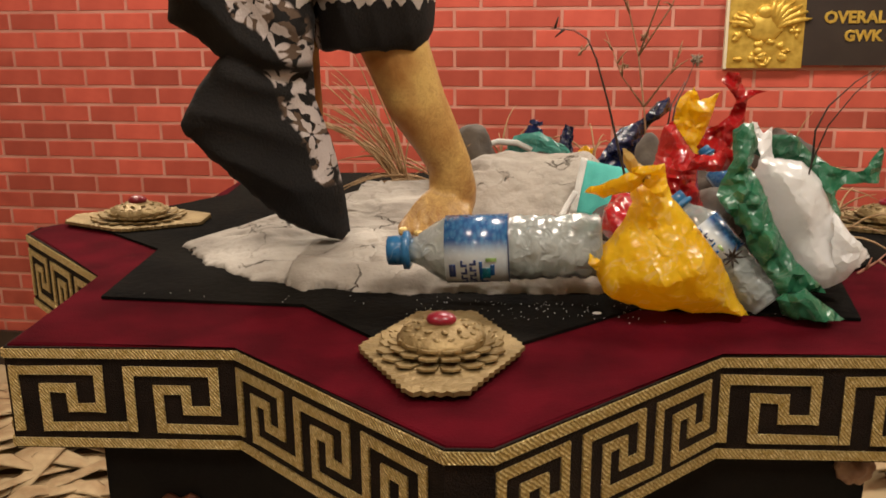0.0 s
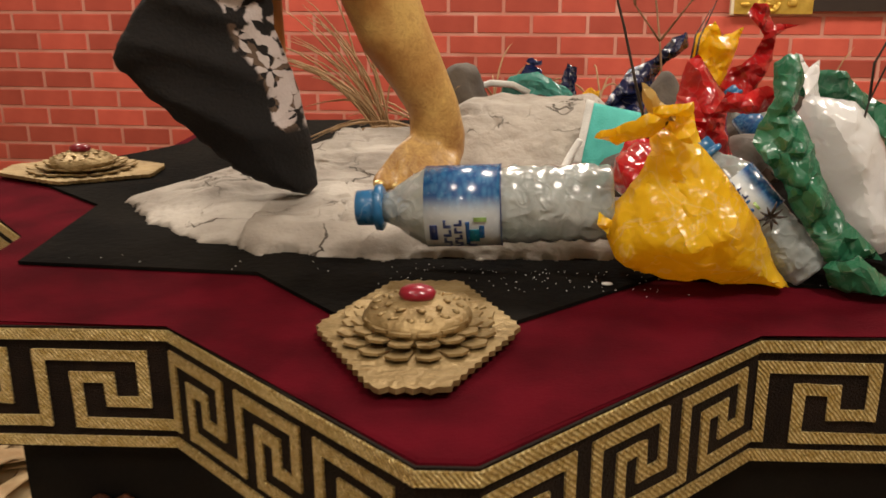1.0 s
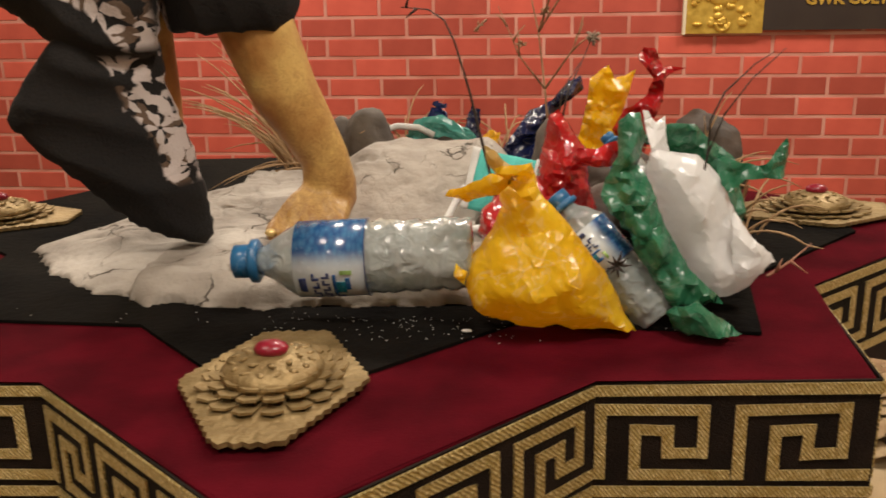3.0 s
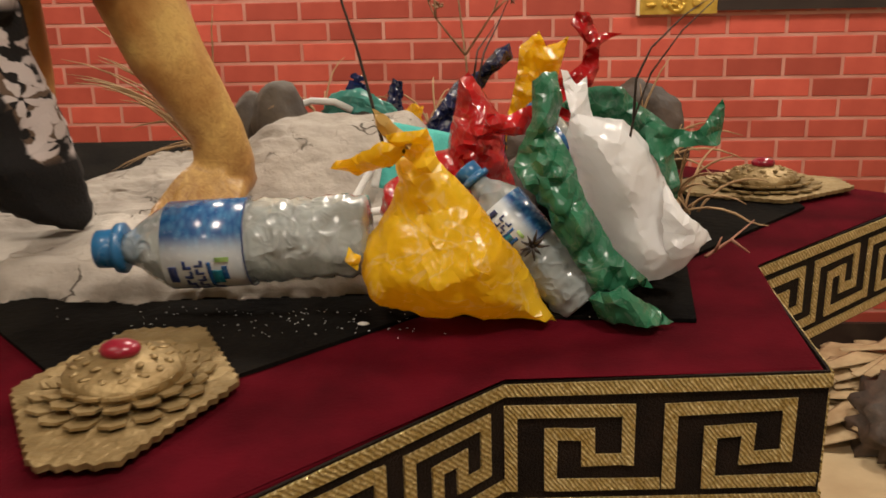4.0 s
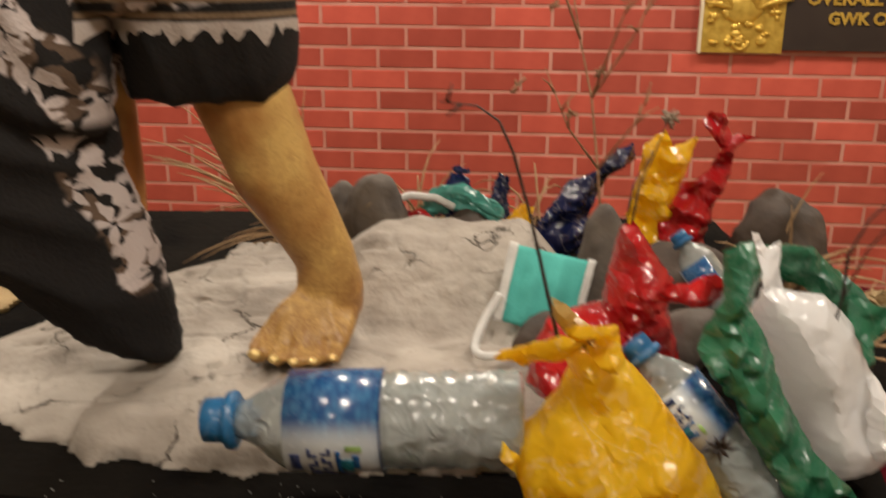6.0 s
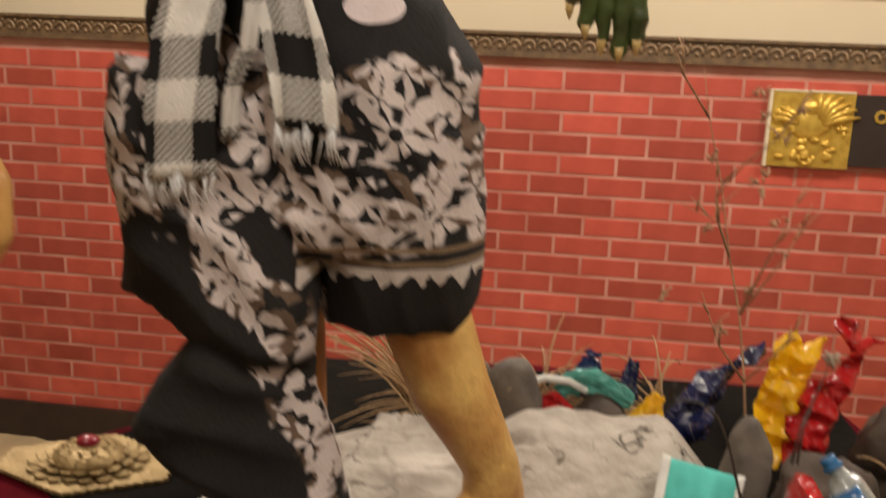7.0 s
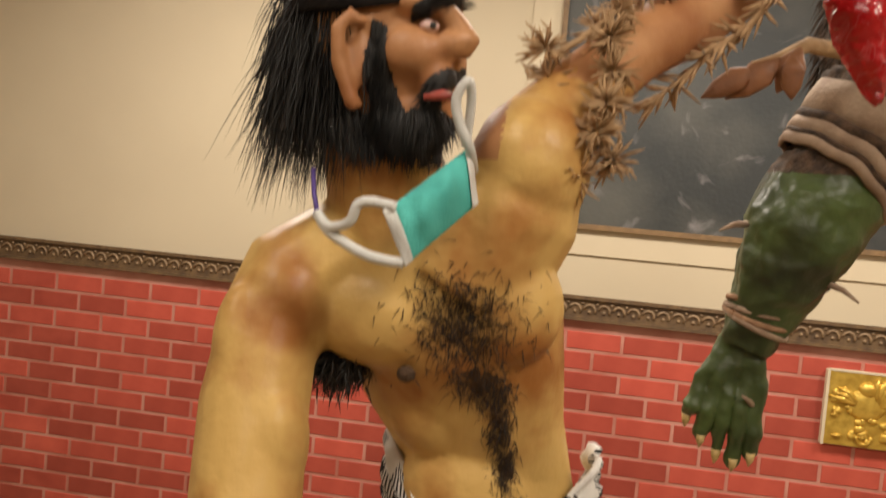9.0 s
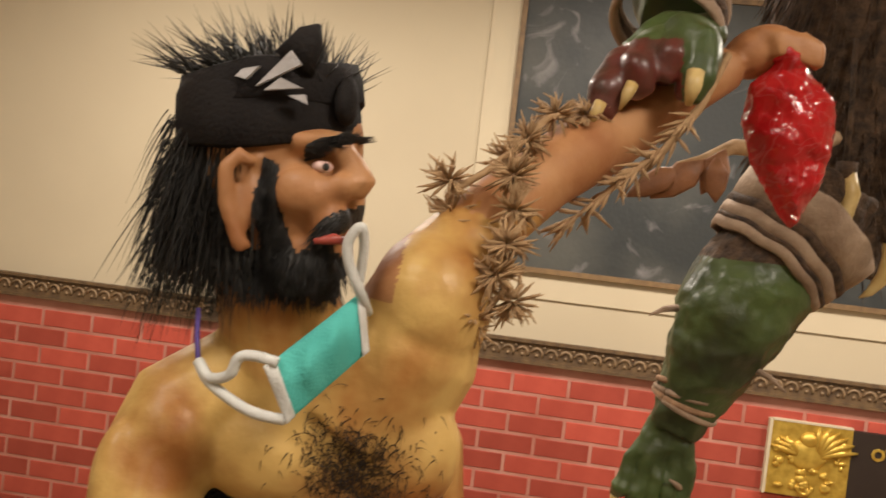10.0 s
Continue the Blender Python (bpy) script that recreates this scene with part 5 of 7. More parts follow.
def film(rows, up=(1, 0, 0), seed=0.0, fold=0.16, crease=0.0035, twist=0.0, n=22, steps=4, slim=0.84):
    """A hollow film body along a spine. rows: x, y, z, half width (along up), half depth, pleat depth.
    Long pleats run along the spine, sharp creases cross them."""
    bm = bmesh.new()
    fine = spline(rows, steps)
    ref = Vector(up)
    rings = []
    for i, (x, y, z, ra, rb, pleat) in enumerate(fine):
        p, ra, rb = Vector((x, y, z)), ra * slim, rb * slim
        q0, q1 = fine[max(i - 1, 0)], fine[min(i + 1, len(fine) - 1)]
        d = (Vector(q1[:3]) - Vector(q0[:3])).normalized()
        a = (ref - d * ref.dot(d)).normalized()
        b = d.cross(a)
        s = i / steps
        ring = []
        for k in range(n):
            t = 2 * math.pi * k / n
            tt = t + twist * s
            long_fold = 1 - 3.2 * abs(noise.noise(Vector((2.1 * math.cos(tt), 2.1 * math.sin(tt), 0.45 * s + seed))))
            fine_fold = 1 - 3.2 * abs(noise.noise(Vector((5.5 * math.cos(tt), 5.5 * math.sin(tt), 1.1 * s + seed + 9))))
            m = 1 + fold * pleat * (long_fold + 0.45 * fine_fold)
            o = a * (ra * math.cos(t) * m) + b * (rb * math.sin(t) * m)
            v = p + o
            w = v * 21 + Vector((seed, seed * 0.7, 0))
            w = w + Vector((noise.noise(w * 0.8), noise.noise(w * 0.8 + Vector((7, 0, 0))), 0)) * 0.6
            ridge = (0.6 - 3.0 * abs(noise.noise(w))) + 0.5 * (0.6 - 3.0 * abs(noise.noise(w * 2.3)))
            lim = min(1.0, min(ra, rb) / 0.012)
            v = v + o.normalized() * crease * ridge * lim
            v.z = max(v.z, TOP + 0.0045)
            ring.append(bm.verts.new(v))
        rings.append(ring)
    for r0, r1 in zip(rings, rings[1:]):
        for k in range(n):
            bm.faces.new((r0[k], r0[(k + 1) % n], r1[(k + 1) % n], r1[k]))
    bm.faces.new(rings[0][::-1]), bm.faces.new(rings[-1])
    return crumple(bm, crease * 0.35, seed)


def crumple(bm, rough, seed, sharp=0.45, cuts=1):
    """Creases a coarse skin: uneven triangles, each broken once more, folded hard at the steeper edges."""
    rnd = random.Random(seed * 101)
    for v in bm.verts:
        v.co += Vector((rnd.gauss(0, 1), rnd.gauss(0, 1), rnd.gauss(0, 1))) * rough
    bmesh.ops.triangulate(bm, faces=bm.faces[:], quad_method="SHORT_EDGE")
    bmesh.ops.subdivide_edges(bm, edges=bm.edges[:], cuts=cuts, smooth=0.25, use_grid_fill=True)
    bmesh.ops.triangulate(bm, faces=bm.faces[:])
    bmesh.ops.recalc_face_normals(bm, faces=bm.faces[:])
    for v in bm.verts:
        v.co += Vector((rnd.gauss(0, 1), rnd.gauss(0, 1), rnd.gauss(0, 1))) * rough * 0.35
        v.co.z = max(v.co.z, TOP + 0.0045)
    bm.normal_update()
    for e in bm.edges:
        e.smooth = not (len(e.link_faces) == 2 and e.calc_face_angle(0) > sharp)
    return bm


def bag(mat, label, pieces):
    """pieces: (part name, film body); one piece alone is a single mesh."""
    if len(pieces) == 1:
        return tagged(part("plastic_bag", pieces[0][1], mat), label, "plastic bag", "rubbish on the base")
    vs = [v.co.copy() for v in pieces[0][1].verts]
    mid = sum(vs, Vector()) / len(vs)
    t = thing("plastic_bag", Matrix.Translation((mid.x, mid.y, min(v.z for v in vs))), label, "plastic bag", "rubbish on the base")
    for nm, bm in pieces:
        part(nm, bm, mat, t)
    return t


bag(YBAG, "tied yellow plastic bag, full and glossy", [
    ("body", crumple(puff([(0.222, 1.024), (0.226, 1.008), (0.219, 0.990), (0.211, 0.978), (0.197, 0.959), (0.196, 0.940), (0.203, 0.925), (0.222, 0.912), (0.255, 0.906), (0.295, 0.905), (0.336, 0.9045), (0.326, 0.918),
                           (0.318, 0.937), (0.308, 0.956), (0.282, 0.991), (0.260, 1.015), (0.246, 1.026)], 0.946, 0.036, 3, cell=0.005, reach=0.05, knot=(0.233, 1.030), pleat=0.010, folds=0.011, wave=0.034), 0.0003, 3)),
    ("handle", crumple(puff([(0.238, 1.035), (0.224, 1.022), (0.209, 1.018), (0.200, 1.014), (0.189, 1.019), (0.183, 1.021), (0.187, 1.027), (0.197, 1.028), (0.220, 1.041)], 0.922, 0.007, 6, cell=0.005, reach=0.010, folds=0.012, wave=0.016), 0.0003, 6)),
    ("handle", crumple(puff([(0.226, 1.032), (0.222, 1.045), (0.236, 1.047), (0.250, 1.050), (0.253, 1.035), (0.258, 1.020), (0.247, 1.020), (0.238, 1.026)], 0.920, 0.007, 8, cell=0.005, reach=0.010, folds=0.012, wave=0.016), 0.0003, 8)),
    ("corner", crumple(puff([(0.199, 0.957), (0.190, 0.962), (0.188, 0.954), (0.197, 0.946)], 0.942, 0.003, 9, cell=0.005, reach=0.006, folds=0.012, wave=0.016), 0.0003, 9))])
bag(plastic("straw_plastic", (0.72, 0.52, 0.20), (0.60, 0.42, 0.14), 0.2, 0.7, 0.4), "pale yellow scrap of plastic bag",
    [("scrap", crumple(puff([(0.238, 1.036), (0.222, 1.036), (0.216, 1.048), (0.214, 1.063), (0.221, 1.058), (0.229, 1.047), (0.239, 1.042)], 0.925, 0.004, 11, cell=0.005, reach=0.008, folds=0.012, wave=0.016), 0.0003, 11))])
bag(GBAG, "twisted dark green plastic bag", [
    ("body", crumple(puff([(0.318, 1.068), (0.326, 1.075), (0.336, 1.074), (0.340, 1.053), (0.335, 1.034), (0.346, 1.018), (0.351, 1.001), (0.360, 0.981), (0.377, 0.953), (0.401, 0.931), (0.405, 0.924), (0.391, 0.922), (0.363, 0.922), (0.356, 0.935), (0.334, 0.964), (0.328, 0.986), (0.313, 0.997), (0.305, 1.009), (0.311, 1.027), (0.318, 1.044)], 0.952, 0.011, 15, lean=0.22, cell=0.005, reach=0.016, knot=(0.331, 1.040), pleat=0.012, rays=6, folds=0.012, wave=0.016), 0.0003, 15)),
    ("handle", crumple(puff([(0.316, 1.006), (0.330, 1.020), (0.350, 1.010), (0.347, 0.985), (0.362, 0.962), (0.350, 0.955), (0.336, 0.975), (0.322, 0.985)], 0.972, 0.012, 17, cell=0.005, reach=0.012, folds=0.012, wave=0.016), 0.0003, 17)),
    ("corner", crumple(puff([(0.358, 0.922), (0.380, 0.935), (0.404, 0.916), (0.418, 0.906), (0.395, 0.9045), (0.366, 0.9045)], 0.940, 0.012, 18, cell=0.005, reach=0.010, folds=0.012, wave=0.016), 0.0003, 18))])
bag(GBAG, "dark green plastic bag behind the white one", [
    ("body", crumple(puff([(0.342, 1.039), (0.355, 1.053), (0.371, 1.057), (0.388, 1.056), (0.404, 1.040), (0.420, 1.029), (0.432, 1.016), (0.435, 0.994), (0.437, 0.955), (0.433, 0.912), (0.391, 0.912), (0.401, 0.965), (0.404, 1.004), (0.388, 1.024), (0.363, 1.031)], 1.062, 0.012, 20, cell=0.005, reach=0.016, folds=0.012, wave=0.016), 0.0003, 20)),
    ("handle", crumple(puff([(0.402, 1.037), (0.422, 1.030), (0.436, 1.027), (0.448, 1.039), (0.457, 1.052), (0.460, 1.037), (0.457, 1.019), (0.441, 1.019), (0.426, 1.016), (0.415, 1.006), (0.404, 1.014)], 1.010, 0.007, 22, cell=0.005, reach=0.010, folds=0.012, wave=0.016), 0.0003, 22))])
bag(WBAG, "tied white plastic bag, full", [
    ("body", crumple(puff([(0.347, 1.043), (0.365, 1.040), (0.386, 1.037), (0.403, 1.021), (0.416, 0.996), (0.432, 0.966), (0.447, 0.950), (0.445, 0.931), (0.435, 0.919), (0.417, 0.913), (0.392, 0.913), (0.374, 0.928), (0.363, 0.960), (0.353, 0.995), (0.344, 1.024)], 1.016, 0.034, 27, cell=0.005, reach=0.045, knot=(0.356, 1.045), pleat=0.008, folds=0.011, wave=0.034), 0.0003, 27)),
    ("corner", crumple(puff([(0.414, 0.996), (0.428, 0.975), (0.449, 0.956), (0.453, 0.948), (0.442, 0.941), (0.414, 0.937)], 0.990, 0.012, 28, cell=0.005, reach=0.014, folds=0.012, wave=0.016), 0.0003, 28)),
    ("handle", crumple(puff([(0.349, 1.032), (0.344, 1.053), (0.340, 1.073), (0.345, 1.071), (0.352, 1.061), (0.359, 1.067), (0.361, 1.052), (0.366, 1.032)], 1.026, 0.006, 29, cell=0.005, reach=0.010, folds=0.012, wave=0.016), 0.0003, 29))])
bag(RBAG, "tied red plastic bag, shiny and crumpled", [
    ("body", crumple(puff([(0.262, 1.062), (0.270, 1.068), (0.278, 1.056), (0.289, 1.041), (0.300, 1.027), (0.297, 1.010), (0.301, 0.992), (0.308, 0.972), (0.307, 0.938), (0.293, 0.915), (0.232, 0.915), (0.218, 0.938), (0.213, 0.960), (0.205, 0.973), (0.214, 0.992), (0.236, 1.002), (0.251, 1.006), (0.254, 1.023), (0.259, 1.045)], 1.062, 0.034, 35, cell=0.005, reach=0.035, knot=(0.275, 1.018), pleat=0.014, rays=7, folds=0.011, wave=0.034), 0.0003, 35)),
    ("handle", crumple(puff([(0.281, 1.025), (0.286, 1.045), (0.302, 1.042), (0.317, 1.049), (0.325, 1.045), (0.323, 1.028), (0.308, 1.027)], 1.010, 0.008, 37, cell=0.005, reach=0.010, folds=0.012, wave=0.016), 0.0003, 37)),
    ("corner", crumple(puff([(0.255, 1.001), (0.222, 0.998), (0.204, 0.985), (0.201, 0.966), (0.211, 0.952), (0.249, 0.948)], 1.020, 0.026, 38, cell=0.005, reach=0.022, folds=0.012, wave=0.016), 0.0003, 38))])
bag(BBAG, "twisted navy blue plastic bag", [("body", crumple(puff([(0.235, 1.014), (0.263, 1.028), (0.282, 1.052), (0.299, 1.059), (0.303, 1.042), (0.277, 1.021), (0.264, 1.000), (0.257, 0.975), (0.250, 0.935), (0.200, 0.915), (0.185, 0.945)], 1.40, 0.010, 41, cell=0.005, reach=0.016, folds=0.012, wave=0.015), 0.0003, 41))])
bag(YBAG, "yellow plastic bag with its handles up", [("body", crumple(puff([(0.308, 1.027), (0.310, 1.054), (0.333, 1.071), (0.341, 1.054), (0.354, 1.057), (0.367, 1.064), (0.361, 1.044), (0.353, 1.013), (0.346, 0.981), (0.345, 0.940), (0.330, 0.910), (0.296, 0.910), (0.294, 0.960)], 1.41, 0.010, 43, cell=0.005, reach=0.016, folds=0.012, wave=0.016), 0.0003, 43))])
bag(RBAG, "red plastic bag twisted upward", [("body", crumple(puff([(0.352, 1.014), (0.381, 1.035), (0.386, 1.055), (0.368, 1.079), (0.374, 1.092), (0.387, 1.092), (0.399, 1.068), (0.425, 1.068), (0.400, 1.055), (0.401, 1.028), (0.386, 1.000), (0.385, 0.975), (0.372, 0.915), (0.332, 0.915), (0.330, 0.975)], 1.40, 0.010, 47, cell=0.005, reach=0.016, folds=0.012, wave=0.016), 0.0003, 47))])
bag(RBAG, "small red plastic bag of liquid held in the raised hand", [
    ("body", crumple(puff([(0.111, 2.011), (0.135, 2.005), (0.148, 1.980), (0.168, 1.961), (0.174, 1.931), (0.165, 1.883), (0.149, 1.844), (0.142, 1.840), (0.127, 1.857), (0.100, 1.897), (0.088, 1.933), (0.091, 1.970), (0.109, 1.987)], 1.298, 0.032, 51, cell=0.005, reach=0.045, knot=(0.120, 2.005), pleat=0.010, rays=12, folds=0.007, wave=0.030), 0.0003, 51)),
    ("handle", crumple(puff([(0.112, 2.010), (0.130, 2.008), (0.128, 1.985), (0.118, 1.978), (0.108, 1.992)], 1.292, 0.009, 52, cell=0.005, reach=0.010, folds=0.006, wave=0.016), 0.0003, 52))])

LABELBLUE = material("label_blue", (0.03, 0.16, 0.42), 0.25, (0.012, 0.07, 0.24), 60, 0.05, 200, coat=0.6)
def label_print():
    m = material("label_print", (0.64, 0.69, 0.71), 0.25, (0.54, 0.60, 0.64), 40, 0.05, 200, coat=0.6)
    nt = m.node_tree
    N, K = nt.nodes, nt.links
    p = N["Principled BSDF"]
    pale = p.inputs["Base Color"].links[0].from_socket
    uv = N.new("ShaderNodeUVMap")
    uv.uv_map = "UVMap"
    sep = N.new("ShaderNodeSeparateXYZ")
    K.new(uv.outputs[0], sep.inputs[0])
    drops = N.new("ShaderNodeTexVoronoi")
    drops.inputs["Scale"].default_value = 15
    K.new(uv.outputs[0], drops.inputs["Vector"])
    bub = N.new("ShaderNodeMapRange")
    bub.inputs[1].default_value, bub.inputs[2].default_value = 0.15, 0.75
    K.new(drops.outputs["Distance"], bub.inputs[0])
    deep = N.new("ShaderNodeMix")
    deep.data_type = "RGBA"
    deep.inputs[6].default_value, deep.inputs[7].default_value = (0.05, 0.18, 0.36, 1), (0.014, 0.075, 0.23, 1)
    K.new(bub.outputs[0], deep.inputs[0])
    fade = N.new("ShaderNodeMapRange")
    fade.interpolation_type = "SMOOTHSTEP"
    fade.inputs[1].default_value, fade.inputs[2].default_value = 0.47, 0.62
    K.new(sep.outputs[1], fade.inputs[0])
    mx = N.new("ShaderNodeMix")
    mx.data_type = "RGBA"
    K.new(fade.outputs[0], mx.inputs[0])
    K.new(pale, mx.inputs[6])
    K.new(deep.outputs[2], mx.inputs[7])
    K.new(mx.outputs[2], p.inputs["Base Color"])
    return m


LABEL = label_print()
LABELTEAL = material("label_teal", (0.02, 0.22, 0.32), 0.25, (0.015, 0.16, 0.25), 60, 0.05, 200, coat=0.6)
LABELNAVY = material("label_navy", (0.02, 0.045, 0.16), 0.3, (0.015, 0.03, 0.12), 60, 0.05, 200, coat=0.6)
LABELGREEN = material("label_green", (0.36, 0.55, 0.18), 0.3, (0.28, 0.45, 0.14), 60, 0.05, 200, coat=0.6)


def curved_patch(bm, m, x0, x1, a0, a1, r, n=20, lift=0.0006):
    """A piece of label on a bottle: from x0 to x1 along it, angle a0 to a1 round it."""
    lo, hi = [], []
    for k in range(n + 1):
        a = math.radians(a0 + (a1 - a0) * k / n)
        for lst, rr in ((lo, r), (hi, r + lift)):
            lst.append([bm.verts.new(m @ Vector((x, -rr * math.cos(a), rr * math.sin(a)))) for x in (x0, x1)])
    for k in range(n):
        bm.faces.new((hi[k][0], hi[k][1], hi[k + 1][1], hi[k + 1][0]))
        bm.faces.new((lo[k + 1][0], lo[k + 1][1], lo[k][1], lo[k][0]))
        for c in (0, 1):
            bm.faces.new((hi[k][c], hi[k + 1][c], lo[k + 1][c], lo[k][c]))
    for k in (0, n):
        bm.faces.new((hi[k][0], hi[k][1], lo[k][1], lo[k][0]))
    bmesh.ops.recalc_face_normals(bm, faces=bm.faces)


def bottle(m, s, label, bend=0.0, cap_mat=CAPBLUE):
    """A drink bottle 0.205 long at s = 1, axis along local x, cap at 0."""
    t = thing("plastic_bottle", m, label, "bottle", "rubbish on the base")
    R = 0.0315 * s
    prof = [(0.022 * s, 0.0125 * s), (0.030 * s, 0.0150 * s), (0.040 * s, 0.0225 * s), (0.047 * s, 0.0275 * s), (0.054 * s, 0.0305 * s), (0.0565 * s, R), (0.0590 * s, R), (0.1165 * s, R), (0.1185 * s, 0.0305 * s), (0.1195 * s, 0.0310 * s)]
    for k in range(5):
        x = (0.122 + 0.0155 * k) * s
        prof += [(x, R), (x + 0.006 * s, R * 1.01), (x + 0.010 * s, R * 0.955)]
    prof += [(0.200 * s, R), (0.2035 * s, R * 0.93), (0.2045 * s, R * 0.6)]
    bm = bmesh.new()
    lathe(bm, prof, Matrix(), 40)
    bmesh.ops.subdivide_edges(bm, edges=[e for e in bm.edges if e.calc_length() > 0.009 * s and abs(e.verts[0].co.x - e.verts[1].co.x) > 0.006 * s], cuts=3)
    for v in bm.verts:
        c = v.co
        lab = 0.056 * s < c.x < 0.118 * s
        f = noise.voronoi(c * 55 / s)[0]
        v.co = c * 1.0 + Vector((0, c.y, c.z)).normalized() * (0.0 if lab else (-0.0016 + 0.0035 * (f[1] - f[0])) * s)
        v.co = m @ (v.co + Vector((0, 0, bend * (c.x / 0.2) ** 2)))
    part("body", bm, CLEAR, t, "hazy crumpled grey plastic body")
    bm = bmesh.new()
    lathe(bm, [(0.0, 0.0125 * s), (0.001 * s, 0.0142 * s), (0.013 * s, 0.0145 * s), (0.0145 * s, 0.0135 * s), (0.016 * s, 0.0185 * s), (0.0205 * s, 0.0190 * s), (0.0225 * s, 0.0160 * s)], m, 32)
    part("cap", bm, cap_mat, t, "blue screw cap")
    lb = bmesh.new()
    curved_patch(lb, m, 0.0575 * s, 0.1165 * s, -105, 115, R + 0.0004, 44)
    uvl = lb.loops.layers.uv.new("UVMap")
    back = m.inverted()
    for f in lb.faces:
        for lp in f.loops:
            c = back @ lp.vert.co
            lp[uvl].uv = (c.x / s / 0.06, (math.degrees(math.atan2(c.z, -c.y)) + 105) / 220)
    lab = part("label", lb, LABEL, t, "printed label, deep blue above fading to white")
    for x0, x1, a0, a1, mt in ((0.0615, 0.0675, -38, -12, LABELNAVY), (0.0895, 0.0925, -52, -8, LABELBLUE), (0.0925, 0.1000, -44, -20, LABELTEAL), (0.1000, 0.1040, -36, -14, LABELBLUE), (0.0960, 0.1060, -8, -2, LABELGREEN),
                               (0.0905, 0.0975, -62, -54, LABELNAVY)):
        b2 = bmesh.new()
        curved_patch(b2, m, x0 * s, x1 * s, a0, a1, R + 0.0011)
        part("printed_mark", b2, mt, lab)
    for row, (x0, x1) in enumerate(((0.0722, 0.0782), (0.0805, 0.0868))):
        for k in range(4 + row):
            a0 = -62 + k * (60 / (4 + row))
            b2 = bmesh.new()
            wide = 60 / (4 + row) - 3
            curved_patch(b2, m, x0 * s, x1 * s, a0, a0 + wide * 0.36, R + 0.0011, 4)
            curved_patch(b2, m, (x0 + (0.0 if k % 2 else 0.004)) * s, (x1 - (0.004 if k % 2 else 0.0)) * s, a0 + wide * 0.36, a0 + wide, R + 0.0011, 4)
            part("letter_bar", b2, LABELNAVY, lab)
    b2 = bmesh.new()
    curved_patch(b2, m, 0.1166 * s, 0.1175 * s, -105, 115, R + 0.0010)
    part("label_seam", b2, LABELNAVY, lab)
    return t


def axis(p, q, roll=0):
    p, q = Vector(p), Vector(q)
    return Matrix.Translation(p) @ (q - p).to_track_quat("X", "Z").to_matrix().to_4x4() @ pose(0, 0, 0, roll, 0, 0)


bottle(axis((-0.003, 0.958, 0.9530), (0.2, 0.968, 0.9615)), 1.0, "large crumpled water bottle with blue cap lying on the rock")
bottle(axis((0.268, 1.005, 1.003), (0.350, 0.972, 0.914), -30), 0.66, "small crumpled water bottle leaning behind the yellow bag")
bottle(axis((0.320, 1.20, 1.02), (0.372, 1.17, 0.955), 60), 0.5, "small squashed bottle among the bags")

bm = bmesh.new()
random.seed(19)
for k in range(9):
    an = k * 0.7 + random.uniform(-0.2, 0.2)
    q = Vector((math.cos(an), -0.25, math.sin(an))) * random.uniform(0.008, 0.013)
    c = Vector((0.3190, 0.9560, 0.957))
    tube(bm, [c, c + q * 0.5 + Vector((0, -0.002, 0)), c + q], [0.0011, 0.0013, 0.0003], 5)
ball(bm, c, 0.0028, sub=1)
tagged(part("dried_seed_star", bm, WIRE), "small dark dried seed star stuck to the bottle", "seed", "twigs on the base")

# ---------------------------------------------------------------- stones, straw, twigs


def stone(c, r, mat, label, seed, turn=0):
    bm = bmesh.new()
    ball(bm, c, r, pose(0, 0, 0, 0, turn, 20 * seed), sub=4)
    bm.normal_update()
    for v in bm.verts:
        d = noise.noise(v.co * 22 + Vector((seed, 0, 0))) * 0.38 + noise.noise(v.co * 60) * 0.14 + noise.noise(v.co * 150) * 0.05
        v.co += v.normal * d * min(r)
    return tagged(part("stone", bm, mat), label, "stone", "stones on the base")


stone((0.034, 1.375, 0.975), (0.034, 0.028, 0.045), GREYROCK, "rounded grey stone behind the foot", 1)
stone((-0.008, 1.40, 0.965), (0.026, 0.022, 0.042), GREYROCK, "grey stone at the slab's back edge", 2)
stone((0.445, 1.37, 0.955), (0.056, 0.045, 0.062), DARKROCK, "dark brown stone behind the bags", 3)
stone((0.262, 1.245, 0.965), (0.024, 0.022, 0.068), GREYROCK, "upright grey-brown stone beside the mask", 4, 6)
stone((0.130, 1.40, 0.955), (0.036, 0.025, 0.026), DARKROCK, "flat dark stone among the scraps", 5)
stone((0.225, 1.15, 0.935), (0.030, 0.03, 0.022), DARKROCK, "dark stone under the mask", 6)
stone((0.318, 1.08, 0.975), (0.020, 0.03, 0.022), GREYROCK, "pale grey stone between the bags", 7)
stone((0.345, 1.25, 0.945), (0.05, 0.05, 0.05), DARKROCK, "dark stone under the bags", 8)
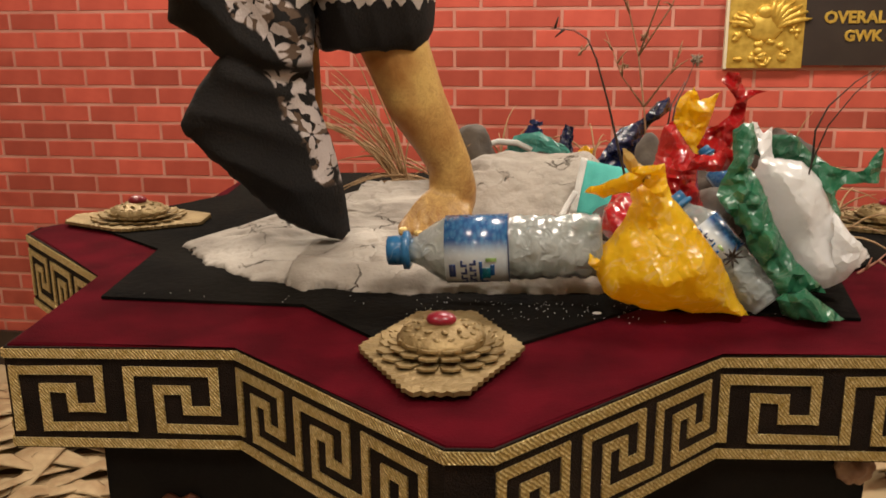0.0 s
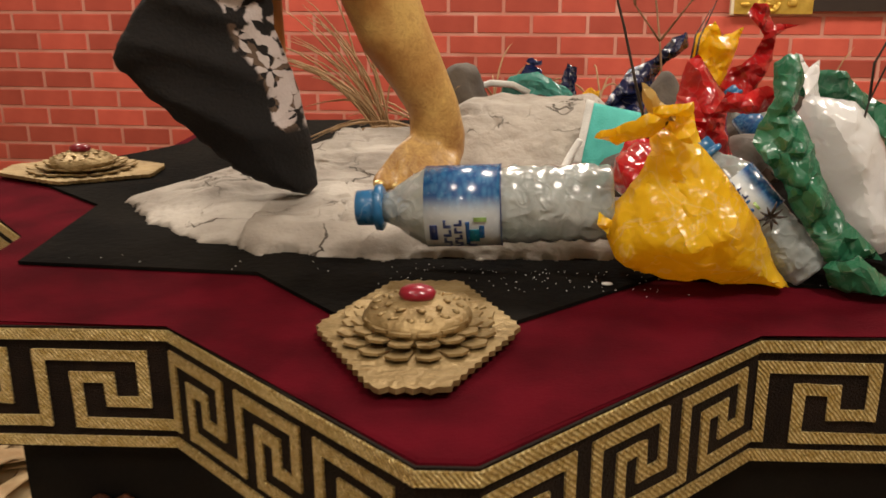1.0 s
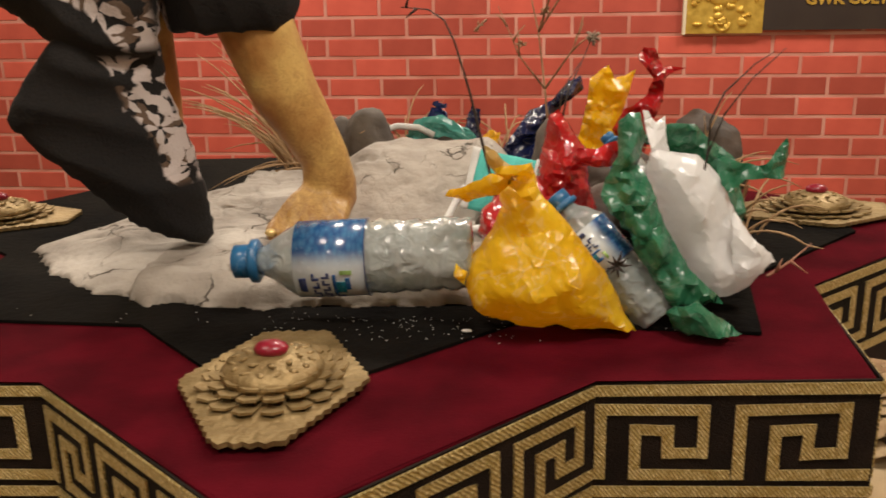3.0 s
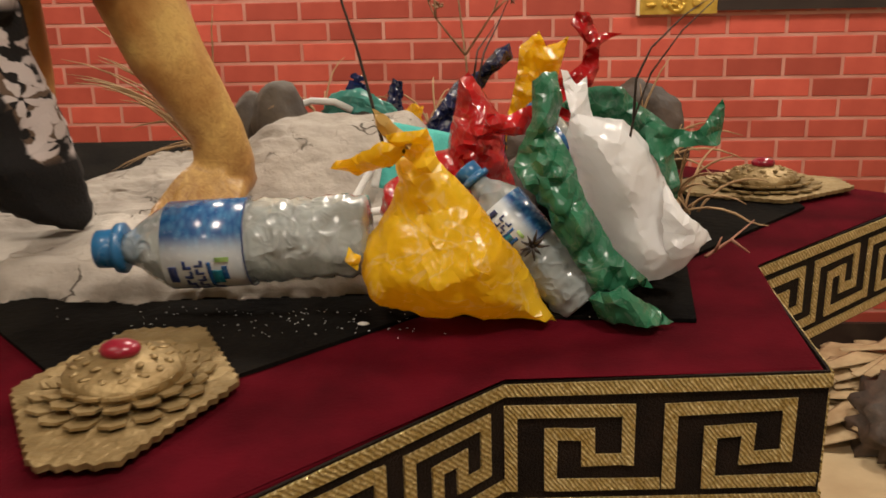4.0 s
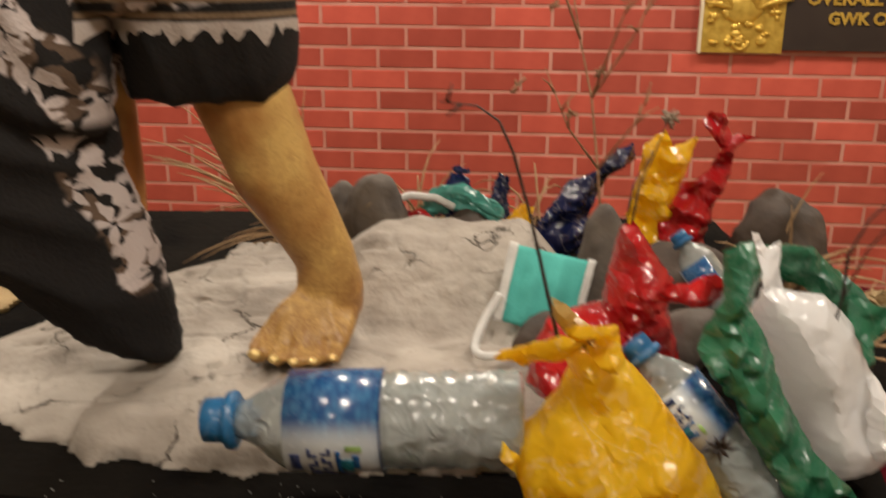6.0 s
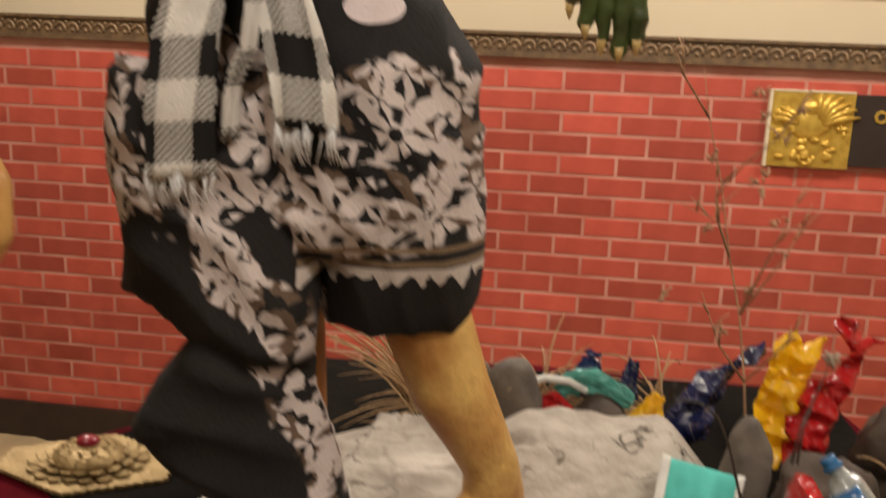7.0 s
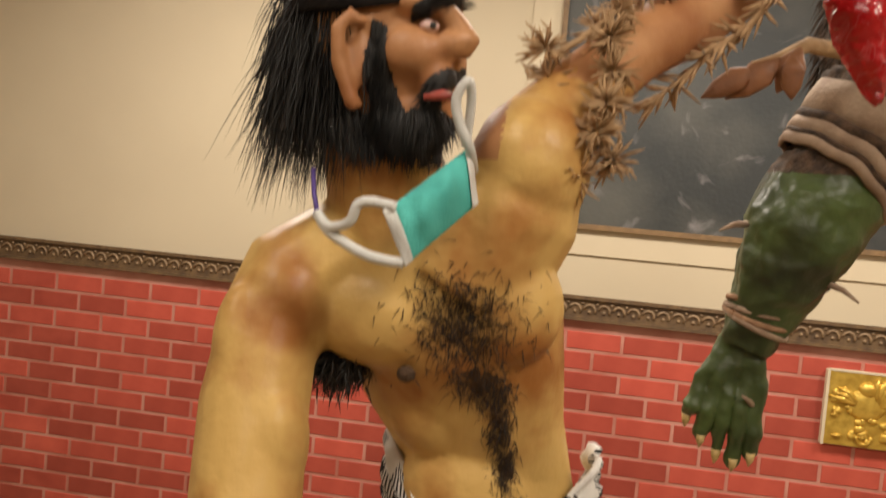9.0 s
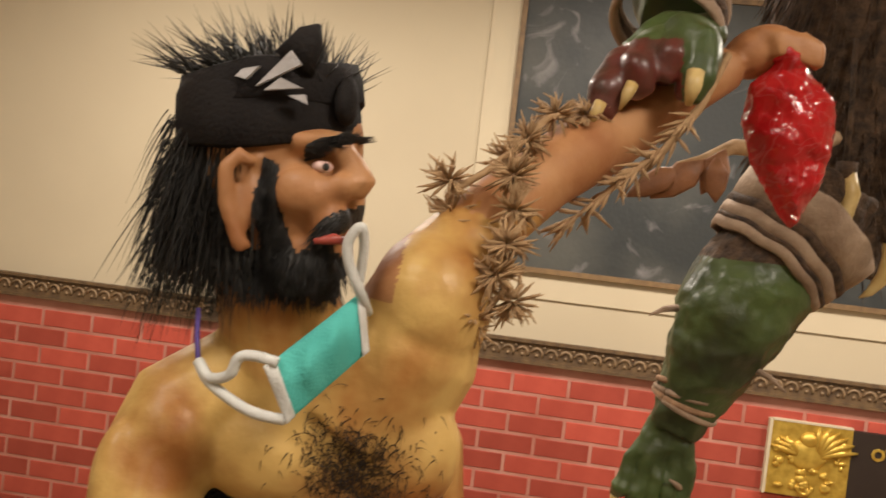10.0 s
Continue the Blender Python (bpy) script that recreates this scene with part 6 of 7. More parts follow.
for mt, label, seed, rows in (
        (TBAG, "scrap of teal plastic on the stones", 61, [(0.085, 1.40, 0.978, 0.008, 0.004, 1), (0.105, 1.40, 0.995, 0.014, 0.008, 1), (0.135, 1.40, 0.990, 0.012, 0.008, 1), (0.165, 1.395, 0.974, 0.008, 0.004, 1)]),
        (YBAG, "small yellow plastic scrap", 63, [(0.175, 1.385, 0.945, 0.018, 0.012, 1), (0.185, 1.385, 0.965, 0.015, 0.010, 1), (0.193, 1.385, 0.990, 0.006, 0.002, 1)]),
        (BBAG, "small navy plastic scrap", 65, [(0.112, 1.42, 0.97, 0.016, 0.010, 1), (0.114, 1.42, 1.0, 0.014, 0.006, 1), (0.120, 1.42, 1.022, 0.007, 0.002, 1)]),
        (BBAG, "small navy plastic scrap", 67, [(0.160, 1.42, 0.97, 0.012, 0.010, 1), (0.162, 1.42, 0.995, 0.010, 0.005, 1), (0.166, 1.42, 1.015, 0.005, 0.002, 1)]),
        (RBAG, "small red plastic scrap", 69, [(0.065, 1.385, 0.958, 0.008, 0.006, 1), (0.08, 1.385, 0.972, 0.012, 0.008, 1), (0.097, 1.385, 0.962, 0.006, 0.003, 1)])):
    bag(mt, label, [("scrap", film(rows, up=(0.3, 0, 1), seed=seed, fold=0.4, n=16, crease=0.003))])
bm = bmesh.new()
tube(bm, [(0.045, 1.36, 0.945), (0.036, 1.37, 0.968), (0.045, 1.385, 0.990), (0.068, 1.39, 0.997), (0.095, 1.392, 0.995), (0.115, 1.392, 0.985)], 0.0042, 8)
tagged(part("elastic_loop", bm, MASKWHITE), "white elastic loop lying on the rock", "cord")


def tuft(root, n, spread, lean, ln, label, seed, mat=STRAW, droop=0.16):
    random.seed(seed)
    t = thing("dry_grass", Matrix.Translation(root), label, "dry grass", "dry grass on the base")
    for k in range(n):
        p = Vector(root) + Vector((random.gauss(0, 0.008), random.gauss(0, 0.008), 0))
        d = (Vector(lean) + Vector((random.gauss(0, 1), random.gauss(0, 0.6), random.gauss(0, 0.4))) * spread).normalized()
        length = ln * random.uniform(0.55, 1.15)
        pts, q = [], p
        for s in range(8):
            pts.append(q)
            q = q + d * length / 7
            d = (d + Vector((random.gauss(0, 0.05), 0, -droop))).normalized()
            q.z = max(q.z, TOP + 0.012)
        bm = bmesh.new()
        tube(bm, pts, [0.0013] * 5 + [0.0011, 0.0008, 0.0003], 5)
        part("blade", bm, mat, t)
    return t


tuft((-0.075, 1.425, 0.925), 34, 0.22, (-0.38, 0, 1), 0.19, "tuft of dry straw-coloured grass behind the leg", 3)
tuft((-0.02, 1.44, 0.92), 16, 0.35, (-0.9, 0, 0.6), 0.17, "low tuft of dry grass at the rock's edge", 5)
tuft((0.065, 1.45, 0.93), 26, 0.45, (0.35, 0, 0.7), 0.14, "arching dry grass behind the stones", 8, droop=0.3)
tuft((0.20, 1.46, 0.93), 14, 0.5, (-0.5, 0, 0.6), 0.13, "arching dry grass behind the scraps", 9, droop=0.3)
tuft((0.462, 1.20, 0.915), 22, 0.6, (0.1, -0.2, 0.8), 0.085, "small dry grass tuft beside the medallion", 12, droop=0.22)
tuft((0.44, 1.30, 0.935), 14, 0.5, (0.2, -0.1, 0.9), 0.11, "dry grass tuft behind the green bag", 14, droop=0.2)
tuft((0.11, 1.06, 0.928), 26, 0.9, (0.1, -0.1, 0.4), 0.03, "pinch of dry moss on the rock", 15, LEAF, droop=0.1)


def twig(paths, label, mat, r=0.0022):
    t = thing("dry_twig", Matrix.Translation(paths[0][0]), label, "twig", "twigs on the base")
    for path in paths:
        bm = bmesh.new()
        n = len(path)
        tube(bm, path, [r * (1 - 0.7 * k / (n - 1)) for k in range(n)], 7)
        part("stalk", bm, mat, t)
    return t


def plant():
    random.seed(21)
    root = [(0.262, 1.25, 1.00), (0.256, 1.262, 1.06), (0.248, 1.28, 1.12), (0.236, 1.295, 1.17), (0.222, 1.30, 1.24), (0.205, 1.30, 1.30), (0.196, 1.30, 1.345)]
    ways = [root]
    for k, (dx, dz, ln) in enumerate(((-0.5, 0.9, 0.10), (0.45, 0.9, 0.12), (-0.7, 0.7, 0.07), (0.6, 0.8, 0.11), (-0.4, 0.9, 0.08), (0.5, 0.9, 0.08), (0.3, 1.0, 0.14), (-0.2, 1, 0.1))):
        s = Vector(root[1 + k % 5])
        e = s + Vector((dx, random.uniform(-0.3, 0.3), dz)) * ln
        mid = s.lerp(e, 0.5) + Vector((random.gauss(0, 0.006), 0, random.gauss(0, 0.006)))
        ways.append([tuple(s), tuple(mid), tuple(e)])
        for j in range(3):
            b = mid.lerp(e, 0.3 * j)
            f = b + Vector((random.uniform(-0.7, 0.7), random.uniform(-0.4, 0.4), random.uniform(0.1, 1))) * 0.03
            ways.append([tuple(b), tuple(b.lerp(f, 0.5) + Vector((0, 0, 0.002))), tuple(f)])
    return ways


pl = twig(plant(), "tall brown dried weed standing among the bags", TWIG, 0.0013)
random.seed(23)
for k in range(14):
    bm = bmesh.new()
    c = (random.choice((0.2, 0.22, 0.25, 0.27)) + random.gauss(0, 0.025), 1.29 + random.gauss(0, 0.015), random.uniform(1.10, 1.33))
    spike_tuft(bm, c, 0.002, 7, 0.006, 1)
    tagged(part("seed_head", bm, TWIG, pl), kind="stuff")
twig([[(0.222, 0.930, 1.020), (0.211, 0.940, 1.06), (0.201, 0.945, 1.099), (0.190, 0.948, 1.135), (0.182, 0.948, 1.152), (0.170, 0.948, 1.160), (0.149, 0.948, 1.162)], [(0.153, 0.948, 1.162), (0.156, 0.948, 1.172)],
      [(0.161, 0.948, 1.161), (0.153, 0.948, 1.154)]], "thin bent black wire stuck in the yellow bag", WIRE, 0.0013)
w2 = twig([[(0.274, 1.115, 1.05), (0.279, 1.13, 1.075), (0.292, 1.15, 1.10), (0.300, 1.16, 1.118)], [(0.270, 1.115, 1.05), (0.274, 1.12, 1.078), (0.290, 1.15, 1.099)]], "dark stem with a dried flower head in the red bag", WIRE, 0.0011)
bm = bmesh.new()
spike_tuft(bm, (0.302, 1.162, 1.122), 0.004, 26, 0.008, 1)
part("flower_head", bm, material("grey_seed", (0.35, 0.27, 0.2), 0.8, (0.2, 0.15, 0.11), 60, 0.3, 200), w2)
twig([[(0.381, 0.998, 0.955), (0.385, 0.995, 1.0), (0.391, 0.995, 1.040), (0.402, 0.995, 1.073), (0.422, 0.995, 1.102), (0.446, 0.997, 1.125)], [(0.391, 0.995, 1.04), (0.392, 0.998, 1.068), (0.402, 1.0, 1.09), (0.425, 1.005, 1.112), (0.44, 1.005, 1.122)]],
     "thin black wires stuck upright beside the white bag", WIRE, 0.0012)
twig([[(0.462, 1.06, 0.915), (0.485, 1.075, 0.925), (0.512, 1.11, 0.932)], [(0.485, 1.075, 0.925), (0.50, 1.07, 0.915)], [(0.470, 1.063, 0.918), (0.474, 1.06, 0.932)]], "short pinkish dry twig beside the white bag", material("pink_twig", (0.42, 0.2, 0.13), 0.8, (0.3, 0.13, 0.08), 60, 0.3, 200), 0.0016)

random.seed(31)
bm = bmesh.new()
for k in range(120):
    x, y = random.uniform(0.02, 0.26), random.uniform(0.905, 0.965)
    if k > 95:
        x, y = random.uniform(-0.28, 0.42), random.uniform(0.93, 0.96)
    ball(bm, (x, y, TOP + 0.0053), (random.uniform(0.0002, 0.0009), random.uniform(0.0002, 0.0007), 0.0004), sub=1)
ball(bm, (0.198, 0.933, TOP + 0.0055), (0.0045, 0.0028, 0.0012), sub=2)
tagged(part("crumbs", bm, MASKWHITE), "white plaster crumbs scattered on the black felt", "crumbs", kind="stuff")

# ---------------------------------------------------------------- second statue: green ogre reaching down
bm = bmesh.new()
tube(bm, [(0.30, 1.87, 1.93), (0.262, 1.86, 1.83), (0.222, 1.845, 1.765), (0.195, 1.835, 1.715), (0.172, 1.84, 1.65), (0.158, 1.85, 1.60), (0.146, 1.852, 1.565), (0.137, 1.855, 1.53)],
     [0.090, 0.083, 0.084, 0.082, 0.066, 0.053, 0.042, 0.036], 24)
ball(bm, (0.198, 1.81, 1.732), (0.066, 0.045, 0.05), sub=3)
ball(bm, (0.235, 1.80, 1.775), (0.04, 0.04, 0.04), sub=3)
tube(bm, [(0.139, 1.855, 1.55), (0.130, 1.86, 1.515), (0.122, 1.868, 1.475)], [(0.024, 0.028), (0.024, 0.040), (0.014, 0.044)], 16, up=(0, 1, 0))
for x0, x1, z1 in ((0.074, 0.058, 1.402), (0.096, 0.083, 1.372), (0.117, 0.108, 1.350), (0.140, 0.135, 1.340), (0.160, 0.160, 1.352)):
    tube(bm, [(0.4 * x0 + 0.083, 1.850, 1.535), (x0, 1.85, 1.475), ((x0 + x1) / 2, 1.845, 1.43), (x1, 1.858, z1 + 0.014), (x1, 1.865, z1)], [0.0120, 0.0112, 0.0105, 0.0085, 0.004], 12)
tube(bm, [(0.34, 1.98, 1.80), (0.36, 1.99, 2.0), (0.35, 1.98, 2.25)], [0.10, 0.13, 0.12], 20)
tube(bm, [(0.30, 1.90, 2.3), (0.12, 1.70, 2.32), (0.03, 1.42, 2.12), (0.02, 1.31, 2.03)], [0.08, 0.06, 0.05, 0.036], 16)
# hand closed round the man's forearm
ball(bm, (0.012, 1.262, 1.985), (0.040, 0.030, 0.030), pose(0, 0, 0, 0, -30, 0), sub=3)
for x, z in ((-0.036, 1.940), (-0.012, 1.958), (0.014, 1.972)):
    tube(bm, [(x + 0.03, 1.265, z + 0.035), (x + 0.008, 1.225, z + 0.022), (x - 0.004, 1.198, z - 0.004), (x - 0.008, 1.200, z - 0.022)], [0.015, 0.0145, 0.012, 0.007], 12)
tube(bm, [(0.03, 1.26, 2.0), (0.032, 1.222, 1.985), (0.031, 1.205, 1.955), (0.030, 1.21, 1.94)], [0.017, 0.016, 0.013, 0.008], 12)
ogre = fused(bm, 0.0038, 3)
ogre.normal_update()
for v in ogre.verts:
    lump = 1 - 2 * abs(noise.noise(v.co * 16 + Vector((3, 0, 0))))
    v.co += v.normal * (0.007 * lump + 0.0025 * noise.noise(v.co * 60))
for f in ogre.faces:
    c = f.calc_center_median()
    n = noise.noise(c * 9)
    f.material_index = 0
    if c.y > 1.93 or (c.z > 1.80 and c.y > 1.6):
        f.material_index = 1
    elif c.y < 1.5 and c.x < 0.02 + 0.03 * n and c.z < 1.985:
        f.material_index = 2
random.seed(40)
for k in range(700):
    a, z = random.uniform(2.4, 5.4), random.uniform(1.78, 2.3)
    strand(ogre, (0.35 + 0.125 * math.cos(a), 1.985 + 0.125 * math.sin(a), z), (math.cos(a) * 0.4, math.sin(a) * 0.4, -0.8), random.uniform(0.03, 0.07), 0.0016, 0.1, 1, 3)
for x, z in ((0.058, 1.402), (0.083, 1.372), (0.108, 1.350), (0.135, 1.340), (0.160, 1.352)):
    tube(ogre, [(x, 1.850, z + 0.014), (x, 1.853, z + 0.002), (x, 1.860, z - 0.010)], [0.0075, 0.006, 0.001], 8, mat=3)
tube(ogre, [(0.030, 1.194, 1.958), (0.029, 1.190, 1.945), (0.027, 1.194, 1.930)], [0.008, 0.0075, 0.003], 8, mat=3)
for x, z in ((-0.044, 1.925), (-0.020, 1.943)):
    tube(ogre, [(x, 1.190, z), (x - 0.004, 1.188, z - 0.010), (x - 0.008, 1.192, z - 0.022)], [0.006, 0.005, 0.001], 8, mat=3)
tagged(part("ogre_statue", ogre, [GREEN, FUR, MAROON, IVORY]), "dark green painted ogre statue with brown fur, reaching down", "statue")


def winding(c, axis_dir, r, w, turns, mat, name, label, category, tilt=0.25, seed=0):
    t = thing(name, Matrix.Translation(c), label, category)
    ax = Vector(axis_dir).normalized()
    a = ax.orthogonal().normalized()
    b = ax.cross(a)
    for k in range(turns):
        bm = bmesh.new()
        pts = []
        for i in range(37):
            an = 2 * math.pi * i / 36
            off = (k - (turns - 1) / 2) * w * 1.2 + w * tilt * math.sin(an + seed + k)
            pts.append(Vector(c) + ax * off + (a * math.cos(an) + b * math.sin(an)) * (r * (1 + 0.02 * math.sin(3 * an + k))))
        tube(bm, pts, [(w * 0.62, 0.004)] * 37 if turns < 4 else w * 0.6, 8, up=ax)
        part("strip", bm, mat[k % len(mat)], t)
    return t


def hide_wrap():
    t = thing("loin_wrap", pose(0.250, 1.855, 1.818), "beige hide with brown stripes wrapped over the ogre's limb", "cloth")
    ax = Vector((-0.62, -0.1, -0.78)).normalized()
    a = ax.orthogonal().normalized()
    b = ax.cross(a)
    for off0, off1, r0, r1, mat in ((-0.075, -0.022, 0.118, 0.108, BANDAGE), (-0.023, -0.008, 0.110, 0.106, FUR), (-0.009, 0.010, 0.107, 0.101, BANDAGE), (0.009, 0.017, 0.103, 0.100, FUR), (0.016, 0.030, 0.101, 0.096, BANDAGE)):
        bm = bmesh.new()
        rows = []
        for off, r in ((off0, r0), (0.5 * (off0 + off1), 0.5 * (r0 + r1) + 0.002), (off1, r1), (off1, r1 - 0.006), (off0, r0 - 0.006)):
            rows.append([bm.verts.new(Vector((0.250, 1.855, 1.818)) + ax * (off + 0.006 * math.sin(2 * an + 0.6) + 0.002 * math.sin(9 * an)) + (a * math.cos(an) + b * math.sin(an)) * r * (1 + 0.02 * math.sin(5 * an))) for an in [2 * math.pi * k / 48 for k in range(48)]])
        for q0, q1 in zip(rows, rows[1:] + rows[:1]):
            for k in range(48):
                bm.faces.new((q0[k], q0[(k + 1) % 48], q1[(k + 1) % 48], q1[k]))
        bmesh.ops.recalc_face_normals(bm, faces=bm.faces[:])
        part("strip", bm, mat, t)


hide_wrap()
for path in ([(0.110, 1.800, 1.719), (0.088, 1.770, 1.717), (0.068, 1.758, 1.707)], [(0.226, 1.810, 1.645), (0.250, 1.780, 1.637), (0.271, 1.768, 1.621)], [(0.163, 1.860, 1.432), (0.147, 1.830, 1.450), (0.133, 1.818, 1.460)]):
    bm = bmesh.new()
    tube(bm, path, [0.006, 0.0045, 0.0015], 7)
    tagged(part("broken_thorn", bm, BANDAGE), "short broken wooden thorn stuck in the ogre's arm", "thorn", "thorns in the ogre's arm")
winding((0.149, 1.852, 1.583), (-0.28, 0, -0.96), 0.050, 0.008, 4, [TWIG, BANDAGE, TWIG, BANDAGE], "rope_bracelet", "rough brown rope bracelet on the ogre's wrist", "bracelet", 1.0)
winding((0.010, 1.285, 2.022), (0.2, 0.6, 0.75), 0.050, 0.012, 3, [BANDAGE, FUR, BANDAGE], "wrist_wrap", "beige cloth strips wrapped round the gripping wrist", "cloth", 0.4)
for pts in ([(0.320, 1.79, 1.945), (0.329, 1.785, 1.912), (0.325, 1.785, 1.880), (0.309, 1.788, 1.856), (0.296, 1.792, 1.843)], [(0.392, 1.79, 1.86), (0.395, 1.785, 1.83), (0.388, 1.785, 1.80), (0.372, 1.79, 1.775), (0.360, 1.792, 1.766)]):
    f = thing("fang_pendant", Matrix.Translation(pts[0]), "ivory fang pendant on a dark cord", "pendant", "fang pendants")
    bm = bmesh.new()
    tube(bm, pts, [0.013, 0.0135, 0.011, 0.006, 0.001], 12)
    part("fang", bm, IVORY, f)
    bm = bmesh.new()
    top = Vector(pts[0])
    tube(bm, [top + Vector((0.006, 0.06, 0.20)), top + Vector((0.004, 0.03, 0.10)), top + Vector((0.0, 0.005, 0.01))], 0.004, 8)
    tube(bm, [top + Vector((0, 0, 0.012)), top - Vector((0, 0, 0.012))], 0.0145, 12)
    part("cord", bm, FUR, f)
random.seed(44)
lf = thing("dead_leaf_spray", pose(0.06, 1.5, 1.89), "curled brown dead leaves hanging from the ogre", "leaves")
bm = bmesh.new()
tube(bm, [(0.30, 1.80, 1.99), (0.20, 1.62, 1.945), (0.115, 1.50, 1.932), (0.08, 1.49, 1.912), (0.055, 1.49, 1.905)], [0.012, 0.011, 0.009, 0.006, 0.003], 8)
part("stalk", bm, STRAW, lf)
for c, d, ln, w in (((0.105, 1.49, 1.925), (-0.35, 0, -0.9), 0.055, 0.016), ((0.085, 1.49, 1.912), (-0.75, 0, -0.65), 0.075, 0.018), ((0.06, 1.49, 1.90), (-0.85, 0, -0.55), 0.070, 0.015), ((0.095, 1.48, 1.915), (0.1, 0, -1), 0.05, 0.014)):
    bm = bmesh.new()
    c, d = Vector(c), Vector(d).normalized()
    tube(bm, [c, c + d * ln * 0.35 + Vector((0, -0.006, 0)), c + d * ln * 0.7, c + d * ln], [(0.003, 0.003), (w, 0.003), (w * 0.8, 0.003), (0.001, 0.001)], 10)
    for v in bm.verts:
        v.co.y += 0.006 * noise.noise(v.co * 40)
    part("leaf", bm, LEAF, lf)

# ---------------------------------------------------------------- wall fittings
rail = thing("dado_rail", pose(0, WALL_Y, BRICK_TOP), "dark carved wooden dado rail on the wall", "rail", kind="structure")
bm = bmesh.new()
box(bm, -4.2, 3.4, WALL_Y - 0.022, WALL_Y - 0.001, BRICK_TOP + 0.012, BRICK_TOP + 0.083)
part("board", bm, DADO, rail, smooth=False)
for z in (BRICK_TOP, BRICK_TOP + 0.083):
    part("lip", box(bmesh.new(), -4.2, 3.4, WALL_Y - 0.034, WALL_Y - 0.001, z, z + 0.012), DADO, rail, smooth=False)
DADOLIGHT = material("dado_carving", (0.30, 0.20, 0.11), 0.5, (0.17, 0.11, 0.06), 40, 0.3, 90)
bm = bmesh.new()
for k in range(95):
    x0 = -3.1 + k * 0.056
    pts = [(x0 + 0.022 * math.cos(a), WALL_Y - 0.024, BRICK_TOP + 0.040 + 0.024 * math.sin(a)) for a in [math.radians(d) for d in range(-20, 201, 37)]]
    tube(bm, pts, 0.0055, 5)
    ball(bm, (x0, WALL_Y - 0.024, BRICK_TOP + 0.036), (0.008, 0.006, 0.008), sub=1)
    ball(bm, (x0 + 0.028, WALL_Y - 0.024, BRICK_TOP + 0.068), (0.007, 0.005, 0.006), sub=1)
tagged(part("scroll_carving", bm, DADOLIGHT, rail), kind="stuff")


def landscape():
    m = material("dark_landscape_paint", (0.085, 0.085, 0.075), 0.5, (0.030, 0.034, 0.034), 3.2, 0.25, 60, detail=9, lo=0.38, hi=0.7)
    nt = m.node_tree
    N, K = nt.nodes, nt.links
    p = N["Principled BSDF"]
    old = p.inputs["Base Color"].links[0].from_socket
    co = N.new("ShaderNodeTexCoord")
    t = N.new("ShaderNodeTexNoise")
    t.inputs["Scale"].default_value, t.inputs["Detail"].default_value, t.inputs["Distortion"].default_value = 6.5, 9, 1.2
    K.new(co.outputs["Object"], t.inputs["Vector"])
    r = N.new("ShaderNodeMapRange")
    r.inputs[1].default_value, r.inputs[2].default_value = 0.60, 0.74
    K.new(t.outputs[0], r.inputs[0])
    mx = N.new("ShaderNodeMix")
    mx.data_type = "RGBA"
    K.new(r.outputs[0], mx.inputs[0])
    K.new(old, mx.inputs[6])
    mx.inputs[7].default_value = (0.20, 0.19, 0.19, 1)
    K.new(mx.outputs[2], p.inputs["Base Color"])
    return m


PALEFRAME = material("pale_frame", (0.62, 0.535, 0.38), 0.7, (0.58, 0.495, 0.35), 3, 0.05, 90)
art = thing("painting", pose(0.8, WALL_Y, 2.15), "large dark landscape painting in a pale frame", "painting")
X0, X1, Z0, Z1 = -0.32, 1.95, 1.655, 2.72
part("canvas", box(bmesh.new(), X0, X1, WALL_Y - 0.020, WALL_Y - 0.001, Z0, Z1), landscape(), art, smooth=False)
for a, b, c, d in ((X0 - 0.02, X0, Z0 - 0.02, Z1), (X1, X1 + 0.02, Z0 - 0.02, Z1), (X0, X1, Z0 - 0.02, Z0), (X0, X1, Z1, Z1 + 0.02)):
    part("inner_frame", box(bmesh.new(), a, b, WALL_Y - 0.030, WALL_Y - 0.001, c, d), material("thin_wood", (0.24, 0.15, 0.07), 0.5, (0.16, 0.1, 0.05), 30, 0.2, 90) if "thin_wood" not in bpy.data.materials else bpy.data.materials["thin_wood"], art, smooth=False)
part("outer_frame", box(bmesh.new(), X0 - 0.135, X0 - 0.0205, WALL_Y - 0.009, WALL_Y - 0.001, Z0 - 0.12, Z1 + 0.02), PALEFRAME, art, smooth=False)
part("outer_frame", box(bmesh.new(), X0 - 0.0203, X1 + 0.1, WALL_Y - 0.009, WALL_Y - 0.001, Z0 - 0.12, Z0 - 0.0205), PALEFRAME, art, smooth=False)

sign = thing("wall_sign", pose(1.2, WALL_Y, 1.06), "black sign with a gold winged emblem and gold lettering", "sign")
EMBLEM = material("emblem_gold", (0.72, 0.50, 0.10), 0.35, (0.50, 0.31, 0.05), 26, 0.5, 60, metal=0.55)
SIGNBLACK = material("sign_black", (0.022, 0.014, 0.012), 0.45, (0.03, 0.02, 0.016), 9, 0.05, 90)
part("board", box(bmesh.new(), 1.0, 2.25, WALL_Y - 0.034, WALL_Y - 0.001, 0.935, 1.195), SIGNBLACK, sign, smooth=False)
part("emblem_panel", box(bmesh.new(), 0.768, 1.055, WALL_Y - 0.038, WALL_Y - 0.001, 0.925, 1.198), EMBLEM, sign, "embossed gold panel", smooth=False)
part("panel_edge", box(bmesh.new(), 0.757, 0.768, WALL_Y - 0.04, WALL_Y - 0.001, 0.922, 1.201), PALEFRAME, sign, smooth=False)
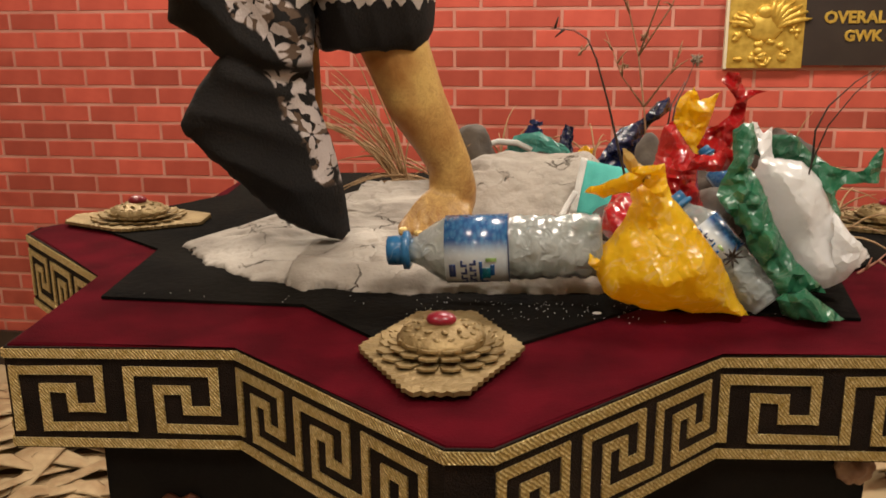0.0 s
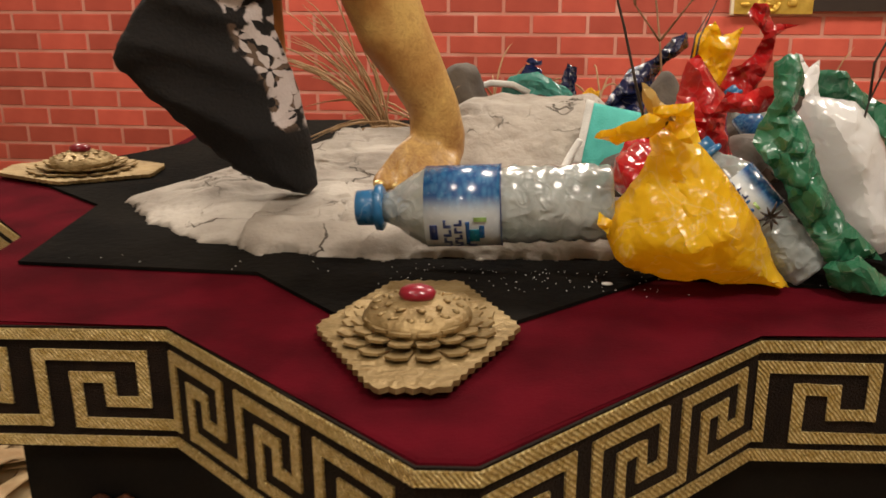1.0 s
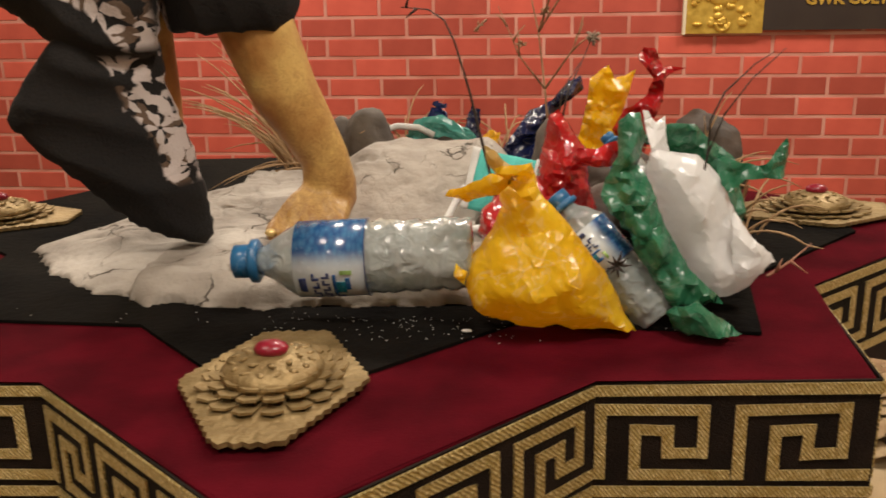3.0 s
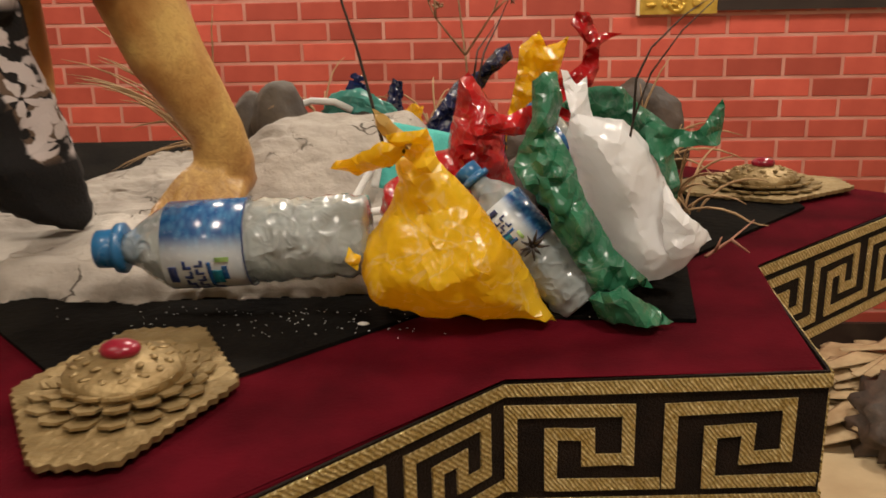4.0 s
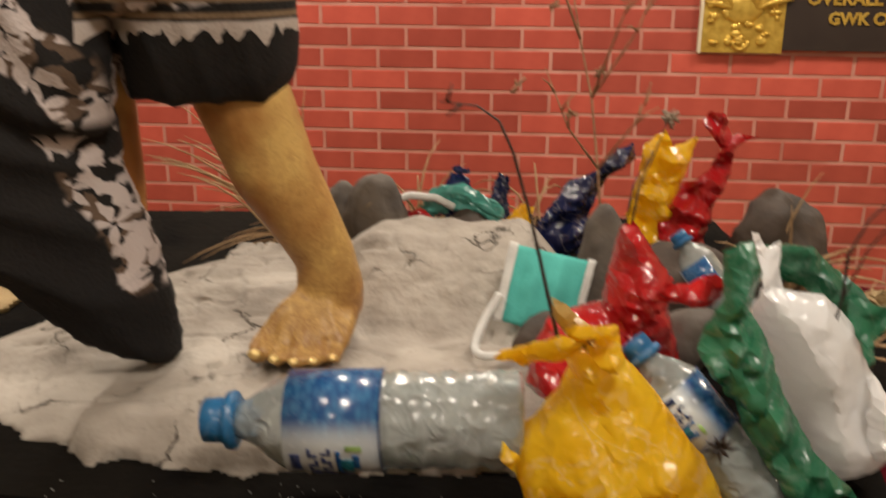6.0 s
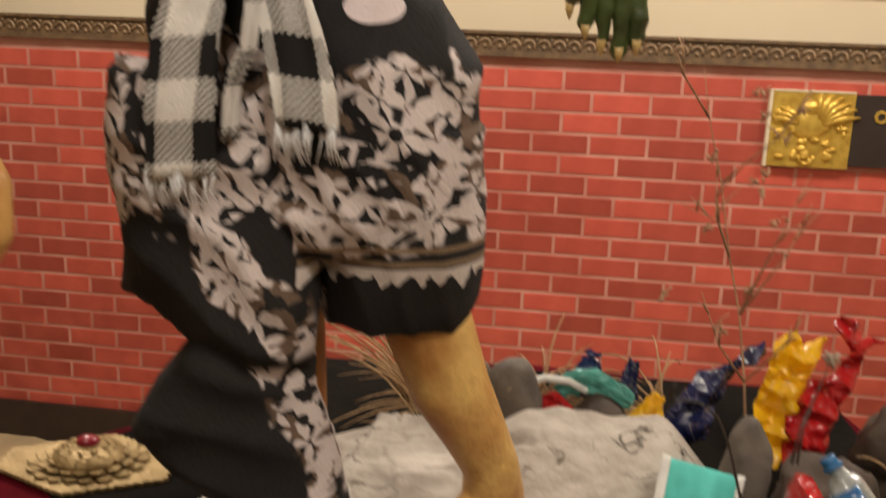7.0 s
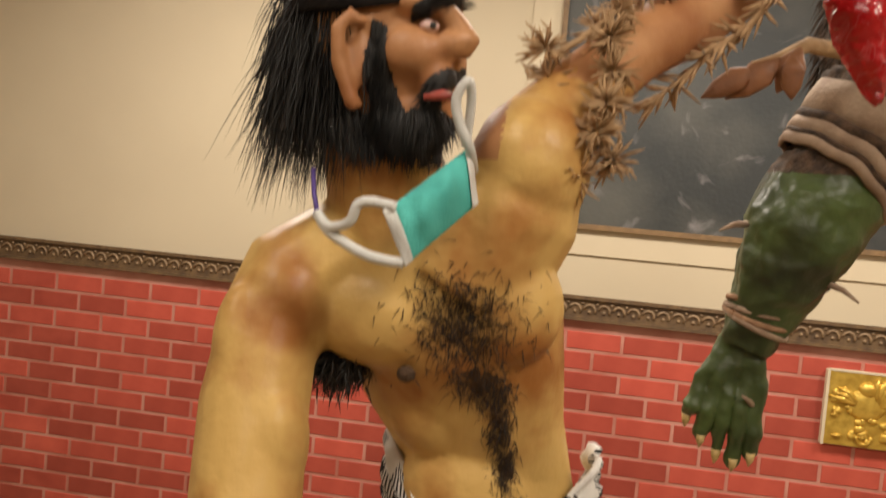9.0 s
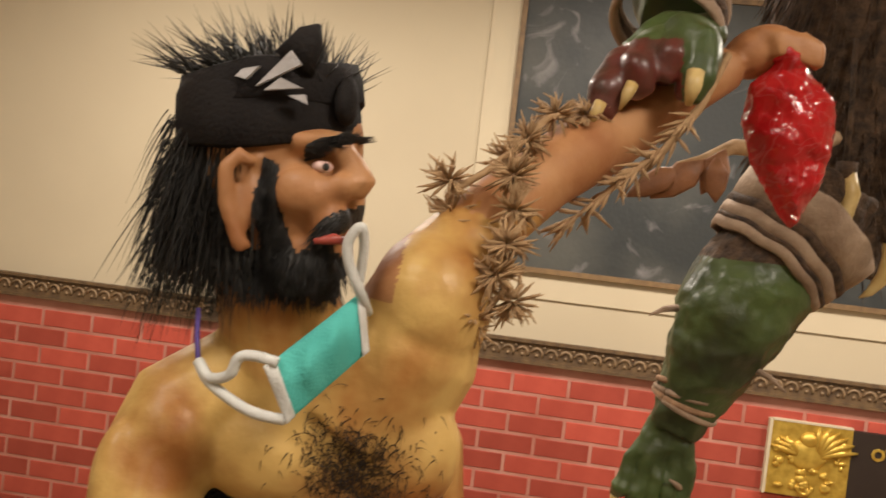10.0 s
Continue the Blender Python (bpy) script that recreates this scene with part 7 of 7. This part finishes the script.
part("panel_edge", box(bmesh.new(), 0.768, 1.055, WALL_Y - 0.04, WALL_Y - 0.001, 1.198, 1.204), PALEFRAME, sign, smooth=False)
bm = bmesh.new()
random.seed(51)
ball(bm, (0.905, WALL_Y - 0.038, 1.085), (0.07, 0.018, 0.06), sub=3)
ball(bm, (0.905, WALL_Y - 0.040, 1.14), (0.035, 0.022, 0.03), sub=3)
for sgn in (-1, 1):
    for k in range(6):
        a = math.radians(18 + 15 * k)
        r = 0.14 if sgn > 0 else 0.10
        if sgn < 0 and k > 2:
            continue
        tube(bm, [(0.905 + sgn * 0.03, WALL_Y - 0.04, 1.08), (0.905 + sgn * (0.03 + 0.6 * r * math.cos(a)), WALL_Y - 0.048, 1.08 + 0.6 * r * math.sin(a)), (0.905 + sgn * (0.04 + r * math.cos(a)), WALL_Y - 0.04, 1.08 + r * math.sin(a) * 0.8)], [0.012, 0.013, 0.004], 8)
for k in range(64):
    ball(bm, (random.uniform(0.79, 1.03), WALL_Y - 0.038, random.uniform(0.945, 1.17)), (random.uniform(0.008, 0.02), 0.012, random.uniform(0.006, 0.018)), sub=2)
tube(bm, [(0.905 + 0.026 * math.cos(a), WALL_Y - 0.042, 0.962 + 0.026 * math.sin(a)) for a in [math.radians(d) for d in range(170, 371, 20)]], 0.007, 8)
part("emblem_relief", bm, EMBLEM, sign, "raised winged emblem")


def lettering(words, x, z, size):
    cu = bpy.data.curves.new("lettering", "FONT")
    cu.body, cu.size, cu.extrude, cu.bevel_depth, cu.resolution_u, cu.offset = words, size, 0.002, 0.0006, 2, 0.0018
    ob = new("lettering", cu)
    ob.matrix_basis = pose(x, WALL_Y - 0.0365, z, 90, 0, 0)
    cu.materials.append(EMBLEM)
    ob.parent = sign
    ob.matrix_parent_inverse = sign.matrix_basis.inverted()


lettering("OVERALL", 1.125, 1.098, 0.062)
lettering("GWK CULTUR", 1.205, 1.030, 0.057)

tagged(part("baseboard", box(bmesh.new(), -4.2, 3.4, WALL_Y - 0.03, WALL_Y - 0.0062, FLOOR, FLOOR + 0.19), material("dark_baseboard", (0.035, 0.02, 0.014), 0.5, (0.02, 0.012, 0.009), 12, 0.2, 90), smooth=False),
       "dark brown baseboard under the brick-print wallpaper", "baseboard", kind="structure")

# crumpled canvas on the floor round the plinth
CANVAS = material("beige_canvas", (0.50, 0.38, 0.22), 0.8, (0.38, 0.28, 0.155), 4, 0.35, 120)
bm = bmesh.new()
NX, NY = 120, 60
vs = {}
for i in range(NX + 1):
    for j in range(NY + 1):
        x, y = -4.15 + 7.5 * i / NX, 1.7 + 2.29 * j / NY
        c = Vector((x * 2.6, y * 2.6, 0))
        f = noise.voronoi(c + Vector((noise.noise(c * 1.3), noise.noise(c * 1.3 + Vector((5, 0, 0))), 0)))[0]
        vs[i, j] = bm.verts.new((x, y, FLOOR + 0.006 + 0.055 * min(1, f[1] - f[0]) + 0.03 * (1 + noise.noise(c * 2.2)) * min(1, (3.99 - y) * 4)))
for i in range(NX):
    for j in range(NY):
        bm.faces.new((vs[i, j], vs[i + 1, j], vs[i + 1, j + 1], vs[i, j + 1]))
tagged(part("canvas_sheet", bm, CANVAS), "crumpled beige canvas sheet spread on the floor", "cloth")
stone((1.75, 3.2, FLOOR + 0.12), (0.30, 0.26, 0.22), DARKROCK, "large dark brown rock on the canvas", 9)

HUSK = material("dry_husk", (0.46, 0.34, 0.19), 0.75, (0.30, 0.20, 0.10), 12, 0.4, 120)
for hx, hy, rx, ry, count, seed in ((-1.95, 3.0, 0.75, 0.5, 150, 61), (1.75, 3.55, 0.45, 0.3, 80, 63)):
    random.seed(seed)
    bm = bmesh.new()
    for k in range(count):
        a, r = random.uniform(0, 2 * math.pi), math.sqrt(random.random())
        x, y = hx + rx * r * math.cos(a), hy + ry * r * math.sin(a)
        top = FLOOR + 0.07 + 0.16 * (1 - r) + random.uniform(0, 0.03)
        ang = random.gauss(0.5, 0.5)
        dv = Vector((math.cos(ang), math.sin(ang), random.uniform(-0.12, 0.12))) * random.uniform(0.15, 0.36)
        p = Vector((x, y, top))
        w = random.uniform(0.03, 0.075)
        side = Vector((-dv.y, dv.x, 0)).normalized() * random.uniform(-0.06, 0.06)
        tube(bm, [p - dv, p - dv * 0.4 + Vector((0, 0, 0.02)), p + side + Vector((0, 0, 0.005)), p + dv * 0.5 + side + Vector((0, 0, 0.012)), p + dv - Vector((0, 0, 0.03))], [(0.003, w * 0.5), (0.006, w), (0.004, w * 0.8), (0.007, w * 0.9), (0.002, w * 0.3)], 8, up=(0, 0, 1))
    tagged(part("dry_husk_heap", bm, HUSK), "heap of pale dry husks on the floor", "dry husks", kind="stuff")

# ---------------------------------------------------------------- brick-print wallpaper, its bricks given a slight added depth (pieces last)
BL, BH, GAP = 0.22, 0.080, 0.013
part("mortar", box(bmesh.new(), -4.2, 3.4, WALL_Y - 0.006, WALL_Y - 0.001, FLOOR + 0.001, BRICK_TOP - 0.001), MORTAR, wall_north, "pinkish printed mortar joints of the wallpaper", smooth=False)


def brick_mesh(bm, x0, x1, z0, z1):
    y0, y1, c = WALL_Y - 0.0085, WALL_Y - 0.0061, 0.002
    v = [bm.verts.new(p) for p in ((x0, y1, z0), (x1, y1, z0), (x1, y1, z1), (x0, y1, z1), (x0 + c, y0, z0 + c), (x1 - c, y0, z0 + c), (x1 - c, y0, z1 - c), (x0 + c, y0, z1 - c))]
    for f in ((4, 5, 6, 7), (0, 1, 5, 4), (1, 2, 6, 5), (2, 3, 7, 6), (3, 0, 4, 7)):
        bm.faces.new([v[i] for i in f])


def island_brick():
    m = BRICK.copy()
    nt = m.node_tree
    info = [n for n in nt.nodes if n.bl_idname == "ShaderNodeObjectInfo"][0]
    geo = nt.nodes.new("ShaderNodeNewGeometry")
    link = info.outputs["Random"].links[0]
    target = link.to_socket
    nt.links.remove(link)
    nt.links.new(geo.outputs["Random Per Island"], target)
    return m


one = bmesh.new()
brick_mesh(one, -BL / 2 + GAP / 2, BL / 2 - GAP / 2, -BH / 2 + GAP / 2, BH / 2 - GAP / 2)
one.normal_update()
ONE = bpy.data.meshes.new("brick")
one.to_mesh(ONE)
one.free()
ONE.materials.append(BRICK)
rest = bmesh.new()
inv = wall_north.matrix_basis.inverted()
count = 0
for n in range(-18, 4):
    z = 0.96 + n * BH
    hi = min(z + BH / 2 - GAP / 2, BRICK_TOP - 0.004)
    if hi < z - 0.01 or z < FLOOR + 0.03:
        continue
    for k in range(-10, 26):
        x = -2.085 + BL / 2 + k * BL + (BL / 2 if n % 2 else 0)
        if n >= -9 and -2.35 < x < 2.0 and hi > z + 0.03 and count < 300:
            b = new("brick", ONE)
            b.matrix_basis = Matrix.Translation((x, 0, z))
            b.parent, b.matrix_parent_inverse = wall_north, inv
            count += 1
        else:
            brick_mesh(rest, x - BL / 2 + GAP / 2, x + BL / 2 - GAP / 2, z - BH / 2 + GAP / 2, hi)
tagged(part("bricks", rest, island_brick(), wall_north, smooth=False), kind="stuff")
